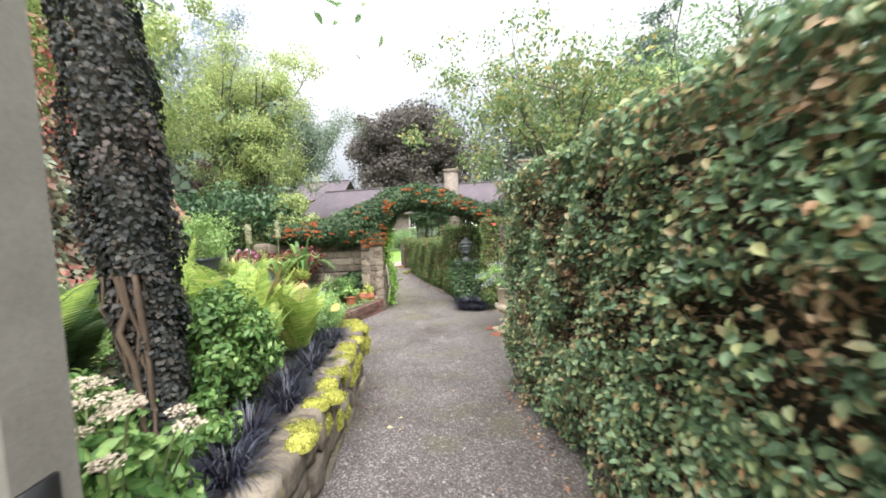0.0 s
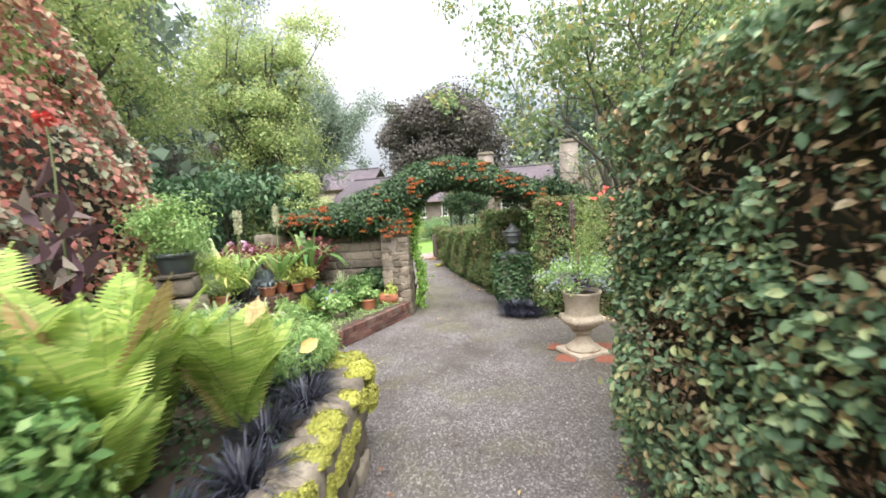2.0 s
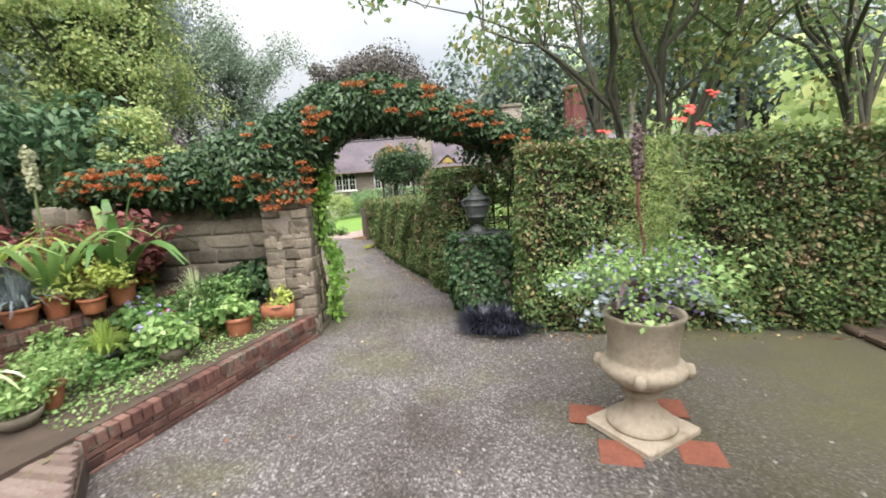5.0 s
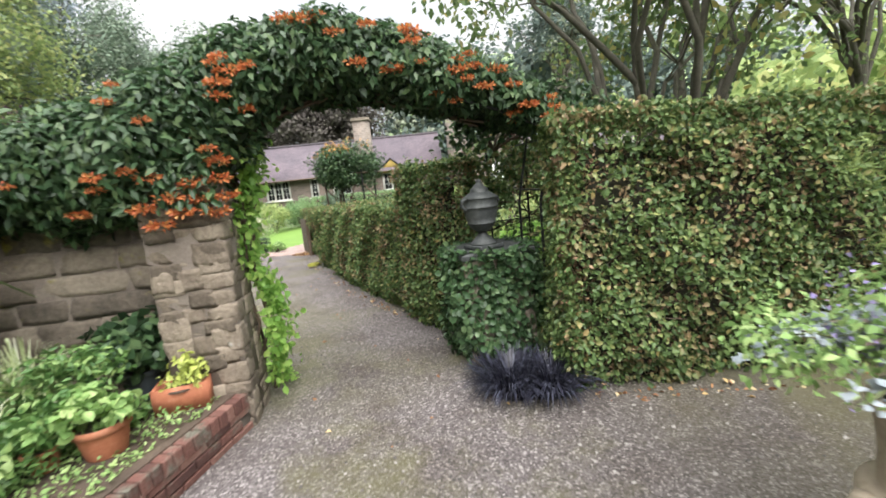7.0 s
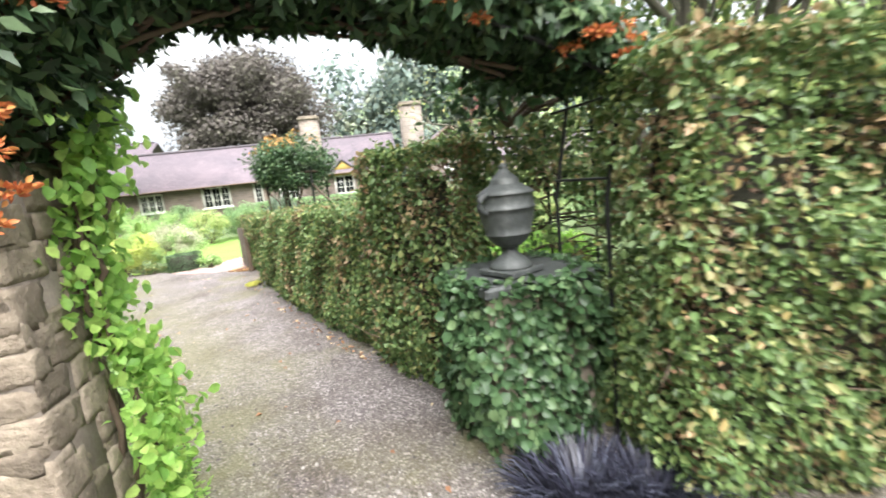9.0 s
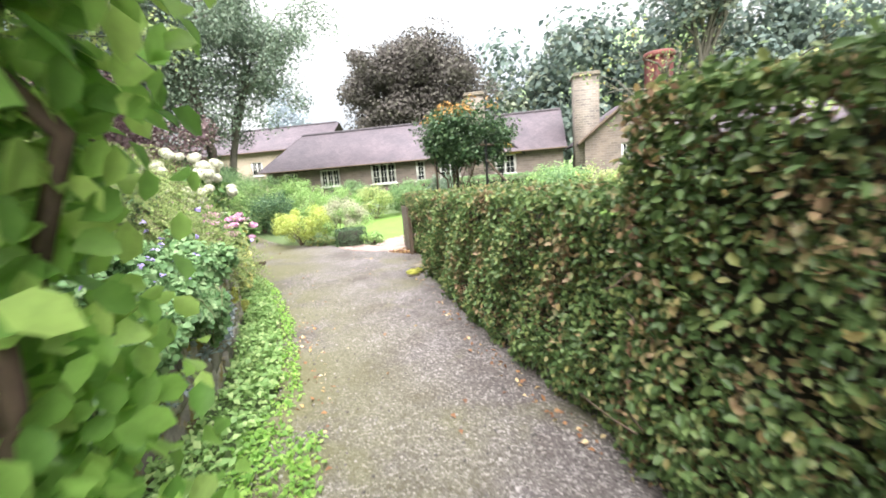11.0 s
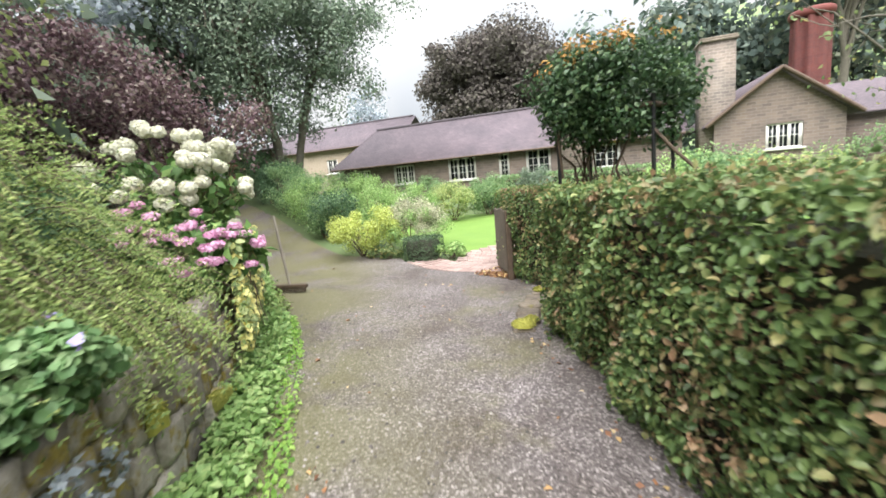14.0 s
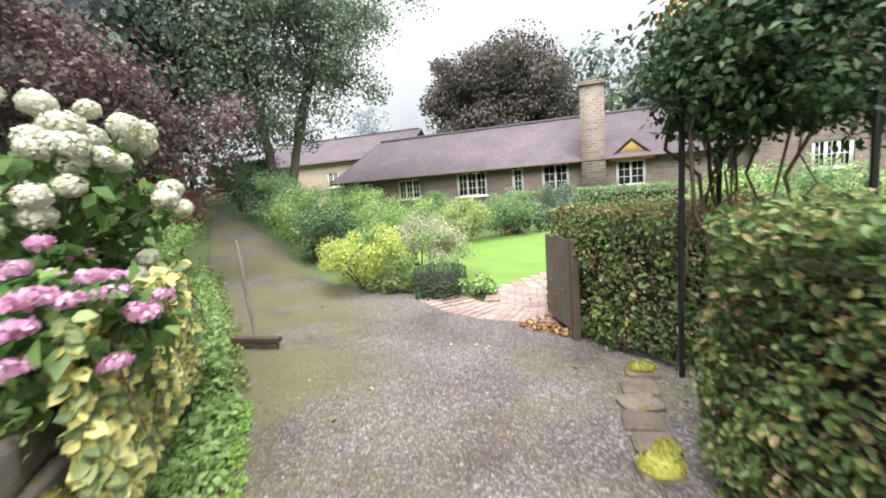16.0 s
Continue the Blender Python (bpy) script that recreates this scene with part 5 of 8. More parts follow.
def stack(parent, x0, x1, y0, y1, z0, z1, mat, label):
    c = uv_by_size(part("chimney", box(x0, x1, y0, y1, z0, z1), mat, parent, label))
    part("cap", join(box(x0 - 0.08, x1 + 0.08, y0 - 0.08, y1 + 0.08, z1, z1 + 0.1), box(x0 - 0.03, x1 + 0.03, y0 - 0.03, y1 + 0.03, z1 + 0.1, z1 + 0.2)), M["stone_pot"], c, "stone chimney cap")
    return c


def cottage():
    root = tagged(new("cottage"), "long low stone cottage with a purple tile roof and white windows", "house")
    root.matrix_world = HOUSE
    wins = [(1.2, 2.2, 1.5, 2.5, 2, 3), (3.77, 5.13, 1.5, 2.56, 3, 3), (7.24, 8.88, 1.42, 2.63, 3, 3), (10.18, 10.76, 1.42, 2.62, 1, 4), (11.66, 12.95, 1.42, 2.68, 2, 3), (15.04, 16.3, 1.42, 2.55, 2, 3)]
    wall_with_holes(root, "wall", 0, 19.0, -0.3, 2.85, 0, 0.4, [(a, b, c, d) for a, b, c, d, _, _ in wins], M["house_wall"], "coursed pinkish rubble wall")
    uv_by_size(part("end_wall", box(0, 0.4, 0.4, 5.0, -0.3, 2.85), M["house_wall"], root))
    uv_by_size(part("back_wall", box(0, 19, 5.0, 5.4, -0.3, 2.85), M["house_wall"], root))
    for a, b, c, d, n, r in wins:
        casement(root, a, b, c, d, n, r, 0.1)
        # solid box whose near-black colour stands for the unlit room
        part("room_shade", box(a - 0.2, b + 0.2, 0.42, 1.0, c - 0.2, d + 0.15), M["core"], root, "near-black box for the unlit room behind the window")
    pitched(root, -0.35, 19.2, -0.45, 5.8, 2.72, 5.15, 1.9)
    for i in range(24):
        part("rafter_end", box(0.5 + 0.58 * i, 0.58 + 0.58 * i, -0.4, 0.02, 2.56, 2.64), M["dark_oak"], root)
    stack(root, 13.55, 14.6, -0.5, 0.55, -0.3, 6.0, M["chimney_wall"], "tall stone chimney breast with a narrower stack")
    # gabled dormer with an ochre face
    d = part("dormer", join(box(14.75, 16.6, -0.12, -0.06, 2.6, 2.75)), M["dark_oak"], root, "small gabled dormer with dark barge boards")
    part("gable_face", (np.array([(14.75, -0.2, 2.56), (16.65, -0.2, 2.56), (15.72, -0.2, 3.38), (15.68, -0.2, 3.38), (14.75, -0.13, 2.56), (16.65, -0.13, 2.56), (15.72, -0.13, 3.38), (15.68, -0.13, 3.38)]), np.array([(0, 1, 2, 3), (7, 6, 5, 4), (0, 4, 5, 1)])), M["yellow_render"], d, "ochre rendered gable")
    for sx in (-1, 1):
        v = np.array([(15.7, -0.3, 3.55), (15.7 + sx * 1.15, -0.3, 2.55), (15.7 + sx * 1.15, 2.0, 2.55), (15.7, 2.0, 3.55)])
        part("dormer_roof", (np.concatenate([v, v - [0, 0, 0.1]]), np.array([(0, 1, 2, 3), (7, 6, 5, 4), (0, 4, 5, 1), (1, 5, 6, 2)])), M["roof"], d)


cottage()


def gabled_wing():
    root = tagged(new("gabled_wing"), "stone gable end of the cottage with a broad chimney", "house")
    root.matrix_world = pose(9.05, 33.6, 0, 0, 0, -9)
    w, eave, apex = 2.3, 2.95, 4.75
    wall_with_holes(root, "wall", -w, w, -0.3, eave, 0, 0.4, [(-0.4, 0.9, 1.55, 2.6)], M["house_wall"], "coursed stone gable wall")
    bm = bmesh.new()
    fr = [bm.verts.new(c) for c in ((-w, 0, eave), (w, 0, eave), (0, 0, apex))]
    bk = [bm.verts.new(c) for c in ((-w, 0.4, eave), (w, 0.4, eave), (0, 0.4, apex))]
    bm.faces.new(fr)
    bm.faces.new(bk[::-1])
    for i in range(3):
        bm.faces.new((fr[i], bk[i], bk[(i + 1) % 3], fr[(i + 1) % 3]))
    uv_by_size(part("gable", bm, M["house_wall"], root, "coursed stone gable"))
    casement(root, -0.4, 0.9, 1.55, 2.6, 3, 2, 0.1)
    part("room_shade", box(-0.7, 1.2, 0.42, 1.0, 1.4, 2.75), M["core"], root)
    for sx in (-1, 1):
        v = np.array([(0, -0.35, apex + 0.14), (sx * (w + 0.4), -0.35, eave - 0.15), (sx * (w + 0.4), 6, eave - 0.15), (0, 6, apex + 0.14)])
        r = uv_by_size(part("roof", (np.concatenate([v, v - [0, 0, 0.12]]), np.array([(0, 1, 2, 3), (7, 6, 5, 4), (0, 4, 5, 1), (1, 5, 6, 2)])), M["roof"], root, "purple-grey tile slope"))
        part("barge_board", tube([(0, -0.38, apex + 0.06), (sx * (w + 0.4) / 2, -0.38, (apex + eave - 0.2) / 2 + 0.03), (sx * (w + 0.4), -0.38, eave - 0.24)], [0.09] * 3, 4), M["dark_oak"], r, "dark barge board")
    stack(root, -2.75, -1.45, 0.3, 1.5, -0.3, 6.35, M["chimney_wall"], "broad square stone chimney")
    uv_by_size(part("side_wall", box(w, 12, 1.4, 1.8, -0.3, 2.9), M["house_wall"], root))
    v = np.array([(2.5, 1.0, 2.8), (13, 1.0, 2.8), (13, 4.4, 4.4), (2.5, 4.4, 4.4)])
    uv_by_size(part("roof", (np.concatenate([v, v - [0, 0, 0.12]]), np.array([(0, 1, 2, 3), (7, 6, 5, 4), (0, 4, 5, 1), (1, 5, 6, 2)])), M["roof"], root))


gabled_wing()


def red_chimney():
    root = thing("brick_chimney", "tall fluted red brick chimney rising behind the gable", "chimney", (13.8, 40.2, 0))
    a = np.linspace(0, 2 * np.pi, 48, endpoint=False)
    r = 0.80 + 0.08 * np.sign(np.sin(a * 8))
    rings = []
    for z in (0, 4.0, 8.2):
        rings.append(np.column_stack([r * np.cos(a), r * np.sin(a), np.full(48, z)]))
    q = [(i * 48 + j, i * 48 + (j + 1) % 48, (i + 1) * 48 + (j + 1) % 48, (i + 1) * 48 + j) for i in range(2) for j in range(48)]
    uv_by_size(part("shaft", (np.concatenate(rings), np.array(q)), M["red_chimney"], root))
    part("cap", lathe([(0.9, 8.2), (1.0, 8.3), (1.0, 8.5), (0.9, 8.6), (0.0, 8.62)], 16), M["red_chimney"], root, "dark corbelled cap")


red_chimney()


def outbuilding():
    root = tagged(new("outbuilding"), "pale rendered building with a slate roof beyond the ramp", "house")
    root.matrix_world = pose(-17.5, 45.0, 1.6, 0, 0, -8)
    wall_with_holes(root, "wall", -7, 7, -1.5, 3.2, 0, 0.4, [(-3.2, -2.2, 1.2, 2.3), (0.5, 1.5, 1.2, 2.3), (3.5, 4.5, 1.2, 2.3)], M["urn_stone"], "pale rendered wall")
    for x in (-3.2, 0.5, 3.5):
        casement(root, x, x + 1.0, 1.2, 2.3, 2, 2, 0.1)
        part("room_shade", box(x - 0.2, x + 1.2, 0.42, 0.9, 1.0, 2.5), M["core"], root)
    pitched(root, -7.4, 7.4, -0.4, 6, 3.1, 5.2, 2.0, "grey-violet slate roof")


outbuilding()


def shed():
    root = tagged(new("timber_shed"), "dark timber open-fronted shed at the top of the ramp", "shed")
    root.matrix_world = pose(-19.0, 35.5, 2.1, 0, 0, -20)
    part("back", box(-2.6, 2.6, 1.6, 1.7, 0, 2.2), M["dark_oak"], root)
    for x in (-2.5, 0, 2.5):
        part("post", box(x - 0.08, x + 0.08, -0.08, 0.08, 0, 2.2), M["dark_oak"], root)
    v = np.array([(-3, -0.5, 2.15), (3, -0.5, 2.15), (3, 2, 2.75), (-3, 2, 2.75)])
    part("roof", (np.concatenate([v, v - [0, 0, 0.1]]), np.array([(0, 1, 2, 3), (7, 6, 5, 4), (0, 4, 5, 1), (1, 5, 6, 2)])), M["dark_oak"], root)


shed()


# ---- the gate post and the ivy-clad tree at the start ----
def gate_post():
    root = thing("gate_post", "weathered cream painted timber gate post with an iron latch", "gate post", (-1.165, 1.05, gz(-1.1, 1.05)))
    part("post", bevelled(0.22, 0.22, 2.9, 0.015, 0.003, 1), M["pale_paint"], root)
    ring = [(0.13 + 0.0 * a, -0.06 + 0.055 * math.cos(a), 0.95 + 0.055 * math.sin(a)) for a in np.linspace(0, 2 * math.pi, 17)]
    part("latch_ring", tube(ring, [0.009] * 17, 6), M["iron"], root, "black iron ring handle")
    part("latch_plate", box(0.105, 0.125, -0.13, 0.02, 0.86, 1.06), M["iron"], root, "black iron latch plate")


def ivy_tree():
    rs = np.random.default_rng(101)
    at = np.array([-1.78, 2.50, 0.72])
    root = thing("ivy_clad_tree", "leaning old tree trunk wrapped in dark dusty ivy", "tree", tuple(at))
    line = np.array([(0.06, 0, -0.1), (0.02, 0, 0.25), (-0.01, 0.02, 0.7), (-0.05, 0.03, 1.2), (-0.10, 0.03, 1.8), (-0.15, 0.05, 2.5), (-0.3, 0.1, 3.4), (-0.3, 0.1, 4.6)])
    rad = np.array([0.15, 0.115, 0.12, 0.135, 0.14, 0.12, 0.11, 0.08])
    part("trunk", tube(line, rad, 12), M["bark"], root, smooth=True)
    n = 17000
    t = rs.uniform(0.12, 0.92, n) * (len(line) - 1)
    i = t.astype(int)
    c = line[i] + (line[i + 1] - line[i]) * (t - i)[:, None]
    a = rs.uniform(0, 2 * np.pi, n)
    swell = np.interp(t, [0.8, 2, 3.5, 5, 7], [0.01, 0.04, 0.085, 0.075, 0.08])
    r = (rad[i] + swell * (1 + 0.35 * np.sin(a * 5 + t * 2) + 0.3 * np.sin(t * 8 + a * 3)))[:, None] * rs.uniform(0.85, 1.05, (n, 1))
    d = np.column_stack([np.cos(a), np.sin(a), np.zeros(n)])
    part("ivy", leaves(c + d * r, d + [0, 0, 0.5], 0.038, 0.85, 0.9, 0.5), M["ivy_trunk"], root, "dusty dark ivy leaves", kind="stuff")
    roots = [tube(bent((0.02 + rs.normal(0, 0.07), rs.normal(-0.1, 0.04), -0.05), (line[3][0] + rs.normal(0, 0.06), -0.14 + rs.normal(0, 0.03), 1.15), 0, 0.02, 8), np.full(8, rs.uniform(0.008, 0.02)), 5) for _ in range(18)]
    for s in roots[::2]:
        part("ivy_stem", s, M["dark_oak"], root, "dark woody ivy stem")
    wood, ends = [], []
    for k in range(9):
        b = k * 0.72
        e = np.array([-0.3 + math.cos(b) * rs.uniform(0.9, 1.7), 0.1 + math.sin(b) * rs.uniform(0.9, 1.7), 4.2 + rs.uniform(0.0, 1.4)])
        wood.append(tube(bent(line[6 + k % 2], e, 0.15, 0.05, 6), np.linspace(0.05, 0.012, 6), 5))
        ends.append(e)
    tip = np.array([1.25, 0.15, 2.75])
    sprig = bent(line[6], tip, 0.5, 0.03, 9)
    wood.append(tube(sprig, np.linspace(0.025, 0.004, 9), 5))
    part("branch", join(*wood), M["bark"], root)
    p = [np.array(ends)[rs.integers(0, 9, 2500)] + rs.normal(0, 0.4, (2500, 3))]
    q = np.repeat(sprig[4:], 11, 0)
    q = q + np.column_stack([rs.normal(0, 0.12, len(q)), rs.normal(0, 0.2, len(q)), -rs.exponential(0.13, len(q))])
    p.append(q)
    v, f = leaves(np.concatenate(p), np.tile([0, 0, 1.0], (len(q) + 2500, 1)), 0.07, 0.45, 0.8, 0.5)
    part("crown", (v, f), M["green_tree"], root, kind="stuff")


gate_post()
ivy_tree()


# ---- planting tools ----
def fern(at, size, mat, seed, fronds=15, dry=0, label="large bright green shuttlecock fern"):
    rs = np.random.default_rng(seed)
    root = thing("fern", label, "fern", at, "ferns in the raised bed")
    for kind, m, count in (("fronds", mat, fronds - dry), ("dry_fronds", "fern_dry", dry)):
        pts, nor, ax, sz, spines = [], [], [], [], []
        for i in range(count):
            a = 2 * np.pi * (i + rs.uniform(0, 0.7)) / count
            out = np.array([np.cos(a), np.sin(a), 0])
            side = np.array([-np.sin(a), np.cos(a), 0])
            ln = size * rs.uniform(0.75, 1.15)
            t = np.linspace(0, 1, 46)
            lean = rs.uniform(0.16, 0.5)
            line = out * (lean * ln * t ** 1.4)[:, None] + np.array([0, 0, 1.0]) * (ln * (0.95 * t - 0.42 * lean * 1.4 * t ** 2.6))[:, None] + side * (rs.normal(0, 0.05) * ln * t ** 2)[:, None]
            spines.append(tube(line[::4], np.linspace(0.005, 0.0015, len(line[::4])), 4))
            along = unit(np.gradient(line, axis=0))
            up = unit(np.cross(side, along))
            for s in (-1, 1):
                k = slice(5, 46)
                pts.append(line[k])
                nor.append(up[k] * np.sign(up[k][:, 2:3] + 1e-6))
                ax.append(side * s + along[k] * 0.45 - [0, 0, 0.12])
                sz.append(ln * 0.17 * np.sin(np.pi * np.clip(t[k] * 0.92 + 0.12, 0, 1)) ** 0.7 + 0.008)
        if not count:
            continue
        p, n, x, s = np.concatenate(pts), np.concatenate(nor), np.concatenate(ax), np.concatenate(sz)
        x = unit(x - n * np.sum(x * n, 1, keepdims=True))
        b = np.cross(n, x)
        w = (size * 0.0105)
        s = s[:, None]
        v = np.stack([p + b * w * 0.6, p + x * s * 0.55 + b * w * 0.75 - n * s * 0.03, p + x * s - n * s * 0.12, p + x * s * 0.55 - b * w * 0.75 - n * s * 0.03, p - b * w * 0.6], 1)
        q = np.array([[0, 1, 3, 4], [1, 2, 2, 3]])
        tri = np.concatenate([v, v[:, 2:3]], 1)
        q = np.array([[0, 1, 3, 4], [1, 2, 5, 3]])
        faces = (q[None] + (np.arange(len(p)) * 6)[:, None, None]).reshape(-1, 4)
        part(kind, (tri.reshape(-1, 3), faces), M[m], root, kind="stuff")
        part("rachis", join(*spines), M["stem"], root, kind="stuff")
    return root


def grass_tuft(name, label, at, n, length, width, mat, seed, spread=0.75, lift=0.55, base=0.06, category="ornamental grass", group="", bend=0.25):
    rs = np.random.default_rng(seed)
    root = thing(name, label, category, at, group)
    a = rs.uniform(0, 2 * np.pi, n)
    r = rs.uniform(0.1, 1, n) ** 0.6
    d = np.column_stack([np.cos(a), np.sin(a), np.zeros(n)])
    b = d * (base * rs.uniform(0, 1, n))[:, None]
    ln = length * rs.uniform(0.6, 1.1, n)
    tip = b + d * (ln * r * spread)[:, None] + np.array([0, 0, 1.0]) * (ln * lift * (1.15 - 0.9 * r))[:, None]
    part("blade", blades(b, tip, width, bend), M[mat], root, kind="stuff")
    return root


def flowers(root, name, label, centres, mat, petal, per, spread, rs, flat=0.6):
    """Each flower head is a part of its own."""
    for c in centres:
        d = unit(rs.normal(0, 1, (per, 3)))
        d[:, 2] = np.abs(d[:, 2])
        part(name, leaves(c + d * spread * rs.uniform(0.5, 1, (per, 1)) * [1, 1, flat], d + [0, 0, 0.5], petal, 0.85, 0.0, 0.35), M[mat], root, label)


def mat_of_leaves(name, label, plan, n, leaf, mat, seed, height=0.12, category="ground cover", at_z=None, wide=0.7, thick=0.08):
    """Low cover over a strip between two lines of points."""
    rs = np.random.default_rng(seed)
    lo, hi = np.array(plan[0], float), np.array(plan[1], float)
    t = rs.uniform(0, len(lo) - 1.001, n)
    i = t.astype(int)
    f = (t - i)[:, None]
    u = rs.uniform(0, 1, (n, 1))
    xy = (lo[i] * (1 - f) + lo[i + 1] * f) * (1 - u) + (hi[i] * (1 - f) + hi[i + 1] * f) * u
    z = (rise(xy[:, 0], xy[:, 1]) if at_z is None else at_z) + height * (0.55 + 0.45 * np.sin(xy[:, 0] * 9) * np.sin(xy[:, 1] * 8)) * rs.uniform(0.2, 1, n)
    at = np.array([*lo[0], 0.0 if at_z is None else at_z])
    root = thing(name, label, category, tuple(at), kind="stuff")
    part("foliage", leaves(np.column_stack([xy, z]) - at, np.tile([0, 0, 1.0], (n, 1)), leaf, wide, 0.15, 0.5), M[mat], root, kind="stuff")
    return root


# orange trumpets and leaves hanging over the top of the pier
vine_root = bpy.data.objects["trumpet_vine"]
rs = np.random.default_rng(88)
for x, y, z in [(-1.80, 9.84, 1.86), (-1.70, 9.82, 1.72), (-1.86, 9.82, 1.66), (-1.56, 9.84, 1.80), (-1.62, 9.83, 1.62), (-1.78, 9.82, 1.55), (-1.50, 9.86, 1.70), (-1.40, 9.88, 1.82), (-1.44, 9.86, 1.60), (-1.37, 9.92, 1.70), (-1.38, 9.9, 1.94)]:
    at = np.array([x, y, z]) - np.array(vine_root.matrix_world.translation)
    trumpets(vine_root, at, rs, 0.9, "hanging cluster of orange trumpet flowers")
q = np.column_stack([rs.uniform(-1.98, -1.42, 170), rs.normal(9.86, 0.03, 170), rs.uniform(1.66, 2.0, 170)]) - np.array(vine_root.matrix_world.translation)
part("hanging_leaves", leaves(q, np.tile([0.1, -1.0, 0.4], (170, 1)), 0.085, 0.42, 0.9, 0.5, full=True), M["trumpet"], vine_root, kind="stuff")


# ---- the raised bed ----
BED = 0.74
rs = np.random.default_rng(111)
sed = shrub("sedum", "sedum clump with pale pinkish flat flower heads", (-1.42, 1.62, BED), (0.42, 0.42, 0.33), 0.07, 1500, "lush", 112, 16, 0.4, 0.6, 0.1, category="perennial")
for _ in range(18):
    a, r = rs.uniform(0, 6.28), rs.uniform(0.05, 0.46)
    c = np.array([math.cos(a) * r, math.sin(a) * r, rs.uniform(0.52, 0.78)])
    part("flower_stem", tube(bent((c[0] * 0.4, c[1] * 0.4, 0.1), c, 0, 0.005, 4), [0.005] * 4, 4), M["stem"], sed)
    k = 110
    ang, rad = rs.uniform(0, 6.28, k), np.sqrt(rs.uniform(0, 1, k)) * 0.058
    q = c + np.column_stack([np.cos(ang) * rad, np.sin(ang) * rad, 0.02 - 4 * rad ** 2 + rs.uniform(0, 0.012, k)])
    part("flower_head", leaves(q, np.tile([0, 0, 1.0], (k, 1)), 0.014, 0.9, 0, 0.4), M["sedum_flower"], sed, "flat pale pink flower head")
shrub("pieris", "glossy fresh green shrub in the raised bed", (-1.72, 3.02, BED), (0.52, 0.48, 0.50), 0.055, 6500, "lush", 113, 26, 0.36, 0.5, 0.1)
shrub("pieris", "glossy fresh green low shrub near the trunk", (-2.1, 2.1, BED), (0.5, 0.5, 0.36), 0.055, 3600, "lush", 114, 20, 0.4, 0.5, 0.1)
shrub("pieris", "fresh green leafy shrub by the wall", (-1.50, 2.45, BED), (0.28, 0.3, 0.2), 0.055, 1500, "lush", 115, 14, 0.4, 0.5, 0.1)
for i, (x, y, s, m, d) in enumerate([(-1.75, 3.65, 0.88, "fern", 2), (-1.55, 4.28, 0.62, "fern", 2), (-2.35, 3.5, 0.95, "fern", 1), (-2.4, 4.4, 0.58, "fern", 2), (-2.75, 2.35, 1.05, "fern", 0), (-2.95, 3.1, 0.95, "fern_shaded", 0),
                                     (-2.2, 1.35, 0.7, "fern_shaded", 0), (-1.75, 4.75, 0.4, "fern_shaded", 1), (-3.1, 4.4, 0.6, "fern_shaded", 1), (-3.2, 4.9, 0.45, "fern_shaded", 0), (-1.55, 1.05, 0.35, "fern", 0), (-1.95, 4.05, 0.68, "fern", 1), (-1.62, 3.3, 0.6, "fern", 0), (-2.7, 3.9, 0.75, "fern", 1)]):
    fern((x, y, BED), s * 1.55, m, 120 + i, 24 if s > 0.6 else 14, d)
for i, (x, y) in enumerate([(-1.22, 1.25), (-1.3, 1.75), (-1.2, 2.15), (-1.3, 2.6), (-1.22, 3.05), (-1.34, 3.4), (-1.26, 3.8), (-1.36, 4.2), (-1.3, 4.6), (-1.42, 4.85), (-1.5, 5.05), (-1.25, 0.7), (-1.3, 2.35), (-1.28, 3.25)]):
    grass_tuft("black_mondo_grass", "clump of black strap-leaved mondo grass behind the mossy wall", (x, y, BED), 210, 0.36, 0.010, "mondo", 140 + i, 0.9, 0.75, 0.09, group="mondo grass along the wall")
for i, (x, y, rx, h) in enumerate([(-1.80, 5.0, 0.36, 0.28), (-1.48, 5.05, 0.26, 0.24), (-2.3, 4.95, 0.5, 0.36), (-2.9, 5.0, 0.5, 0.26), (-3.6, 5.0, 0.5, 0.32)]):
    shrub("cosmos", "soft feathery light green plant with tiny pale flowers", (x, y, BED), (rx, 0.4, h), 0.055, 4600, "sage", 160 + i, 20, 0.45, 0.16, 0.2, category="perennial", tilt=0.9)
shrub("aquilegia", "pale blue-green leafy plant at the wall's end", (-1.55, 5.05, BED), (0.18, 0.22, 0.14), 0.05, 600, "grey_leaf", 165, 10, 0.4, 0.9, 0.1, category="perennial")
mat_of_leaves("ivy_ground_cover", "ivy and small plants covering the bed's soil", [[(-1.12, -1.0), (-1.12, 2.0), (-1.2, 4.0), (-1.5, 5.15)], [(-3.9, -1.0), (-3.9, 2.0), (-3.9, 4.0), (-4.0, 5.2)]], 3800, 0.055, "ivy", 170, 0.10, at_z=BED)
mat_of_leaves("bank_greenery", "tangled leafy growth at the foot of the bank", [[(-3.3, -1.0), (-3.3, 2.0), (-3.4, 4.0), (-3.8, 5.2)], [(-4.9, -1.0), (-4.9, 2.0), (-5.0, 4.0), (-5.2, 5.2)]], 5000, 0.085, "sage", 171, 0.75, at_z=BED)
big_leaf = thing("fallen_leaf", "single yellow and brown fallen leaf caught on the foliage", "leaf", (-1.24, 4.46, 1.17))
part("blade", leaves(np.array([[0, 0, 0.0]]), np.array([[0.5, -0.8, 0.5]]), 0.15, 0.62, 0.4, 0.02, full=True), M["turned_leaf"], big_leaf)
part("stalk", tube([(0, 0, 0), (-0.02, 0.0, -0.05), (-0.06, 0.01, -0.12)], [0.002] * 3, 4), M["stem"], big_leaf)
canna = thing("canna", "purple-leaved canna with a scarlet flower on the bank", "perennial", (-4.6, 6.3, 0.74))
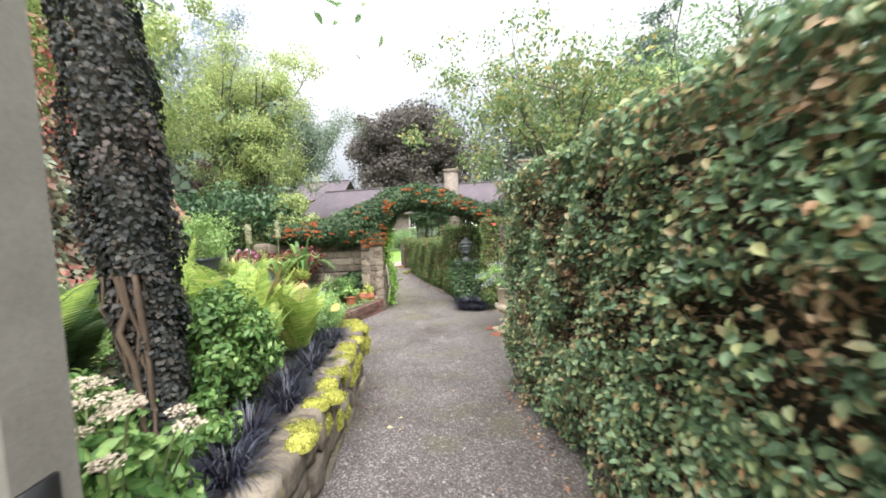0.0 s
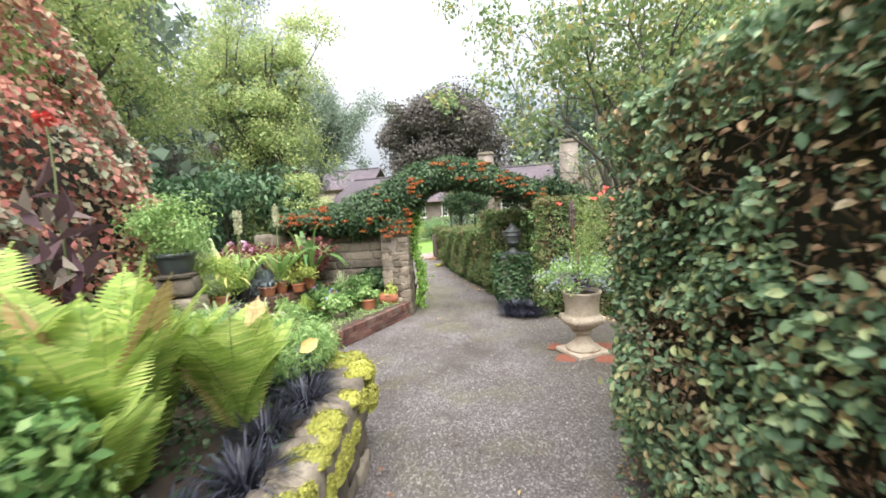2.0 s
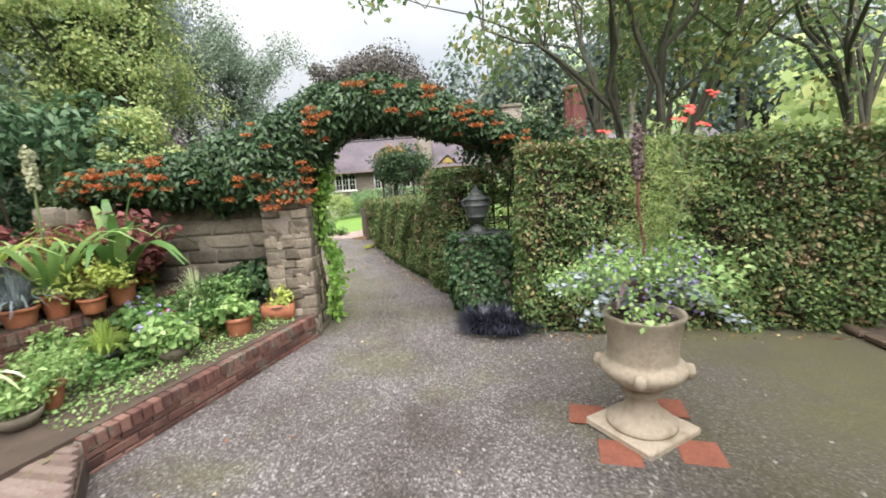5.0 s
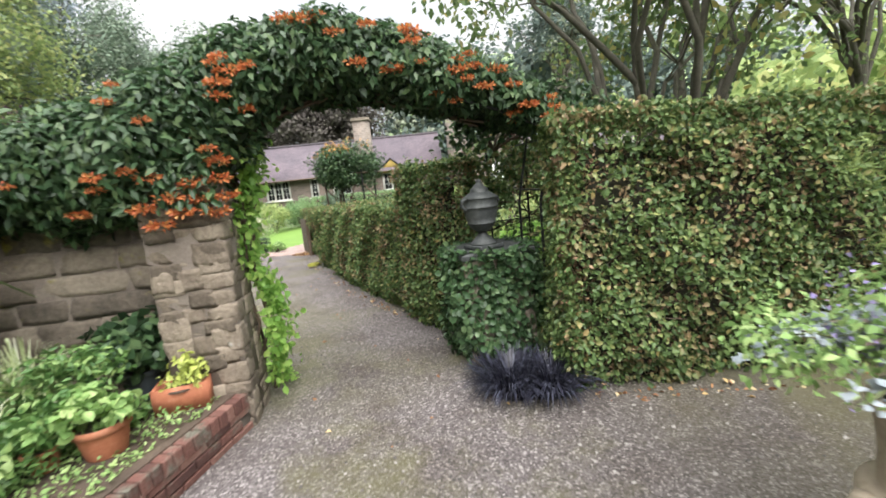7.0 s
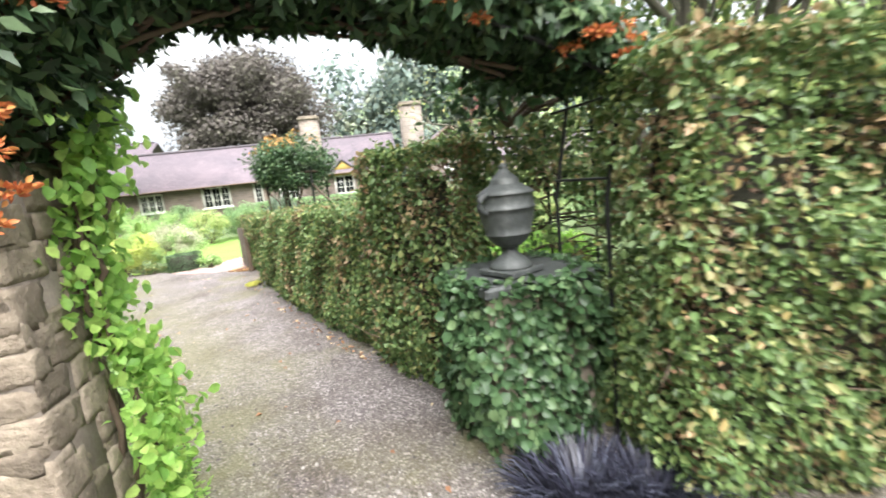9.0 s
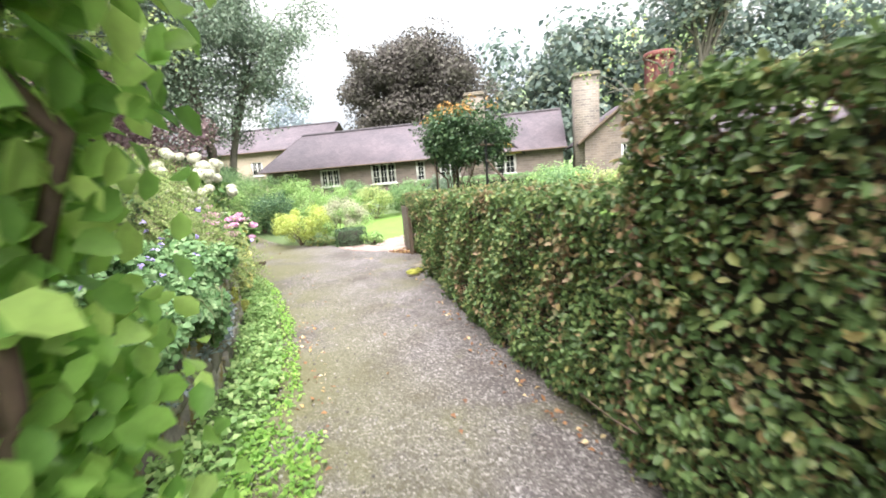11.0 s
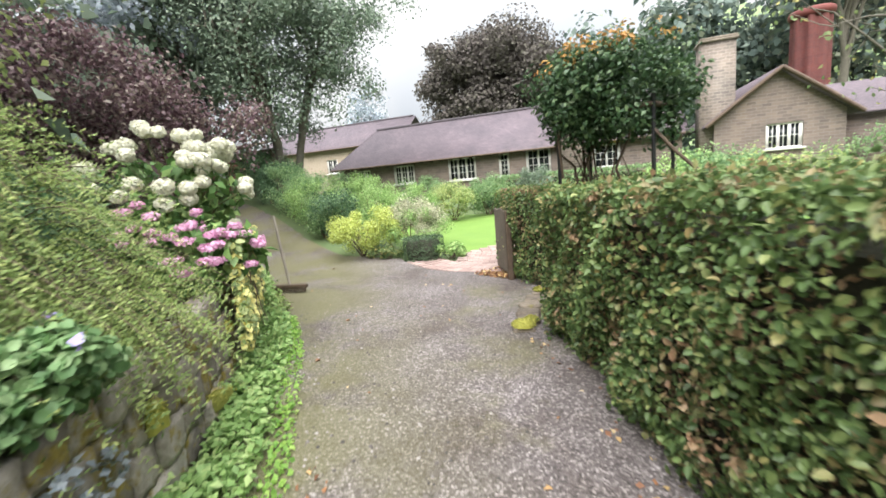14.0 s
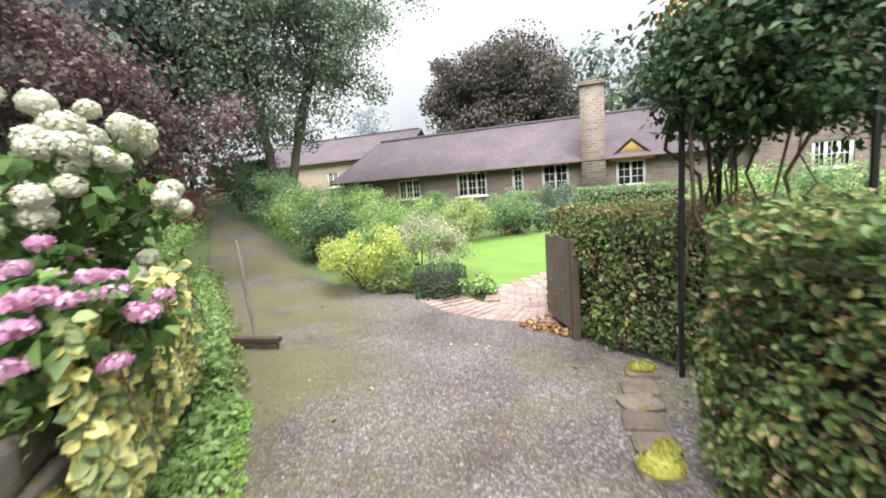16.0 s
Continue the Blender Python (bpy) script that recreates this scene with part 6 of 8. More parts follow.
part("stalk", tube(bent((0, 0, 0), (-0.1, 0.1, 2.4), 0, 0.02, 6), np.linspace(0.02, 0.01, 6), 6), M["stem"], canna)
part("leaves", leaves(np.column_stack([rs.normal(0, 0.12, 46), rs.normal(0, 0.12, 46), rs.uniform(0.3, 1.7, 46)]), rs.normal(0, 1, (46, 3)), 0.38, 0.35, -0.2, 0.4), M["maple"], canna, "dark purple leaves")
flowers(canna, "flower", "scarlet flower", [np.array([-0.1, 0.1, 2.45])], "red_flower", 0.10, 20, 0.09, rs, 1.0)


# ---- terraces: brick walls, apron, pots ----
def brick_mesh(name, sx, sy, sz, mat, seed):
    bm = bevelled(sx, sy, sz, 0.006, 0.0022, seed)
    me = bpy.data.meshes.new(name)
    bm.to_mesh(me)
    bm.free()
    me.materials.append(mat)
    return me


def brick_at(parent, meshes, x, y, z, turn, r, tilt=1.2, long=1.0):
    ob = new("brick", meshes[r.randrange(len(meshes))])
    ob.parent = parent
    ob.matrix_local = parent.matrix_world.inverted() @ pose(x, y, z, r.uniform(-tilt, tilt), r.uniform(-tilt, tilt), turn + r.uniform(-1, 1)) @ Matrix.Diagonal((long, 1, 1, 1))
    return ob


STRETCHERS = [brick_mesh("brick", 0.215, 0.10, 0.064, M["brick"], 200 + i) for i in range(3)]
HEADERS = [brick_mesh("brick", 0.066, 0.22, 0.10, M["brick"], 210 + i) for i in range(3)]
APRON = [brick_mesh("brick", 0.24, 0.060, 0.06, M["worn_brick"], 220 + i) for i in range(4)]
PAVERS = [brick_mesh("brick", 0.205, 0.10, 0.05, M["pale_brick"], 230 + i) for i in range(4)]


def brick_wall(label, a, b, z0, z1, seed):
    """Courses of stretchers under a row of bricks on edge; the face lies right of the way from a to b."""
    r = random.Random(seed)
    a, b = Vector((*a, 0)), Vector((*b, 0))
    e = (b - a).normalized()
    out = Vector((e.y, -e.x, 0))
    ln = (b - a).length
    turn = math.degrees(math.atan2(e.y, e.x))
    root = thing("brick_wall", label, "brick wall", (a.x, a.y, z0), kind="structure")
    inv = root.matrix_world.inverted()
    c = [a - out * 0.02, b - out * 0.02, b - out * 0.2, a - out * 0.2]
    v = np.array([(p.x, p.y, z) for z in (z0 - 0.05, z1 - 0.02) for p in c]) - [a.x, a.y, z0]
    part("mortar_core", (v, np.array([(0, 1, 5, 4), (1, 2, 6, 5), (2, 3, 7, 6), (3, 0, 4, 7), (4, 5, 6, 7)])), M["mortar"], root)
    z, row = z0 - 0.02, 0
    while z < z1 - 0.115:
        s = -0.11 * (row % 2) + 0.11
        while s < ln - 0.05:
            p = a + e * s - out * 0.05
            brick_at(root, STRETCHERS, p.x, p.y, z, turn, r, 0.6)
            s += 0.226
        z += 0.074
        row += 1
    s = 0.04
    while s < ln - 0.02:
        p = a + e * s - out * 0.10
        brick_at(root, HEADERS, p.x, p.y, z1 - 0.10, turn, r)
        s += 0.077


brick_wall("low red brick planter wall with bricks on edge along its top", (-2.42, 7.62), (-1.46, 9.93), -0.01, 0.265, 1)
brick_wall("upper red brick terrace wall between rows of pots", (-3.98, 7.68), (-2.9, 9.85), 0.235, 0.72, 2)
slab("landing", [(-2.40, 7.60), (-1.98, 6.9), (-1.52, 6.36), (-1.4, 5.5), (-2.4, 5.55), (-4.7, 5.62), (-4.7, 6.6), (-3.05, 7.3)], -0.1, 0.17, M["soil"], "dark mossy bed of the small landing", "landing")


def apron():
    r = random.Random(9)
    root = thing("brick_apron", "curved fan of worn mossy brick edging round the landing", "paving", (-2.2, 7.0, 0.18), kind="structure")
    inner, outer = [(-2.98, 7.75), (-2.55, 7.15), (-2.15, 6.70), (-1.90, 6.30)], [(-2.44, 7.62), (-2.05, 6.98), (-1.72, 6.55), (-1.52, 6.22)]
    k = 28
    for i in range(k):
        t = i / (k - 1) * 3
        j = min(int(t), 2)
        f = t - j
        a = Vector(inner[j]).lerp(Vector(inner[j + 1]), f)
        b = Vector(outer[j]).lerp(Vector(outer[j + 1]), f)
        e = b - a
        turn = math.degrees(math.atan2(e.y, e.x))
        ln = e.length
        split = (0.36, 0.64)[i % 2]
        for s, wide in ((split / 2, split), ((1 + split) / 2, 1 - split)):
            p = a + e * s
            brick_at(root, APRON, p.x, p.y, 0.182 + r.uniform(-0.006, 0.006), turn, r, 0.5, ln * wide / 0.246)


apron()


def pebble_mosaic():
    rs = np.random.default_rng(240)
    root = thing("pebble_mosaic", "rings of set pebbles round a worn stone slab", "paving", (-2.66, 6.78, 0.17))
    part("slab", bevelled(0.42, 0.30, 0.05, 0.02, 0.006, 5), M["stone_pot"], root, "worn pale stone slab")
    bits = []
    for ring in range(9):
        for a in np.arange(0, 2 * np.pi, 0.17 / (1 + ring * 0.17)):
            rx, ry = 0.26 + ring * 0.055, 0.20 + ring * 0.055
            x, y = rx * np.cos(a), ry * np.sin(a)
            if x * 0.78 + y * 0.62 > 0.42 or y > 0.55 or y < -1.0:
                continue
            v, q = lathe([(0.001, 0.045), (0.016, 0.04), (0.022, 0.025), (0.02, 0.0)], 6)
            c, s = np.cos(a), np.sin(a)
            v = v * [0.6, 1.15, 1] * rs.uniform(0.8, 1.2)
            v = np.column_stack([v[:, 0] * c - v[:, 1] * s + x, v[:, 0] * s + v[:, 1] * c + y, v[:, 2]])
            bits.append((v, q))
    part("pebble_setting", join(*bits), M["pebble"], root, kind="stuff", smooth=True)


pebble_mosaic()


def pot_shape(r, h, shape="round"):
    if shape == "bowl":
        return lathe([(0.001, 0), (r * 0.6, 0), (r * 0.85, h * 0.45), (r, h), (r * 0.9, h), (r * 0.8, h * 0.85), (0.001, h * 0.82)], 20)
    return lathe([(0.001, 0), (r * 0.70, 0), (r * 0.72, 0.005), (r * 0.92, h * 0.78)], 20)


def potted(label, at, r, h, mat, plant, seed, shape="round", leaf_mat="lush", size=0.3, group="pots on the terrace"):
    """A pot with rim and earth, and the plant that grows in it."""
    rs = np.random.default_rng(seed)
    root = thing("potted_plant", label, "potted plant", at, group, turn=float(rs.uniform(0, 90)))
    if shape == "box":
        part("pot", join(box(-r * 1.3, r * 1.3, -r * 0.7, -r * 0.6, 0, h), box(-r * 1.3, r * 1.3, r * 0.6, r * 0.7, 0, h), box(-r * 1.3, -r * 1.2, -r * 0.6, r * 0.6, 0, h),
                         box(r * 1.2, r * 1.3, -r * 0.6, r * 0.6, 0, h), box(-r * 1.2, r * 1.2, -r * 0.6, r * 0.6, 0, h * 0.85)), M[mat], root)
    else:
        p = part("pot", pot_shape(r, h, shape), M[mat], root, smooth=True)
        if shape == "round":
            part("rim", lathe([(r * 0.92, h * 0.78), (r * 1.02, h * 0.79), (r * 1.03, h), (r * 0.93, h), (r * 0.90, h * 0.86)], 20), M[mat], p, smooth=True)
    part("earth", lathe([(0.001, h * 0.88), (r * 0.86, h * 0.86), (r * 0.88, h * 0.80)], 14), M["soil"], root)
    z = h * 0.86
    if plant == "strap":
        n = 24
        a = rs.uniform(0, 6.28, n)
        d = np.column_stack([np.cos(a), np.sin(a), np.zeros(n)])
        reach = rs.uniform(0.25, 1, n)
        tip = d * (size * reach)[:, None] + np.array([0, 0, 1.0]) * (z + size * (1.2 - reach) * rs.uniform(0.7, 1.1, n))[:, None]
        part("leaves", blades(d * r * 0.3 + [0, 0, z], tip, size * 0.12, 0.34, 6), M[leaf_mat], root, kind="stuff")
    elif plant == "grass":
        n = 190
        a = rs.uniform(0, 6.28, n)
        d = np.column_stack([np.cos(a), np.sin(a), np.zeros(n)])
        reach = rs.uniform(0.1, 1, n)
        tip = d * (size * reach)[:, None] + np.array([0, 0, 1.0]) * (z + size * (0.9 - 0.9 * reach))[:, None]
        part("blade", blades(d * r * 0.5 * rs.uniform(0, 1, (n, 1)) + [0, 0, z], tip, 0.011, 0.3, 5), M[leaf_mat], root, kind="stuff")
    elif plant == "lily":
        n = 22
        a = rs.uniform(0, 6.28, n)
        d = np.column_stack([np.cos(a), np.sin(a), np.zeros(n)])
        tip = d * (size * rs.uniform(0.4, 1, n))[:, None] + [0, 0, z + size * 0.45]
        part("leaves", blades(d * 0.03 + [0, 0, z], tip, 0.07, 0.3, 6), M[leaf_mat], root, kind="stuff")
        top = z + size * 1.25
        part("flower_stalk", tube(bent((0, 0, z), (0.02, 0, top), 0, 0.006, 5), [0.012] * 5, 6), M["stem"], root)
        k = 420
        a, hh = rs.uniform(0, 6.28, k), rs.uniform(-0.30, 0.05, k)
        d = np.column_stack([np.cos(a), np.sin(a), np.full(k, 0.3)])
        part("flower_spike", leaves(np.array([0.02, 0, top]) + np.column_stack([0, 0, 1]) * hh[:, None] + d * 0.035, d, 0.034, 0.8, 0.2, 0.4), M["spike_flower"], root, "pale greenish pineapple-lily flower spike")
    else:
        c, s = lumps((0, 0, z + size * 0.5), (size * 0.85, size * 0.85, size * 0.6), 14, size * 0.35, rs)
        part("stem", join(*[tube(bent((0, 0, z - 0.02), c[i], 0.01, 0.008, 4), [0.006, 0.005, 0.004, 0.003], 4) for i in range(8)]), M["stem"], root)
        lf = {"bush": 0.05, "broad": 0.085, "fine": 0.03, "round": 0.06}[plant]
        n = int({"bush": 520, "broad": 300, "fine": 900, "round": 420}[plant] * (size / 0.28) ** 2)
        part("foliage", clump_leaves(c, s, n, lf, rs, 0.85 if plant in ("round", "broad") else 0.45, 0.1), M[leaf_mat], root, kind="stuff")
    return root


LOW, HIGH = 0.272, 0.725
POTS = [
    ("aloe with yellow-green strap leaves in a black plastic pot", (-3.38, 7.98, LOW), 0.13, 0.22, "black_pot", "strap", "round", "pale_strap", 0.36),
    ("small bushy plant in a shallow terracotta bowl", (-2.98, 7.86, LOW), 0.16, 0.12, "stone_pot", "bush", "bowl", "sage", 0.2),
    ("leafy plant beside the bowl in a clay pot", (-3.0, 8.12, LOW), 0.13, 0.2, "terracotta", "fine", "round", "sage", 0.24),
    ("violet-flowered geranium in a shallow stone pot", (-2.52, 8.88, LOW), 0.17, 0.13, "stone_pot", "round", "bowl", "sage", 0.26),
    ("pale-leaved geranium in a terracotta pot", (-2.14, 9.42, LOW), 0.165, 0.22, "terracotta", "round", "round", "sage", 0.2),
    ("small geranium in a terracotta pot", (-2.42, 9.36, LOW), 0.10, 0.15, "terracotta", "round", "round", "lush", 0.18),
    ("yellowing succulent in a rectangular terracotta trough", (-1.86, 9.86, LOW), 0.15, 0.20, "terracotta", "bush", "box", "yellow_leaf", 0.16),
    ("yellow-green grass in a black pot", (-3.08, 8.85, LOW), 0.12, 0.14, "black_pot", "grass", "round", "fern", 0.32),
    ("bright geranium with violet flowers in a clay pot", (-2.80, 9.12, LOW), 0.13, 0.16, "terracotta", "round", "round", "lush", 0.28),
    ("large leafy fuchsia in a clay pot", (-2.45, 9.62, LOW), 0.15, 0.2, "terracotta", "bush", "round", "lush", 0.36),
    ("golden striped grass in a clay pot", (-2.72, 9.8, LOW), 0.14, 0.22, "terracotta", "grass", "round", "pale_strap", 0.5),
    ("dark leafy shrub in a glazed pot beside the pier", (-2.22, 10.12, LOW), 0.14, 0.26, "glazed", "broad", "round", "trumpet", 0.32),
    ("rust-red low plant in a clay pot", (-3.1, 7.12, 0.17), 0.17, 0.16, "terracotta", "bush", "round", "rust_leaf", 0.24),
    ("dark red sedum in a clay pot", (-3.5, 7.35, LOW), 0.17, 0.16, "terracotta", "bush", "round", "red_leaf", 0.24),
    ("drooping strap-leaved plant in a clay pot", (-3.75, 7.55, LOW), 0.15, 0.2, "terracotta", "strap", "round", "pale_strap", 0.46),
    ("blue-grey spurge in a clay pot", (-3.95, 8.0, LOW), 0.15, 0.2, "terracotta", "fine", "round", "grey_leaf", 0.28),
    ("trailing green plant in a clay pot by the upper wall", (-3.55, 8.75, LOW), 0.13, 0.18, "terracotta", "bush", "round", "sage", 0.24),
    ("leafy green pelargonium in a clay pot", (-3.25, 9.45, LOW), 0.14, 0.18, "terracotta", "round", "round", "lush", 0.3),
    ("silver-leaved plant in a terracotta pot", (-3.86, 8.99, HIGH), 0.17, 0.2, "terracotta", "grass", "round", "grey_leaf", 0.3),
    ("aloe with pale strap leaves in a black pot", (-4.01, 8.60, HIGH), 0.14, 0.22, "black_pot", "strap", "round", "pale_strap", 0.36),
    ("variegated agave in a dark pot", (-4.08, 8.27, HIGH), 0.13, 0.2, "black_pot", "strap", "round", "variegated", 0.42),
    ("green strap plant in a terracotta pot", (-4.42, 8.56, HIGH), 0.16, 0.2, "black_pot", "fine", "round", "fern", 0.36),
    ("blue-green spurge in a clay pot", (-4.21, 7.87, HIGH), 0.16, 0.18, "terracotta", "fine", "round", "grey_leaf", 0.26),
    ("rust-orange grassy plant in a terracotta pot", (-3.52, 9.29, HIGH), 0.16, 0.22, "terracotta", "fine", "round", "rust_leaf", 0.34),
    ("dark red coleus in a clay pot", (-3.78, 9.46, HIGH), 0.16, 0.3, "terracotta", "broad", "round", "red_leaf", 0.36),
    ("crimson begonia in a clay pot", (-4.25, 9.20, HIGH), 0.16, 0.4, "terracotta", "broad", "round", "red_leaf", 0.34),
    ("pineapple lily with a pale flower spike in a clay pot", (-3.86, 8.38, HIGH), 0.13, 0.24, "black_pot", "lily", "round", "sage", 0.95),
    ("pineapple lily with a tall pale flower spike in a clay pot", (-3.52, 8.99, HIGH), 0.13, 0.24, "terracotta", "lily", "round", "sage", 1.0),
    ("pineapple lily with green flower spike in a clay pot", (-4.12, 8.90, HIGH), 0.13, 0.24, "black_pot", "lily", "round", "fern", 0.95),
    ("yellow-green leafy plant in a clay pot", (-4.55, 8.94, HIGH), 0.16, 0.3, "terracotta", "strap", "round", "pale_strap", 0.5),
    ("yellow-green airy plant in a clay pot", (-4.25, 8.34, HIGH), 0.16, 0.3, "terracotta", "strap", "round", "pale_strap", 0.48),
    ("broad-leaved canna in a clay pot", (-3.17, 9.33, HIGH), 0.15, 0.25, "terracotta", "strap", "round", "lush", 0.6),
    ("leafy plant in a large grey tub on stones", (-4.25, 7.5, 1.335), 0.30, 0.32, "glazed", "bush", "round", "sage", 0.5),
    ("silver-white grassy plant in a terracotta pot", (-3.66, 8.78, HIGH), 0.16, 0.18, "terracotta", "grass", "round", "grey_leaf", 0.26),
    ("yellow-green fern-like plant in a clay pot", (-4.0, 8.05, HIGH), 0.14, 0.2, "terracotta", "fine", "round", "fern", 0.4),
    ("pale cream-flecked plant in a clay pot", (-4.5, 8.2, HIGH), 0.15, 0.35, "terracotta", "grass", "round", "pale_strap", 0.5),
    ("bronze-leaved begonia in a clay pot", (-3.4, 9.62, HIGH), 0.15, 0.3, "terracotta", "broad", "round", "red_leaf", 0.42),
    ("golden-green leafy plant in a clay pot", (-3.25, 9.05, HIGH), 0.13, 0.16, "terracotta", "bush", "round", "yellow_leaf", 0.26),
    ("dusty white-flowered plant in a low pot", (-3.55, 7.78, LOW), 0.13, 0.12, "stone_pot", "fine", "bowl", "sedum_flower", 0.24),
    ("tall leafy plant in a clay pot on the upper terrace", (-4.85, 8.25, HIGH), 0.2, 0.3, "terracotta", "bush", "round", "sage", 0.55),
]
for i, (label, at, r, h, mat, plant, shape, leaf_mat, size) in enumerate(POTS):
    made = potted(label, at, r * 0.88, h * 0.9, mat, plant, 300 + i, shape, leaf_mat, size if plant == "lily" else size * (1.3 if at[2] < 0.5 else 1.6))
    if "violet" in label:
        flowers(made, "flower", "violet flower", [np.array([rs.normal(0, 0.14), rs.normal(0, 0.14), h + rs.uniform(0.16, 0.34)]) for _ in range(7)], "violet_flower", 0.028, 7, 0.016, rs)
    if "crimson" in label:
        flowers(made, "flower", "pinkish red flower", [np.array([rs.normal(0, 0.16), rs.normal(0, 0.16), h + rs.uniform(0.3, 0.5)]) for _ in range(9)], "pink_flower", 0.05, 14, 0.05, rs)
    if "bright geranium" in label:
        flowers(made, "flower", "coral red flower", [np.array([0.12, -0.1, h + 0.2]), np.array([0.05, -0.15, h + 0.24])], "red_flower", 0.03, 8, 0.02, rs)
stand = thing("stone_stand", "rough stone block carrying the grey tub", "stone block", (-4.25, 7.5, 0.725))
for i, (x, y, z, sx, sy, sz) in enumerate([(-0.13, 0, 0.15, 0.3, 0.4, 0.3), (0.15, 0.02, 0.14, 0.27, 0.42, 0.28), (0.0, 0, 0.43, 0.5, 0.38, 0.26), (0.02, -0.02, 0.585, 0.44, 0.4, 0.07)]):
    ob = new("stone", RUBBLE[i])
    ob.parent = stand
    ob.matrix_local = pose(x, y, z, 0, 0, 7 * i) @ Matrix.Diagonal((sx, sy, sz, 1))
shrub("heliotrope", "soft pale green plant hiding the stone stand", (-3.95, 7.15, 0.17), (0.42, 0.36, 0.40), 0.05, 2600, "sage", 330, 18, 0.42, 0.45, 0.2, category="perennial")
shrub("heliotrope", "yellow-green leafy plant beside the grey tub", (-4.35, 7.0, 0.17), (0.4, 0.36, 0.62), 0.055, 2600, "fern", 331, 18, 0.42, 0.4, 0.2, category="perennial")
shrub("heliotrope", "silvery leafy plant below the grey tub", (-3.72, 7.55, LOW), (0.28, 0.26, 0.28), 0.045, 1500, "grey_leaf", 332, 14, 0.42, 0.5, 0.2, category="perennial")
mat_of_leaves("terrace_weeds", "small weeds and creeping thyme between the pots", [[(-2.52, 7.75), (-2.02, 8.9), (-1.62, 9.85)], [(-4.3, 8.0), (-3.9, 9.0), (-3.3, 10.2)]], 4200, 0.032, "sage", 390, 0.07, at_z=LOW)
mat_of_leaves("terrace_planting", "mixed leafy plants filling the back of the lower terrace", [[(-3.55, 7.9), (-3.1, 8.8), (-2.55, 9.9)], [(-3.9, 7.8), (-3.4, 8.9), (-2.85, 9.9)]], 2000, 0.06, "sage", 393, 0.34, at_z=LOW)
mat_of_leaves("terrace_planting", "yellow-green leafy plants among the upper pots", [[(-4.5, 7.9), (-4.0, 9.0), (-3.4, 10.0)], [(-5.6, 7.8), (-5.2, 9.2), (-4.8, 10.1)]], 9000, 0.055, "fern", 394, 0.85, at_z=HIGH)
mat_of_leaves("terrace_planting", "crimson and bronze leaves among the upper pots", [[(-3.9, 9.3), (-3.5, 9.8)], [(-4.6, 9.4), (-4.2, 10.1)]], 900, 0.085, "red_leaf", 395, 0.9, at_z=HIGH)
mat_of_leaves("terrace_planting", "rust-orange leaves along the upper wall", [[(-3.5, 9.15), (-3.1, 9.8)], [(-3.8, 9.2), (-3.4, 9.9)]], 700, 0.05, "rust_leaf", 396, 0.6, at_z=HIGH)
mat_of_leaves("terrace_planting", "fresh green leaves along the lower wall", [[(-2.75, 8.3), (-2.3, 9.3), (-2.0, 9.8)], [(-3.2, 8.3), (-2.8, 9.3), (-2.4, 9.9)]], 1500, 0.05, "lush", 397, 0.26, at_z=LOW)
mat_of_leaves("terrace_planting", "pale silvery leaves between the upper pots", [[(-4.2, 7.7), (-3.75, 8.7), (-3.35, 9.5)], [(-4.7, 7.7), (-4.2, 8.8), (-3.8, 9.6)]], 2600, 0.045, "grey_leaf", 398, 0.42, at_z=HIGH)
mat_of_leaves("terrace_planting", "low mixed leaves along the upper wall's foot", [[(-3.9, 7.6), (-3.3, 8.8), (-2.8, 9.7)], [(-4.0, 7.6), (-3.45, 8.9), (-2.95, 9.8)]], 1400, 0.05, "rust_leaf", 399, 0.2, at_z=LOW)
mat_of_leaves("wall_plants", "leafy pot plants massed against the garden wall", [[(-6.4, 10.0), (-5.0, 10.05), (-3.3, 10.1)], [(-6.4, 9.5), (-5.0, 9.6), (-3.3, 9.9)]], 2600, 0.08, "lush", 391, 0.6, at_z=HIGH)
mat_of_leaves("wall_plants", "tall mixed foliage behind the pots", [[(-7.6, 6.6), (-7.2, 8.0), (-6.5, 9.8)], [(-5.6, 6.6), (-5.6, 8.0), (-5.4, 9.8)]], 5000, 0.085, "sage", 392, 1.0, at_z=HIGH)


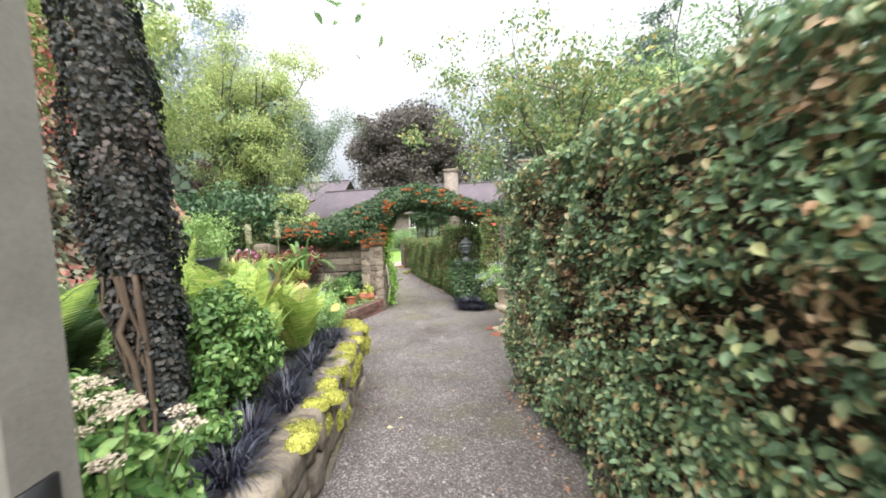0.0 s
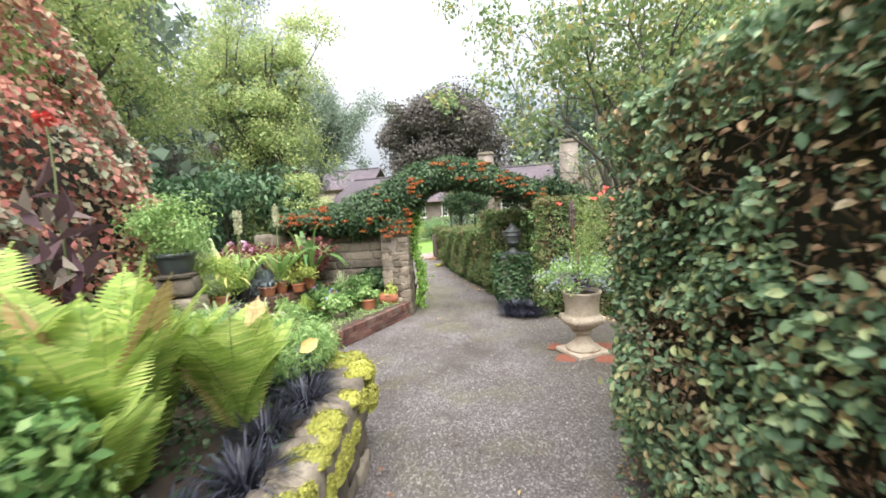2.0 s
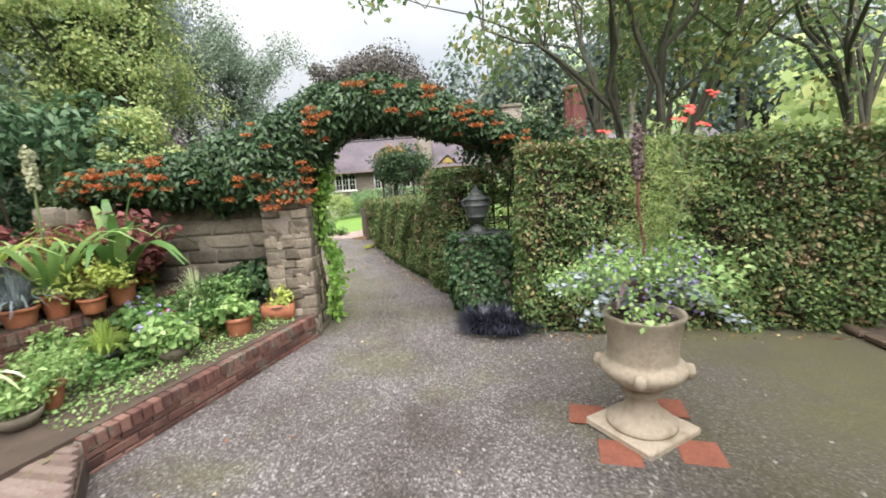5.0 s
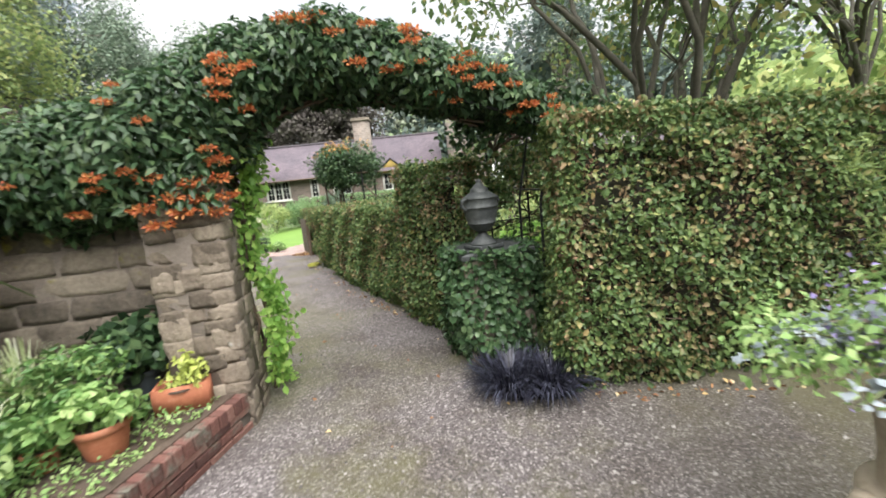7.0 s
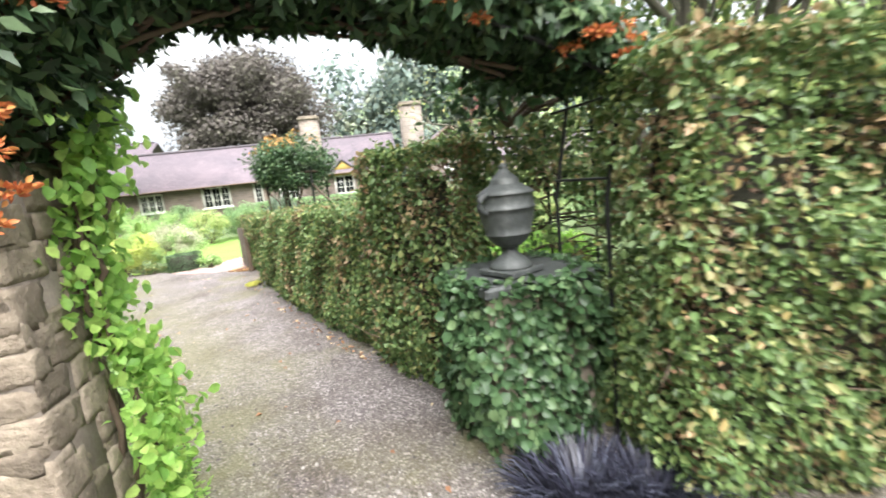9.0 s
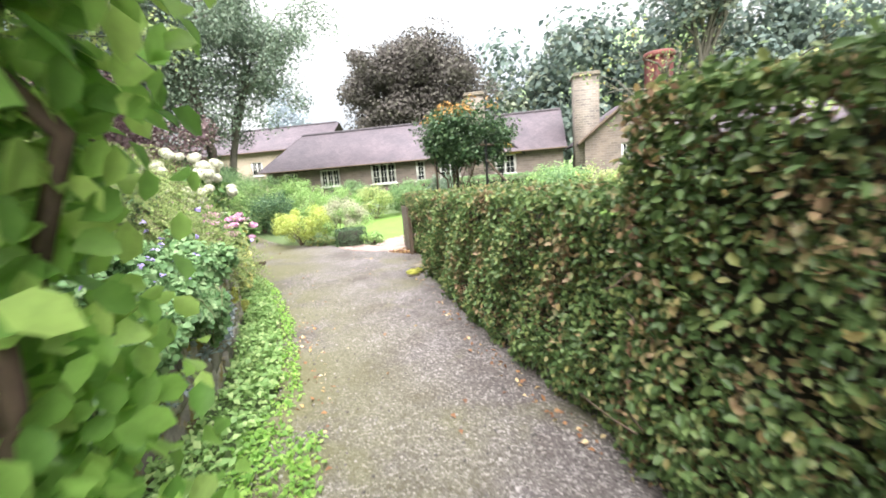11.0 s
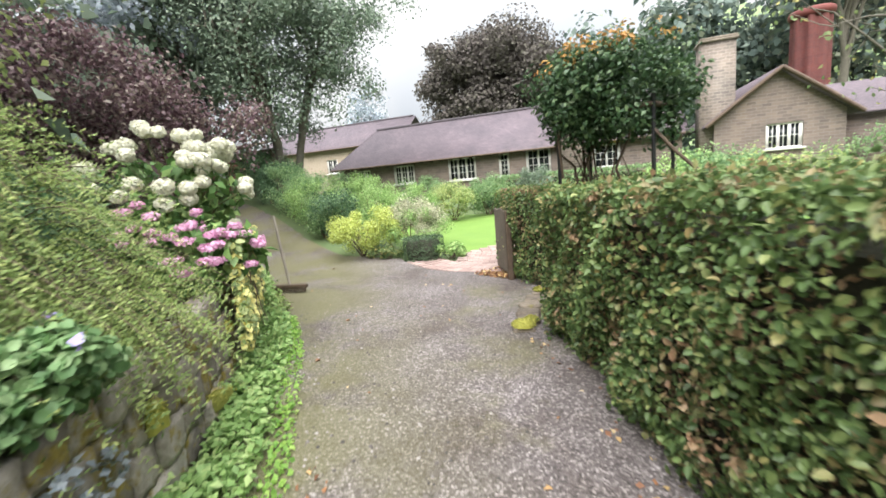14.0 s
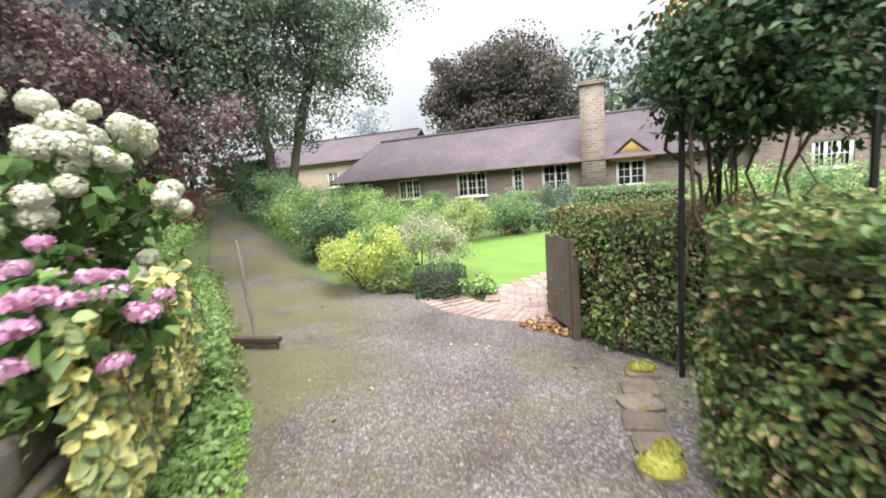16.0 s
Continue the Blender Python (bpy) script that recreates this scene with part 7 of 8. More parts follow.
# ---- the pale urn ----
def pale_urn():
    root = thing("garden_urn", "large pale cast-stone urn on a square plinth", "urn", (1.16, 7.50, gz(1.16, 7.5)), turn=24)
    part("plinth", bevelled(0.50, 0.50, 0.055, 0.012, 0.002, 3), M["urn_stone"], root)
    part("foot", lathe([(0.001, 0.055), (0.215, 0.055), (0.22, 0.075), (0.20, 0.095), (0.15, 0.13), (0.105, 0.18), (0.088, 0.225), (0.088, 0.26), (0.125, 0.275), (0.13, 0.295), (0.12, 0.315), (0.10, 0.325)], 32), M["urn_stone"], root, smooth=True)
    bowl = part("bowl", lathe([(0.10, 0.322), (0.17, 0.35), (0.235, 0.40), (0.262, 0.44), (0.262, 0.475), (0.235, 0.50), (0.212, 0.505), (0.21, 0.53), (0.215, 0.66), (0.235, 0.77), (0.250, 0.80), (0.247, 0.815), (0.215, 0.81), (0.20, 0.76), (0.001, 0.75)], 36), M["urn_stone"], root, smooth=True)
    for k in range(4):
        a = k * math.pi / 2 + 0.6
        v, f = lathe([(0.001, 0.05), (0.03, 0.042), (0.042, 0.0), (0.03, -0.042), (0.001, -0.05)], 10)
        part("lug", (v + [0.262 * math.cos(a), 0.262 * math.sin(a), 0.455], f), M["urn_stone"], bowl, "carved stone lug", smooth=True)
    part("earth", lathe([(0.001, 0.79), (0.21, 0.775), (0.21, 0.76)], 16), M["soil"], root)


def urn_planting():
    rs = np.random.default_rng(410)
    at = np.array([1.16, 7.50, 0.87])
    root = thing("urn_planting", "mixed summer planting with lobelia, silver trails and a brown grass spike", "plants", tuple(at))
    c = np.column_stack([rs.normal(0, 0.21, 26), rs.normal(0, 0.21, 26), rs.uniform(0.06, 0.40, 26)])
    part("leaves", clump_leaves(c, np.full(26, 0.15), 2400, 0.035, rs, 0.6), M["sage"], root, kind="stuff")
    tr = []
    for k in range(15):
        a = rs.uniform(0, 6.28)
        e = np.array([math.cos(a) * rs.uniform(0.35, 0.65), math.sin(a) * rs.uniform(0.35, 0.65), rs.uniform(-0.03, 0.24)])
        line = bent((0.1 * math.cos(a), 0.1 * math.sin(a), 0.05), e, 0.10, 0.01, 10)
        tr.append(np.repeat(line, 8, 0) + rs.normal(0, 0.018, (80, 3)))
        part("trail", tube(line, np.full(10, 0.004), 4), M["stem"], root)
    tr = np.concatenate(tr)
    part("silver_leaves", leaves(tr, np.tile([0, 0, 1.0], (len(tr), 1)), 0.036, 0.9, 0.1, 0.5), M["grey_leaf"], root, "pale silver-green rounded leaves", kind="stuff")
    k = 330
    a = rs.uniform(0, 6.28, k)
    q = np.column_stack([np.cos(a) * rs.uniform(0.14, 0.4, k), np.sin(a) * rs.uniform(0.14, 0.4, k), rs.uniform(-0.02, 0.42, k)])
    part("lobelia", leaves(q, rs.normal(0, 1, (k, 3)) + [0, -0.5, 0.5], 0.024, 0.8, 0, 0.4), M["violet_flower"], root, "small blue lobelia flowers", kind="stuff")
    spike = bent((0.0, -0.03, 0.0), (-0.10, -0.10, 0.80), 0, 0.008, 7)
    part("spike_stalk", tube(spike, np.full(7, 0.008), 6), M["red_leaf"], root)
    k = 700
    t, a = rs.uniform(0, 1, k), rs.uniform(0, 6.28, k)
    rad = 0.030 * np.sin(np.pi * np.clip(t * 0.9 + 0.08, 0, 1)) ** 0.5
    q = np.column_stack([-0.105 + np.cos(a) * rad, -0.105 + np.sin(a) * rad, 0.80 + t * 0.30])
    part("flower_spike", leaves(q, np.column_stack([np.cos(a), np.sin(a), np.full(k, 0.4)]), 0.02, 0.6, 0.2, 0.4), M["maple"], root, "brown-purple bottlebrush spike")
    n = 10
    a = rs.uniform(0, 6.28, n)
    d = np.column_stack([np.cos(a), np.sin(a), np.zeros(n)])
    part("purple_leaves", blades(d * 0.05, d * rs.uniform(0.25, 0.55, (n, 1)) + [0, 0, 0.12], 0.06, 0.35, 7), M["maple"], root, "broad purplish strap leaves", kind="stuff")
    c = np.column_stack([0.12 + rs.normal(0, 0.11, 16), rs.normal(0.05, 0.11, 16), rs.uniform(0.4, 1.05, 16)])
    part("feathery_leaves", clump_leaves(c, np.full(16, 0.15), 2600, 0.06, rs, 0.08, 0.0), M["yewish"], root, "feathery yellow-green leaves", kind="stuff")
    for x, y, z in [(0.28, 0.0, 1.16), (0.34, 0.1, 1.2), (0.18, -0.05, 1.12), (-0.22, 0.05, 1.08), (0.42, 0.1, 1.1), (0.30, -0.15, 1.24)]:
        part("cosmos_stalk", tube(bent((x * 0.3, y * 0.3, 0.1), (x, y, z), 0, 0.01, 5), [0.003] * 5, 4), M["stem"], root)
        d = np.column_stack([np.cos(np.arange(8) * 0.785), np.sin(np.arange(8) * 0.785), np.full(8, 0.35)])
        part("cosmos_flower", leaves(np.array([x, y, z]) + d * 0.012, np.tile([0.1, -0.5, 0.9], (8, 1)), 0.045, 0.7, 0, 0.1, axis=None), M["red_flower"], root, "crimson cosmos flower")


pale_urn()
urn_planting()
tiles = thing("quarry_tiles", "red quarry tiles set in the gravel under the urn", "paving", (1.16, 7.5, gz(1.16, 7.5)), kind="structure")
for x, y in [(-0.28, 0.22), (-0.26, -0.22), (0.20, -0.30), (0.30, 0.20)]:
    bm = bevelled(0.24, 0.24, 0.012, 0.003, 0.001, 4)
    bmesh.ops.transform(bm, matrix=pose(x, y, 0.004, 0, 0, 70), verts=bm.verts[:])
    part("tile", bm, M["tile_red"], tiles)
edge = thing("stone_edging", "dark stone kerb edging the mossy court", "kerb", (3.5, 7.8, gz(3.5, 7.8)), kind="structure")
for i in range(7):
    bm = bevelled(0.12, 0.62, 0.06, 0.012, 0.006, 20 + i)
    bmesh.ops.transform(bm, matrix=pose(0.12 - 0.26 * (3 - i) * 0.1 + (i - 3) * 0.10, (i - 3) * 0.64 - 0.9, 0.0, 0, 0, -12), verts=bm.verts[:])
    part("kerb_stone", bm, M["dark_oak"], edge)
pav = thing("brick_paving", "old mossy red brick paving beside the court", "paving", (4.2, 7.2, gz(4.2, 7.2)), kind="structure")
rr = random.Random(5)
for i in range(10):
    for j in range(5):
        brick_at(pav, APRON, 3.95 + j * 0.25 + (i % 2) * 0.1, 6.6 + i * 0.11 + j * 0.02, gz(4, 7.2) - 0.035, 8, rr)


# ---- the lead urn on its ivy pedestal ----
def lead_urn():
    root = thing("lead_urn", "dark lead lidded urn with two handles", "urn", (0.56, 10.28, 1.03), turn=20)
    part("plinth", bevelled(0.26, 0.26, 0.035, 0.008, 0.001, 3), M["lead"], root)
    part("foot", lathe([(0.001, 0.034), (0.122, 0.034), (0.118, 0.05), (0.085, 0.08), (0.052, 0.108), (0.038, 0.128), (0.036, 0.138), (0.05, 0.144), (0.05, 0.152)], 32), M["lead"], root, smooth=True)
    bv, bq = lathe([(0.045, 0.150), (0.068, 0.158), (0.098, 0.185), (0.120, 0.218), (0.128, 0.222), (0.128, 0.230), (0.124, 0.235), (0.138, 0.28), (0.149, 0.33), (0.153, 0.358), (0.158, 0.36), (0.158, 0.370), (0.152, 0.374), (0.150, 0.40), (0.148, 0.435), (0.152, 0.44)], 72)
    turn = np.arctan2(bv[:, 1], bv[:, 0])
    flute = 1 + 0.035 * (np.abs(np.sin(turn * 10)) - 0.5) * (bv[:, 2] < 0.215)
    part("body", (bv * np.column_stack([flute, flute, np.ones(len(bv))]), bq), M["lead"], root, smooth=True)
    lid = part("lid", lathe([(0.150, 0.436), (0.158, 0.440), (0.158, 0.448), (0.128, 0.468), (0.092, 0.490), (0.078, 0.500), (0.078, 0.520), (0.070, 0.527), (0.042, 0.552), (0.022, 0.578)], 32), M["lead"], root, smooth=True)
    part("finial", lathe([(0.022, 0.576), (0.027, 0.586), (0.02, 0.598), (0.001, 0.608)], 16), M["lead"], lid, smooth=True)
    for s in (-1, 1):
        a = np.linspace(-1.5, 1.7, 11)
        line = np.column_stack([s * (0.150 + 0.052 * np.cos(a)), np.zeros(11), 0.400 + 0.045 * np.sin(a)])
        part("handle", tube(line, np.linspace(0.013, 0.020, 11), 8), M["lead"], root, smooth=True)


def ivy_pedestal():
    rs = np.random.default_rng(430)
    root = thing("pedestal", "square stone pedestal smothered in dark green ivy", "pedestal", (0.62, 10.38, 0))
    part("block", bevelled(0.62, 0.62, 0.97, 0.02, 0.004, 6), M["stone_pot"], root)
    part("top_slab", (lambda bm: (bmesh.ops.translate(bm, verts=bm.verts[:], vec=(0, 0, 0.965)), bm)[1])(bevelled(0.66, 0.66, 0.06, 0.012, 0.003, 7)), M["lead"], root, "grey stone top slab")
    n = 5200
    a = rs.uniform(0, 2 * np.pi, n)
    z = rs.uniform(0.02, 1.0, n)
    sq = 1 / np.maximum(np.abs(np.cos(a)), np.abs(np.sin(a))) ** 0.75
    r = (0.37 + 0.05 * np.sin(a * 3 + z * 5) + 0.03 * np.sin(z * 11 + a * 7)) * sq * np.interp(z, [0, 0.25, 0.8, 1.0], [0.88, 1.04, 1.08, 0.98]) - rs.exponential(0.03, n)
    d = np.column_stack([np.cos(a), np.sin(a), np.full(n, 0.5)])
    p = np.column_stack([np.cos(a) * r, np.sin(a) * r, z])
    part("ivy", leaves(p, d, 0.058, 0.9, 0.5, 0.75, full=True), M["ivy"], root, "glossy ivy leaves", kind="stuff")
    m = 700
    a = rs.uniform(0, 2 * np.pi, m)
    r = rs.uniform(0.30, 0.44, m)
    part("ivy_edge", leaves(np.column_stack([np.cos(a) * r, np.sin(a) * r, 0.98 + rs.uniform(0, 0.05, m)]), np.tile([0, 0, 1.0], (m, 1)), 0.055, 0.9, 0.2, 0.5, full=True), M["ivy"], root, kind="stuff")


def trellis_climber():
    """Thin iron rods carrying an open leafy climber."""
    rs = np.random.default_rng(445)
    at = np.array([1.3, 11.15, 0.0])
    frame_root = thing("trellis", "thin black iron trellis behind the lead urn", "trellis", tuple(at))
    for x in (-0.35, 0.1, 0.55):
        part("upright", tube([(x, 0, 0), (x, 0, 1.0), (x, 0, 2.0)], [0.012] * 3, 6), M["iron"], frame_root)
    for z in (0.75, 1.15, 1.5, 1.85):
        part("rod", tube([(-0.5, 0, z), (0.1, 0, z), (0.7, 0, z)], [0.008] * 3, 5), M["iron"], frame_root)
    root = thing("climber", "open leafy climber with dark twisting stems on the trellis", "climber", tuple(at))
    n = 6400
    z = np.concatenate([rs.uniform(1.38, 2.02, n // 2), rs.uniform(0.1, 1.9, n // 4), rs.uniform(0.1, 0.75, n - n // 2 - n // 4)])
    p = np.column_stack([rs.uniform(-0.55, 0.85, n), rs.normal(0, 0.12, n), z + 0.04 * np.sin(np.arange(n))])
    hole = np.sin(p[:, 0] * 9 + 1.0) * np.sin(p[:, 2] * 8) + 0.6 * np.sin(p[:, 0] * 21 + p[:, 2] * 17)
    p = p[(hole > -0.25) | (rs.uniform(0, 1, n) < 0.3)]
    part("foliage", leaves(p, np.tile([-0.2, -1.0, 0.5], (len(p), 1)), 0.055, 0.65, 0.3, 0.8, full=True), M["low_hedge"], root, kind="stuff")
    m = 1500
    k = rs.uniform(0, 1, m)
    q = np.column_stack([-0.75 + 1.5 * k + rs.normal(0, 0.12, m), -0.9 + 0.8 * rs.uniform(0, 1, m), 2.02 + 0.30 * np.sin(k * 3.1) + rs.normal(0, 0.08, m)])
    part("overhead_leaves", leaves(q, np.tile([0.0, -0.5, 0.8], (m, 1)), 0.075, 0.6, 0.6, 0.7, full=True), M["trumpet"], root, kind="stuff")
    for i in range(9):
        e = rs.uniform(-0.7, 0.7)
        part("overhead_stem", tube(bent((-0.35, -0.25, 1.9), (e, rs.uniform(-0.9, 0.0), 2.05 + rs.uniform(0, 0.3)), 0.08, 0.02, 7), np.linspace(0.016, 0.006, 7), 5), M["dark_oak"], root)
    for i in range(12):
        z0 = rs.uniform(0.7, 1.6)
        part("stem", tube(bent((-0.5, rs.normal(0, 0.05), z0), (0.8, rs.normal(0, 0.05), z0 + rs.normal(0.05, 0.15)), 0.03, 0.035, 9), np.full(9, rs.uniform(0.005, 0.013)), 5), M["dark_oak"], root)


lead_urn()
ivy_pedestal()
trellis_climber()
grass_tuft("black_mondo_grass", "large mound of black mondo grass at the hedge corner", (0.50, 9.66, gz(0.5, 9.6)), 900, 0.42, 0.013, "mondo", 440, 0.85, 0.8, 0.2, group="mondo grass at the arch")
grass_tuft("black_mondo_grass", "mound of black mondo grass at the hedge corner", (0.76, 9.52, gz(0.78, 9.5)), 700, 0.40, 0.013, "mondo", 441, 0.9, 0.8, 0.16, group="mondo grass at the arch")


# ---- the bank along the second stretch ----
def bank_wall():
    rs = np.random.default_rng(501)
    line = [(-2.50, 10.9), (-2.80, 13.1), (-3.55, 14.95), (-4.15, 16.1), (-4.9, 17.4), (-5.75, 18.5), (-6.85, 19.5)]
    root = thing("retaining_wall", "mossy rough stone retaining wall below the bank", "stone wall", (-3.6, 15, 0), kind="structure")
    for a, b in zip(line, line[1:]):
        stone_face(root, a, b, -0.08, 0.74, 0.2, 0.3, BANK, rs, 0.2, 0.03)
    spots = []
    for t in np.linspace(0.3, 5.6, 12):
        i = int(t)
        x, y = np.array(line[i]) + (np.array(line[i + 1]) - np.array(line[i])) * (t - i)
        spots.append((x + 0.03, y, rs.uniform(0.02, 0.5), 0.022, rs.uniform(0.06, 0.22), rs.uniform(0.05, 0.16)))
    moss_cushions(root, spots[3:], rs, 420)


bank_wall()
rs = np.random.default_rng(510)
mat_of_leaves("ground_cover", "low fresh green leafy plants along the wall's foot", [[(-2.04, 11.0), (-2.33, 13.15), (-2.98, 14.7), (-3.76, 16.3), (-4.5, 17.5)], [(-2.5, 11.0), (-2.78, 13.1), (-3.5, 14.95), (-4.1, 16.1), (-4.85, 17.4)]], 6000, 0.058, "sage", 511, 0.17)
mat_of_leaves("ground_cover", "small yellow-green weeds along the path's edge", [[(-1.75, 10.7), (-2.1, 13.0), (-2.75, 14.6), (-3.6, 16.3), (-4.4, 17.5)], [(-2.05, 10.7), (-2.35, 13.1), (-3.0, 14.8), (-3.8, 16.3), (-4.6, 17.5)]], 1800, 0.04, "vine_bright", 512, 0.06)

mat_of_leaves("ground_cover", "bright low weeds behind the pier", [[(-1.2, 10.55), (-1.5, 11.4), (-1.75, 12.4)], [(-1.75, 10.6), (-2.1, 11.5), (-2.3, 12.5)]], 1500, 0.045, "vine_bright", 513, 0.10)


def spray_shrub(label, base, radii, n, mat, seed, length=0.5, name="juniper"):
    """A shrub of long drooping sprays, each with small leaves set along it like a comb."""
    rs = np.random.default_rng(seed)
    root = thing(name, label, "shrub", base)
    k, steps = n, 18
    d = unit(rs.normal(0, 1, (k, 3)) + [0.55, -0.35, 0.25])
    d[:, 2] = np.abs(d[:, 2]) * 0.95
    start = d * np.array(radii) * rs.uniform(0.55, 0.95, (k, 1))
    start[:, 2] += 0.1
    ln = length * rs.uniform(0.6, 1.25, k)
    dirs = unit(d * [0.7, 0.7, 0.35] + [0.22, -0.28, -0.05] + rs.normal(0, 0.14, (k, 3)))
    t = np.linspace(0, 1, steps)
    p = start[:, None] + dirs[:, None] * (ln[:, None] * t)[:, :, None]
    p[:, :, 2] -= (ln[:, None] * 0.6 * t ** 1.9)
    along = unit(np.gradient(p, axis=1)).reshape(-1, 3)
    side = unit(np.cross(along, [0, 0, 1.0]))
    up = np.cross(side, along)
    q, ax, nn = [], [], []
    for turn in (0.0, 2.1, 4.2):
        out = side * math.cos(turn) + up * math.sin(turn)
        q.append(p.reshape(-1, 3))
        ax.append(out + along * 0.55)
        nn.append(np.cross(out, along) + rs.normal(0, 0.2, out.shape))
    q, ax, nn = np.concatenate(q), np.concatenate(ax), np.concatenate(nn)
    part("sprays", leaves(q, nn, 0.030, 0.28, 0.0, 0.15, axis=ax), M[mat], root, kind="stuff")
    st = [tube(p[i][::4], np.linspace(0.004, 0.001, len(p[i][::4])), 3) for i in range(0, k, 2)]
    st += [tube(bent((rs.normal(0, 0.1), rs.normal(0, 0.1), 0), start[i], 0.05, 0.02, 5), np.linspace(0.018, 0.006, 5), 4) for i in range(24)]
    part("branching", join(*st), M["twig"], root, kind="stuff")
    c, s = lumps((0, 0, radii[2] * 0.45), (radii[0] * 0.8, radii[1] * 0.8, radii[2] * 0.55), 16, 0.4 * min(radii), rs)
    # darker leaf colour inside stands for the shade in gaps between sprays
    part("inner_shade_leaves", clump_leaves(c, s, 3500, 0.05, rs, 0.3, 0.3), M["laurel"], root, kind="stuff")
    return root


TOP = 0.72
spray_shrub("broad green shrub of arching needled sprays over the wall", (-4.50, 14.5, TOP), (0.85, 0.9, 1.5), 800, "yewish", 520, 0.6)
spray_shrub("needled green shrub spilling down the bank", (-3.98, 13.85, TOP), (0.5, 0.6, 1.2), 480, "yewish", 521, 0.55)
spray_shrub("needled green sprays hanging over the wall", (-3.78, 14.6, TOP - 0.05), (0.3, 0.6, 0.4), 200, "yewish", 523, 0.5)
spray_shrub("needled shrub behind the geraniums", (-4.6, 13.1, TOP), (0.9, 0.9, 1.9), 600, "yewish", 522, 0.55)
for i, (x, y, r, h) in enumerate([(-3.05, 12.35, 0.42, 0.34), (-3.3, 13.0, 0.45, 0.30), (-2.95, 11.6, 0.4, 0.36), (-3.6, 12.2, 0.5, 0.5), (-3.32, 13.45, 0.42, 0.28), (-3.25, 13.9, 0.32, 0.2), (-3.05, 13.25, 0.3, 0.22), (-2.98, 13.0, 0.25, 0.2), (-2.88, 12.2, 0.3, 0.2), (-2.82, 12.7, 0.26, 0.16), (-3.1, 11.9, 0.5, 0.42)]):
    g = shrub("geranium", "light green cranesbill mound with violet flowers", (x, y, TOP), (r, r * 1.1, h), 0.048, 3600, "cranesbill", 530 + i, 20, 0.42, 0.95, 0.1, category="perennial", group="cranesbill along the wall")
    flowers(g, "flower", "violet cranesbill flower", [np.array([rs.normal(0, r * 0.7), rs.normal(0, r * 0.7), h * 1.6 + rs.uniform(-0.1, 0.18)]) for _ in range(7)], "violet_flower", 0.03, 6, 0.016, rs)
def draped(label, line, n, leaf, mat, seed, z0, z1, out=0.1):
    """Foliage hanging over the face of a wall along a line."""
    rs = np.random.default_rng(seed)
    line = np.array(line, float)
    t = rs.uniform(0, len(line) - 1.001, n)
    i = t.astype(int)
    p = line[i] + (line[i + 1] - line[i]) * (t - i)[:, None]
    w = rs.uniform(0, 1, n) ** 0.7
    low = z0 + (z1 - z0) * 0.45 * (1 + np.sin(t * 9 + 1) * np.sin(t * 4.3))
    o = out * (0.5 + np.sin(w * np.pi)) + rs.normal(0, 0.025, n)
    root = thing("trailing_plant", label, "perennial", (*line[0], z1))
    v = np.column_stack([p[:, 0] + o * 0.92, p[:, 1] - o * 0.35, low + (z1 - low) * w])
    part("foliage", leaves(v - [*line[0], z1], np.tile([0.9, -0.35, 0.6], (n, 1)), leaf, 0.85, 0.5, 0.6), M[mat], root, kind="stuff")
    for i in range(0, 18):
        a = v[i] * [1, 1, 0] + [0, 0, z1] - [*line[0], z1]
        part("stem", tube(bent(a, a + [rs.normal(0.06, 0.03), rs.normal(-0.03, 0.04), -rs.uniform(0.15, 0.4)], 0.03, 0.01, 5), np.linspace(0.006, 0.003, 5), 4), M["stem"], root)


draped("light green cranesbill foliage hanging over the wall", [(-2.50, 10.9), (-2.72, 12.5), (-2.86, 13.2)], 3000, 0.05, "cranesbill", 545, 0.42, 0.88, 0.14)
mat_of_leaves("trailing_plants", "silver and green plants trailing over the wall's top", [[(-2.62, 11.2), (-2.78, 12.4), (-2.95, 13.3), (-3.35, 14.2)], [(-2.5, 11.2), (-2.62, 12.4), (-2.78, 13.3), (-3.2, 14.2)]], 1500, 0.045, "grey_leaf", 540, 0.45, at_z=0.28)
shrub("dogwood", "yellow-flecked leafy shrub high on the bank", (-4.7, 12.0, TOP), (1.1, 0.9, 1.2), 0.09, 5000, "autumn_tree", 541, 34, 0.36, 0.5, 0.3)
shrub("dogwood", "tall yellow-green shrub on the bank behind the wall", (-4.0, 11.3, TOP), (0.8, 0.6, 1.25), 0.08, 3600, "light_tree", 542, 30, 0.36, 0.5, 0.3)
shrub("dogwood", "green leafy shrub beside the pier", (-2.7, 11.35, 0.1), (0.45, 0.5, 0.6), 0.07, 1500, "lush", 543, 20, 0.4, 0.5, 0.3)
shrub("laurel", "dark green shrub behind the needled one", (-5.9, 15.6, TOP), (1.0, 1.1, 0.7), 0.10, 3600, "laurel", 544, 28, 0.36, 0.5, 0.3)


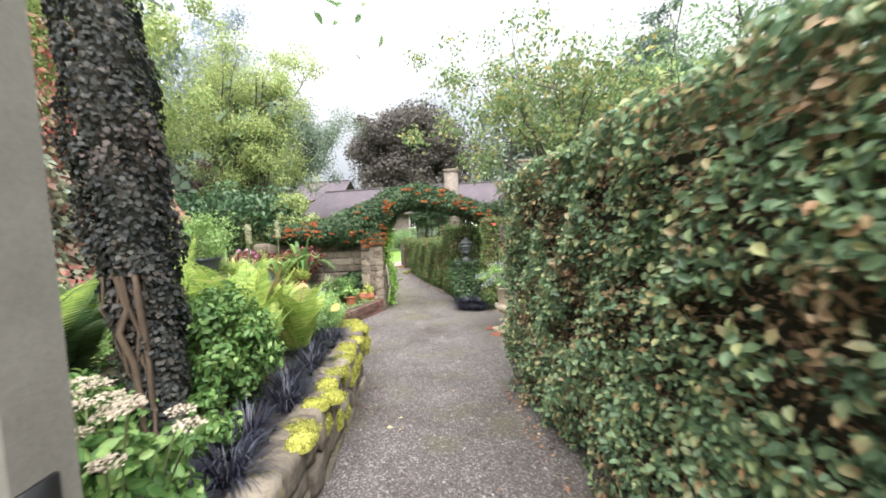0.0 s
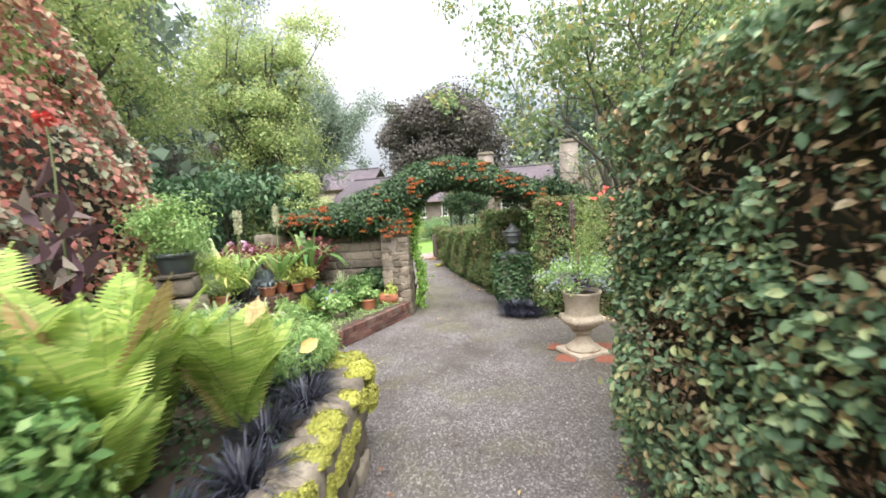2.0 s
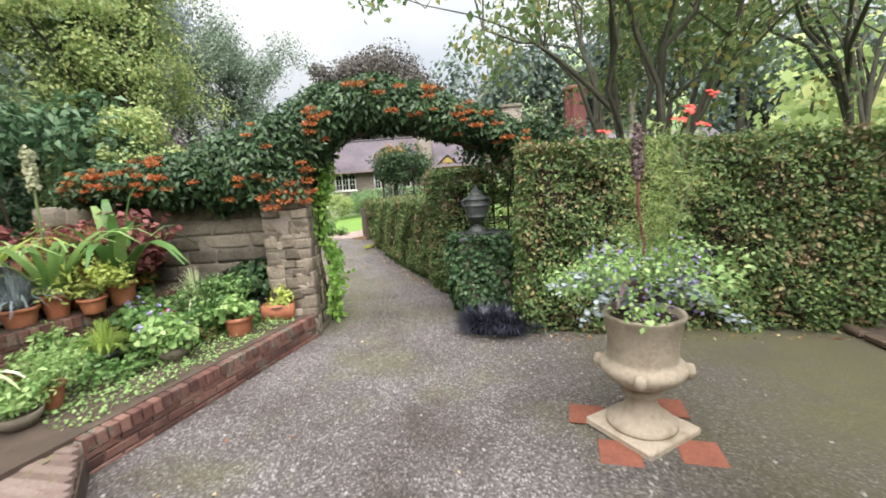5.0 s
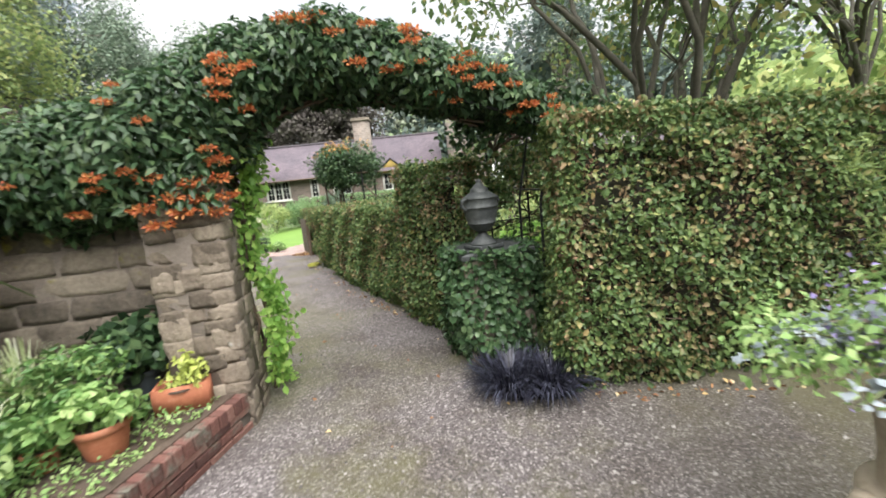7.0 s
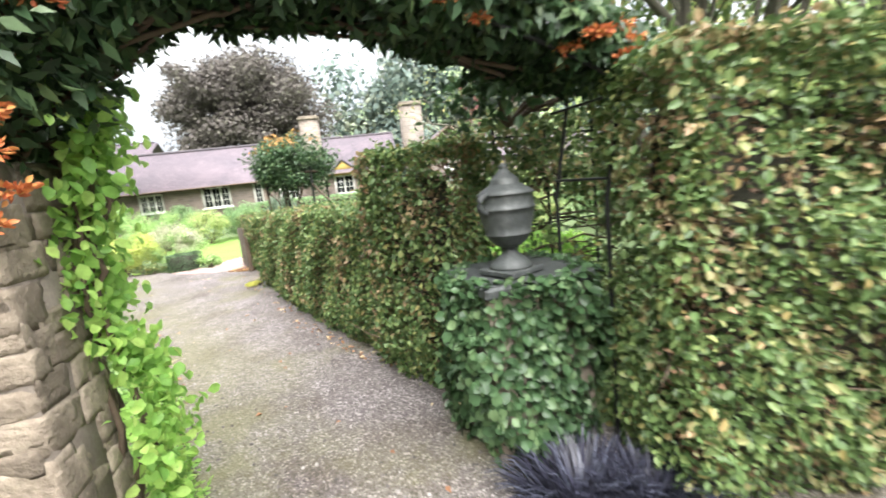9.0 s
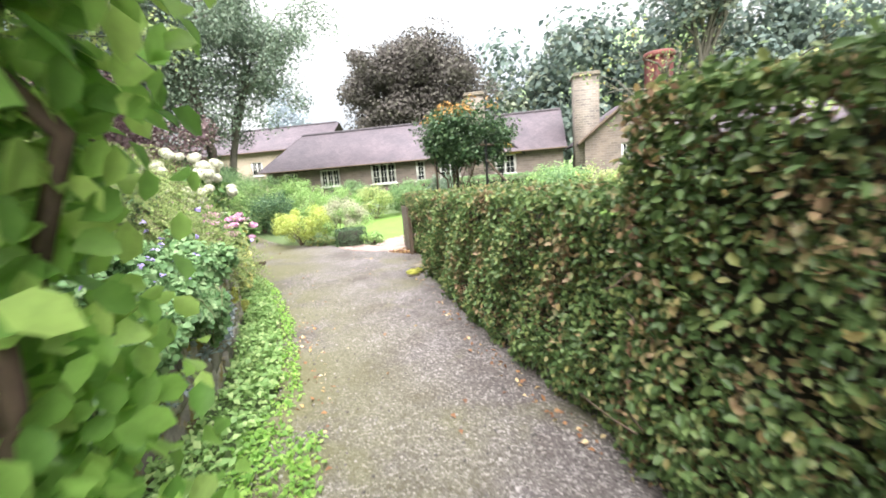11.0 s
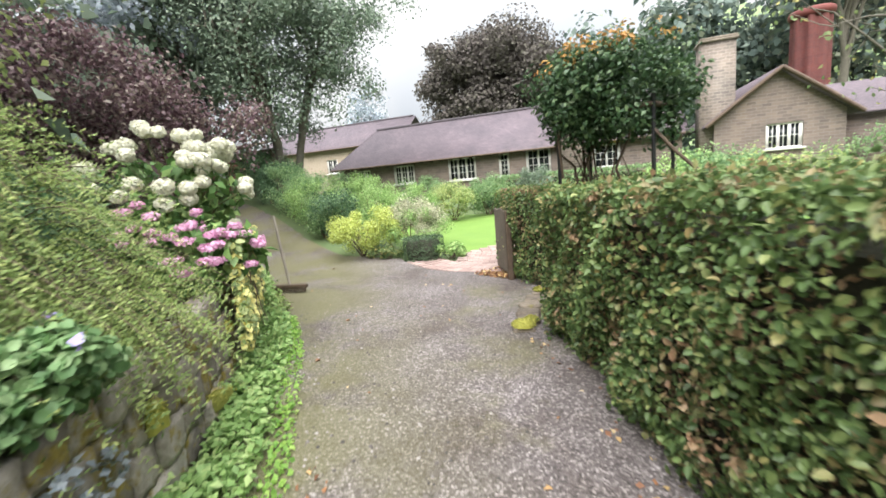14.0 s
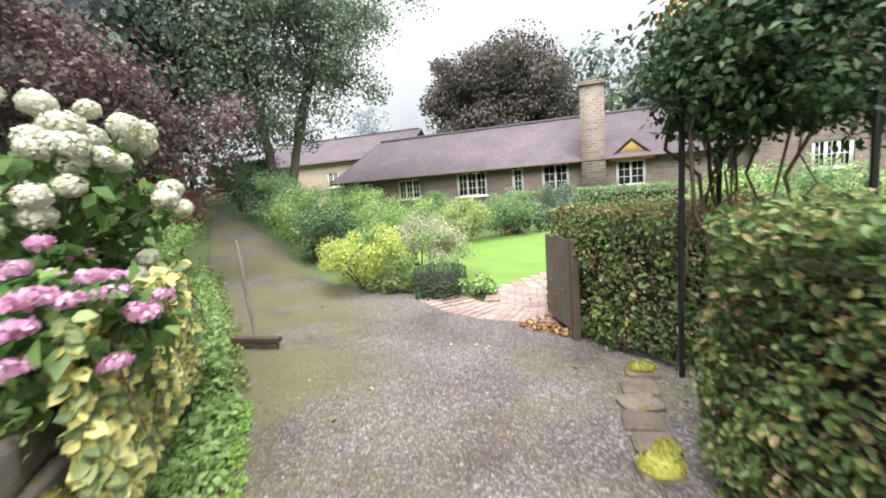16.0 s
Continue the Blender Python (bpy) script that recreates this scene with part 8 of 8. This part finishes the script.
def hydrangea(label, base, radii, heads, head_r, mat, leaf_mat, seed, bias=(0.5, -0.5, 0.4), petal=0.03, per=240, flat=0.8, name="hydrangea"):
    """A leafy shrub with rounded flower heads facing the light."""
    rs = np.random.default_rng(seed)
    root = shrub(name, label, base, radii, 0.12, 1100, leaf_mat, seed, 24, 0.4, 0.65, 0.2)
    d = unit(rs.normal(0, 0.75, (heads, 3)) + np.array(bias))
    for k in range(heads):
        c = np.array([0, 0, radii[2]]) + d[k] * np.array(radii) * rs.uniform(0.92, 1.12)
        u = unit(rs.normal(0, 1, (per, 3)))
        s = head_r * rs.uniform(0.75, 1.2)
        part("flower_head", leaves(c + u * s * rs.uniform(0.82, 1.0, (per, 1)) * [1, 1, flat], u, petal, 0.95, 0, 0.22), M[mat], root)
        part("flower_stem", tube(bent((0, 0, radii[2] * 0.4), c, 0.02, 0.01, 4), [0.008, 0.006, 0.005, 0.004], 4), M["stem"], root)
    return root


hydrangea("white panicle hydrangea with cream domed heads", (-5.2, 16.85, TOP + 0.2), (0.68, 0.78, 0.66), 48, 0.082, "white_flower", "lush", 550, (0.7, -0.4, 0.45), 0.026, 460)
hydrangea("pink lacecap hydrangea leaning over the wall", (-4.2, 15.98, TOP - 0.05), (0.45, 0.48, 0.32), 24, 0.075, "pink_flower", "lush", 551, (0.55, -0.45, 0.5), 0.030, 80, 0.32)
hydrangea("pink lacecap hydrangea among green leaves", (-4.8, 16.2, TOP + 0.1), (0.40, 0.42, 0.36), 16, 0.065, "pink_flower", "lush", 552, (0.55, -0.3, 0.5), 0.032, 110, 0.45)
shrub("spirea", "soft green mound beyond the hydrangeas", (-6.1, 18.0, TOP), (0.6, 0.8, 0.42), 0.055, 3400, "sage", 553, 26, 0.38, 0.4, 0.2)
shrub("spirea", "soft green shrub along the ramp's edge", (-7.4, 19.6, TOP), (0.7, 0.9, 0.42), 0.055, 3400, "sage", 554, 26, 0.38, 0.4, 0.2)
shrub("spirea", "light green shrub along the ramp", (-9.2, 21.9, TOP), (0.9, 1.0, 0.6), 0.06, 3000, "sage", 555, 26, 0.38, 0.4, 0.2)
shrub("spirea", "dark rosy shrub below the maple", (-6.9, 18.4, TOP), (0.6, 0.6, 0.75), 0.06, 2400, "maple", 556, 22, 0.38, 0.4, 0.2)

mat_of_leaves("ramp_planting", "soft yellow-green leafy plants along the ramp's edge", [[(-4.6, 17.5), (-5.7, 18.9), (-7.2, 20.6), (-8.9, 22.6)], [(-5.1, 17.3), (-6.3, 18.5), (-8.0, 20.1), (-9.9, 22.1)]], 5200, 0.06, "sage", 557, 0.6)
mat_of_leaves("ramp_planting", "pale green low plants edging the ramp", [[(-4.5, 17.6), (-5.6, 19.0), (-7.1, 20.7), (-8.8, 22.7)], [(-4.8, 17.5), (-5.9, 18.8), (-7.4, 20.5), (-9.1, 22.5)]], 2400, 0.045, "yewish", 558, 0.25)


def variegated_ivy():
    rs = np.random.default_rng(560)
    root = thing("variegated_ivy", "cream-edged variegated ivy hanging over the wall", "climber", (-4.5, 16.8, 0.7))
    n = 3800
    t = rs.uniform(0, 1, n)
    xy = np.array([-4.02, 15.95]) + np.outer(t, [-0.95, 1.55])
    w = rs.uniform(0, 1, n)
    out = 0.2 + 0.10 * np.sin(t * 14) * np.sin(w * 6) + 0.12 * w
    p = np.column_stack([xy[:, 0] + out * 0.85, xy[:, 1] - out * 0.5, 0.22 + 0.92 * w])
    part("leaves", leaves(p - [-4.5, 16.8, 0.7], np.tile([0.85, -0.5, 0.4], (n, 1)), 0.07, 0.8, 0.8, 0.5), M["variegated"], root, kind="stuff")
    for i in range(14):
        f = (i + rs.uniform(0, 0.8)) / 14
        a = np.array([-4.02 - 0.95 * f + 0.22, 15.95 + 1.55 * f - 0.12, 1.08]) - [-4.5, 16.8, 0.7]
        part("stem", tube(bent(a, a + [rs.normal(0.05, 0.05), rs.normal(-0.05, 0.08), -rs.uniform(0.4, 0.85)], 0.03, 0.02, 6), np.linspace(0.008, 0.004, 6), 4), M["twig"], root, "thin brown hanging stem")


variegated_ivy()


def yard_broom():
    root = thing("yard_broom", "stiff yard broom with a grey handle leaning on the planting", "broom", (-5.15, 18.66, gz(-5.15, 18.66)))
    part("head", bevelled(0.58, 0.09, 0.06, 0.008, 0.001, 2), M["dark_oak"], root, "dark wooden head").location = (0, 0, 0.075)
    part("handle", tube(bent((0, 0, 0.12), (-0.12, 0.02, 1.22), 0, 0.002, 6), [0.022] * 6, 8), M["oak"], root, "long weathered wooden handle")
    rs = np.random.default_rng(3)
    b = np.column_stack([rs.uniform(-0.28, 0.28, 420), rs.uniform(-0.038, 0.038, 420), np.full(420, 0.08)])
    part("bristles", blades(b, b + np.column_stack([rs.normal(0, 0.008, 420), rs.normal(0, 0.012, 420), np.full(420, -0.085)]), 0.004, 0.0, 3), M["twig"], root, kind="stuff")


yard_broom()

# ---- border in front of the cottage ----
shrub("euonymus", "golden yellow rounded shrub at the path's turn", (-5.05, 21.6, gz(-5.05, 21.6)), (1.0, 0.9, 0.60), 0.045, 11000, "yellow_leaf", 570, 34, 0.34, 0.55, 0.1)
shrub("euonymus", "light green shrub behind the golden one", (-5.2, 22.5, gz(-5.2, 22.5)), (0.6, 0.6, 0.66), 0.055, 2600, "sage", 571, 24, 0.36, 0.5, 0.1)
shrub("grass_shrub", "pale cream-tipped feathery shrub", (-4.05, 22.1, gz(-4.05, 22.1)), (0.85, 0.75, 0.62), 0.055, 9000, "cream_plume", 572, 40, 0.34, 0.35, 0.0)
shrub("grass_shrub", "soft green base of the feathery shrub", (-3.95, 21.8, gz(-3.95, 21.8)), (0.9, 0.75, 0.52), 0.05, 6500, "sage", 573, 28, 0.36, 0.3, 0.0)


def box_bush():
    rs = np.random.default_rng(580)
    root = thing("box_bush", "clipped dark green box cushion", "shrub", (-3.55, 20.98, gz(-3.55, 20.98)))
    # solid filling; its near-black colour stands for shade inside the cushion
    part("shade_filling", lathe([(0.3, 0.0), (0.36, 0.2), (0.33, 0.36), (0.001, 0.38)], 16), M["core"], root)
    n = 3600
    a, z = rs.uniform(0, 6.28, n), rs.uniform(0, 1, n)
    side = rs.uniform(0, 1, n) < 0.62
    r = np.where(side, 0.40 + 0.02 * np.sin(a * 5), np.sqrt(rs.uniform(0, 1, n)) * 0.41)
    h = np.where(side, z * 0.42, 0.43 + rs.normal(0, 0.01, n))
    d = np.column_stack([np.where(side, np.cos(a), 0), np.where(side, np.sin(a), 0), np.where(side, 0.3, 1)])
    part("foliage", leaves(np.column_stack([np.cos(a) * r, np.sin(a) * r, h]), d, 0.03, 0.7, 0.1, 0.5), M["box_leaf"], root, kind="stuff")


box_bush()
shrub("alchemilla", "low green and cream border plants beside the box", (-3.0, 20.95, gz(-3, 20.95)), (0.42, 0.36, 0.16), 0.06, 1100, "sage", 581, 14, 0.5, 0.7, 0.1, category="perennial")
shrub("alchemilla", "low yellow-green plants under the golden shrub", (-4.4, 21.25, gz(-4.4, 21.25)), (0.5, 0.3, 0.16), 0.055, 1100, "autumn_tree", 582, 14, 0.5, 0.6, 0.1, category="perennial")
BORDER = [(-7.05, 23.75, 0.7, 0.55, "green_tree", "small leafy green shrub at the ramp's foot"), (-8.5, 25.4, 0.85, 0.68, "green_tree", "leafy mid-green shrub along the ramp"), (-10.3, 27.1, 0.95, 0.78, "laurel", "dark glossy shrub along the ramp"), (-6.6, 23.6, 0.75, 0.62, "laurel", "dark green rounded shrub beside the ramp"), (-7.6, 24.5, 0.95, 0.72, "sage", "pale green lavender-like shrub beside the ramp"), (-9.35, 26.2, 1.0, 0.82, "green_tree", "green rounded shrub beside the ramp"),
          (-11.2, 27.9, 1.15, 0.95, "laurel", "broad green shrub up the ramp"), (-13.0, 29.2, 1.2, 0.95, "green_tree", "dark green shrub near the ramp's top"), (-6.2, 25.3, 0.9, 0.55, "sage", "soft grey-green bush in the border"),
          (-5.2, 26.2, 1.0, 0.6, "sage", "tall pale green perennials in the border"), (-7.5, 28.0, 1.3, 0.62, "sage", "tall feathery green perennials before the cottage"), (-4.0, 27.5, 1.0, 0.55, "light_tree", "soft yellow-green shrub before the cottage"),
          (-2.8, 28.2, 0.9, 0.62, "green_tree", "light green layered shrub at the lawn's edge"), (-9.4, 31.0, 1.5, 0.7, "sage", "pale green planting below the cottage windows"), (-6.0, 31.5, 1.4, 0.62, "green_tree", "mixed green shrubs below the cottage windows"),
          (-1.2, 29.5, 0.75, 0.66, "grey_tree", "rounded grey-green shrub at the lawn's edge"), (0.6, 29.6, 0.9, 0.3, "laurel", "low dark edging plants by the lawn"), (-3.2, 30.5, 1.2, 0.42, "sage", "pale soft planting under the windows"),
          (-11.5, 33.5, 1.6, 0.75, "green_tree", "green bushes at the cottage's end"), (-2.4, 28.8, 0.8, 0.22, "laurel", "low hosta-like leaves along the lawn")]
for i, (x, y, r, h, m, lab) in enumerate(BORDER):
    shrub("border_shrub", lab, (x, y, gz(x, y)), (r * 1.12, r * 0.95, h * 1.25), 0.06 if y < 27 else 0.085, 4200, m, 600 + i, 26, 0.38, 0.45, 0.2, group="border shrubs before the cottage")
grass_tuft("iris", "clump of yellow-green upright iris leaves at the lawn's edge", (0.1, 28.0, gz(0.1, 28)), 160, 1.0, 0.03, "yellow_leaf", 620, 0.55, 1.0, 0.25, category="perennial", bend=0.1)
hedge("low clipped dark hedge under the cottage windows", [(-2.6, 33.6), (4.2, 32.6), (4.3, 33.5), (-2.5, 34.5)], [1.45, 1.4, 1.4, 1.45], "green_tree", 0.09, 420, bare=(1, 2))
for i, (x, y, r, h, m, lab) in enumerate([(2.4, 22.5, 1.1, 0.95, "green_tree", "leafy green shrub behind the low hedge"), (4.6, 24.5, 1.4, 0.95, "light_tree", "light green shrub behind the low hedge"), (1.7, 19.4, 0.7, 0.7, "green_tree", "leafy green plants behind the low hedge"),
                                           (6.5, 21.5, 1.4, 0.9, "light_tree", "yellow-green flowering plants in the far border"), (3.4, 27.5, 1.4, 0.95, "sage", "pale perennials before the gable"), (7.5, 26.0, 1.5, 1.0, "green_tree", "broad green shrub before the gable"),
                                           (4.2, 16.5, 1.0, 0.75, "light_tree", "airy green planting inside the hedged garden"), (2.4, 14.6, 0.9, 0.62, "light_tree", "yellow-green planting inside the hedged garden"), (6.8, 17.0, 1.5, 1.1, "green_tree", "green shrub inside the hedged garden"), (9.5, 20.0, 1.8, 1.3, "green_tree", "big green shrub in the hedged garden"),
                                           (2.3, 12.9, 0.8, 0.5, "vine_bright", "bright green foliage behind the lead urn")]):
    shrub("garden_shrub", lab, (x, y, gz(x, y)), (r, r, h), 0.1, 2600, m, 640 + i, 28, 0.38, 0.5, 0.25, group="shrubs in the hedged garden")


# ---- gate, arbour, stones and brick path ----
def garden_gate():
    root = thing("garden_gate", "weathered grey plank gate standing open against the hedge", "gate", (-1.76, 18.98, gz(-1.76, 18.98)), turn=107)
    for i in range(5):
        part("plank", bevelled(0.132, 0.024, 0.92 + 0.012 * (i % 3), 0.004, 0.001, i), M["gate_wood"], root).location = (0.08 + 0.142 * i, 0, 0.08)
    for z in (0.22, 0.78):
        part("rail", bevelled(0.72, 0.03, 0.09, 0.005, 0.001, 3), M["gate_wood"], root).location = (0.36, -0.03, z)
    part("hinge_post", bevelled(0.08, 0.08, 1.02, 0.01, 0.002, 4), M["dark_oak"], root, "dark hinge post").location = (-0.06, 0, 0)


garden_gate()


def arbour():
    rs = np.random.default_rng(660)
    at = np.array([-0.55, 17.95, gz(-0.55, 17.95)])
    root = thing("arbour", "timber and iron arbour over the side gate", "arbour", tuple(at))
    for x, y in ((-0.5, 0.12), (0.42, -0.28), (-0.1, 0.5), (0.75, 0.2)):
        part("post", tube(bent((x, y, 0), (x, y, 2.2), 0, 0.004, 5), [0.022] * 5, 8), M["iron"], root, "dark upright post")
    for a, b in (((-0.5, 0.12, 2.1), (0.42, -0.28, 2.1)), ((-0.1, 0.5, 2.1), (0.75, 0.2, 2.1)), ((-0.5, 0.12, 2.1), (-0.1, 0.5, 2.1)), ((0.42, -0.28, 2.1), (0.75, 0.2, 2.1))):
        part("beam", tube([a, tuple((np.array(a) + b) / 2), b], [0.03] * 3, 6), M["dark_oak"], root)
    part("brace", tube([(0.42, -0.28, 1.85), (0.6, -0.36, 1.6), (0.78, -0.43, 1.4)], [0.02] * 3, 6), M["dark_oak"], root)
    c = thing("arbour_climber", "dense dark green climber with reddish tips over the arbour", "climber", tuple(at))
    cc, ss = lumps((0.15, 0.08, 2.32), (0.98, 0.8, 0.70), 60, 0.26, rs)
    cc[:, 2] = np.maximum(cc[:, 2], 1.4)
    part("foliage", clump_leaves(cc, ss, 16000, 0.066, rs, 0.55, 0.35), M["trumpet"], c, kind="stuff")
    top = cc[cc[:, 2] > 2.45]
    if len(top):
        part("red_tip", clump_leaves(top + [0, 0, 0.14], np.full(len(top), 0.16), 420, 0.06, rs, 0.5, 0.0), M["rust_leaf"], c, "reddish young leaves", kind="stuff")
    st = [tube(bent((rs.uniform(-0.55, 0.1), rs.uniform(-0.1, 0.5), 0.0), (rs.uniform(-0.6, 0.3), rs.uniform(-0.2, 0.5), 2.1), 0, 0.05, 8), np.full(8, rs.uniform(0.006, 0.016)), 4) for _ in range(14)]
    for s in st:
        part("stem", s, M["dark_oak"], c)


arbour()


def stepping_stones():
    rs = np.random.default_rng(670)
    root = thing("stone_edging", "row of flat mossy stones at the hedge's foot", "edging stones", (-1.5, 17.4, gz(-1.5, 17.4)), kind="structure")
    for i, (x, y, w, d) in enumerate([(-1.55, 16.88, 0.22, 0.18), (-1.50, 17.12, 0.24, 0.2), (-1.50, 17.36, 0.26, 0.2), (-1.47, 17.60, 0.26, 0.22), (-1.42, 17.85, 0.24, 0.22), (-1.33, 18.12, 0.24, 0.2)]):
        o = part("stone", bevelled(w, d, 0.09, 0.02, 0.008, 70 + i), M["stone"], root)
        o.location, o.rotation_euler = (x + 1.5, y - 17.4, -0.045), (0, 0, rs.normal(0, 0.12))
    moss_cushions(root, [(-1.55, 16.86, 0.02, 0.12, 0.10, 0.05), (-1.47, 17.02, 0.01, 0.07, 0.07, 0.04), (-1.33, 18.12, 0.02, 0.11, 0.09, 0.035)], rs, 900)


stepping_stones()


def brick_path():
    r = random.Random(12)
    root = thing("brick_path", "curved pale pink brick path beside the lawn", "brick path", (-2.3, 20.3, gz(-2.3, 20.3)), kind="structure")
    edge = [(-3.75, 20.62), (-3.25, 20.0), (-2.72, 19.66), (-2.24, 19.52), (-1.75, 19.5)]
    for row in range(3):
        for i in range(20):
            t = i / 19 * 4 * 0.999
            j = int(t)
            p = Vector(edge[j]).lerp(Vector(edge[j + 1]), t - j)
            e = Vector(edge[j + 1]) - Vector(edge[j])
            n = Vector((-e.y, e.x)).normalized()
            q = p + n * (0.06 + row * 0.215)
            brick_at(root, PAVERS, q.x, q.y, gz(q.x, q.y) - 0.03, math.degrees(math.atan2(e.y, e.x)) + 90, r, 0.5)
    for i in range(22):
        for j in range(6):
            y = 20.12 + i * 0.112
            x = -2.72 + 0.11 * (i % 2) + j * 0.212 + 0.10 * max(0, i - 10) * 0.8 + (0.0 if i > 3 else 0.12)
            brick_at(root, PAVERS, x, y, gz(x, y) - 0.028, 0, r, 0.5)


brick_path()

# ---- litter on the ground ----
def scatter(name, label, n, seed, mat, leaf, category):
    rs = np.random.default_rng(seed)
    y = rs.uniform(0.6, 20.5, n * 3)
    x = rs.uniform(-6, 5, n * 3)
    keep = on_gravel(x, y) & (rs.uniform(0, 1, n * 3) < 0.45)
    edge = np.minimum(np.abs(x - np.interp(y, *GRAVEL_L)), np.abs(x - np.interp(y, *GRAVEL_R)))
    keep &= rs.uniform(0, 1, n * 3) < np.exp(-edge * 0.8) + 0.25
    x, y = x[keep][:n], y[keep][:n]
    z = rise(x, y) + 0.008 + 0.006 * (np.sin(x * 2.1 + y) * np.sin(y * 1.7) + 0.5 * np.sin(x * 5.3 - y * 3.1))
    root = thing(name, label, category, (0, 0, 0), kind="stuff")
    v, f = leaves(np.column_stack([x, y, z]), np.tile([0, 0, 1.0], (len(x), 1)), leaf, 0.6, 0, 0.18, 0.2, 0.5)
    part("leaves", (v, f), M[mat], root, kind="stuff")


scatter("leaf_litter", "scattered brown and yellow fallen leaves on the gravel", 430, 700, "fallen", 0.045, "fallen leaves")
for i, (a, b) in enumerate([([(0.95, 9.36), (2.3, 9.02), (4.2, 8.55)], [(0.95, 9.2), (2.3, 8.85), (4.2, 8.4)]), ([(0.05, 12.0), (-0.55, 13.6), (-1.35, 16.7)], [(-0.1, 11.95), (-0.72, 13.55), (-1.5, 16.6)]),
                         ([(0.9, 0.6), (0.82, 2.6), (0.68, 4.6)], [(0.76, 0.6), (0.7, 2.6), (0.55, 4.6)]), ([(-1.6, 11.0), (-2.15, 13.2), (-2.85, 14.8)], [(-1.35, 11.0), (-1.9, 13.2), (-2.6, 14.8)])]):
    mat_of_leaves("leaf_litter", "scattered brown and yellow leaves along the path's edge", [a, b], 130, 0.04, "fallen", 720 + i, 0.012, category="fallen leaves")
mat_of_leaves("leaf_litter", "drift of brown fallen leaves beside the gate", [[(-2.35, 19.35), (-1.7, 18.9)], [(-2.0, 19.75), (-1.5, 19.3)]], 420, 0.06, "fallen", 701, 0.05, category="fallen leaves")


def pebbles():
    rs = np.random.default_rng(710)
    n = 7500
    y = 0.8 + rs.uniform(0, 1, n * 3) ** 1.0 * 17
    x = rs.uniform(-4.5, 4.5, n * 3)
    ok = on_gravel(x, y) & (x < 1.0 + 0.5 * np.sin(y * 3) + rs.exponential(0.6, len(x)))
    x, y = x[ok][:n], y[ok][:n]
    z = rise(x, y) + 0.006 * (np.sin(x * 2.1 + y) * np.sin(y * 1.7) + 0.5 * np.sin(x * 5.3 - y * 3.1))
    s = 0.003 + 0.009 * rs.uniform(0, 1, len(x)) ** 2
    base = np.array([(-1, -1, -0.3), (1, -1, -0.3), (1, 1, -0.3), (-1, 1, -0.3), (-0.6, -0.6, 0.7), (0.6, -0.6, 0.7), (0.6, 0.6, 0.7), (-0.6, 0.6, 0.7)])
    v = base[None] * s[:, None, None] * rs.uniform(0.7, 1.3, (len(x), 8, 3)) + np.column_stack([x, y, z])[:, None]
    q = np.array([(4, 5, 6, 7), (0, 1, 5, 4), (1, 2, 6, 5), (2, 3, 7, 6), (3, 0, 4, 7)])
    f = (q[None] + (np.arange(len(x)) * 8)[:, None, None]).reshape(-1, 4)
    part("loose_gravel", (v.reshape(-1, 3), f), M["pebble"], gravel, kind="stuff")


pebbles()
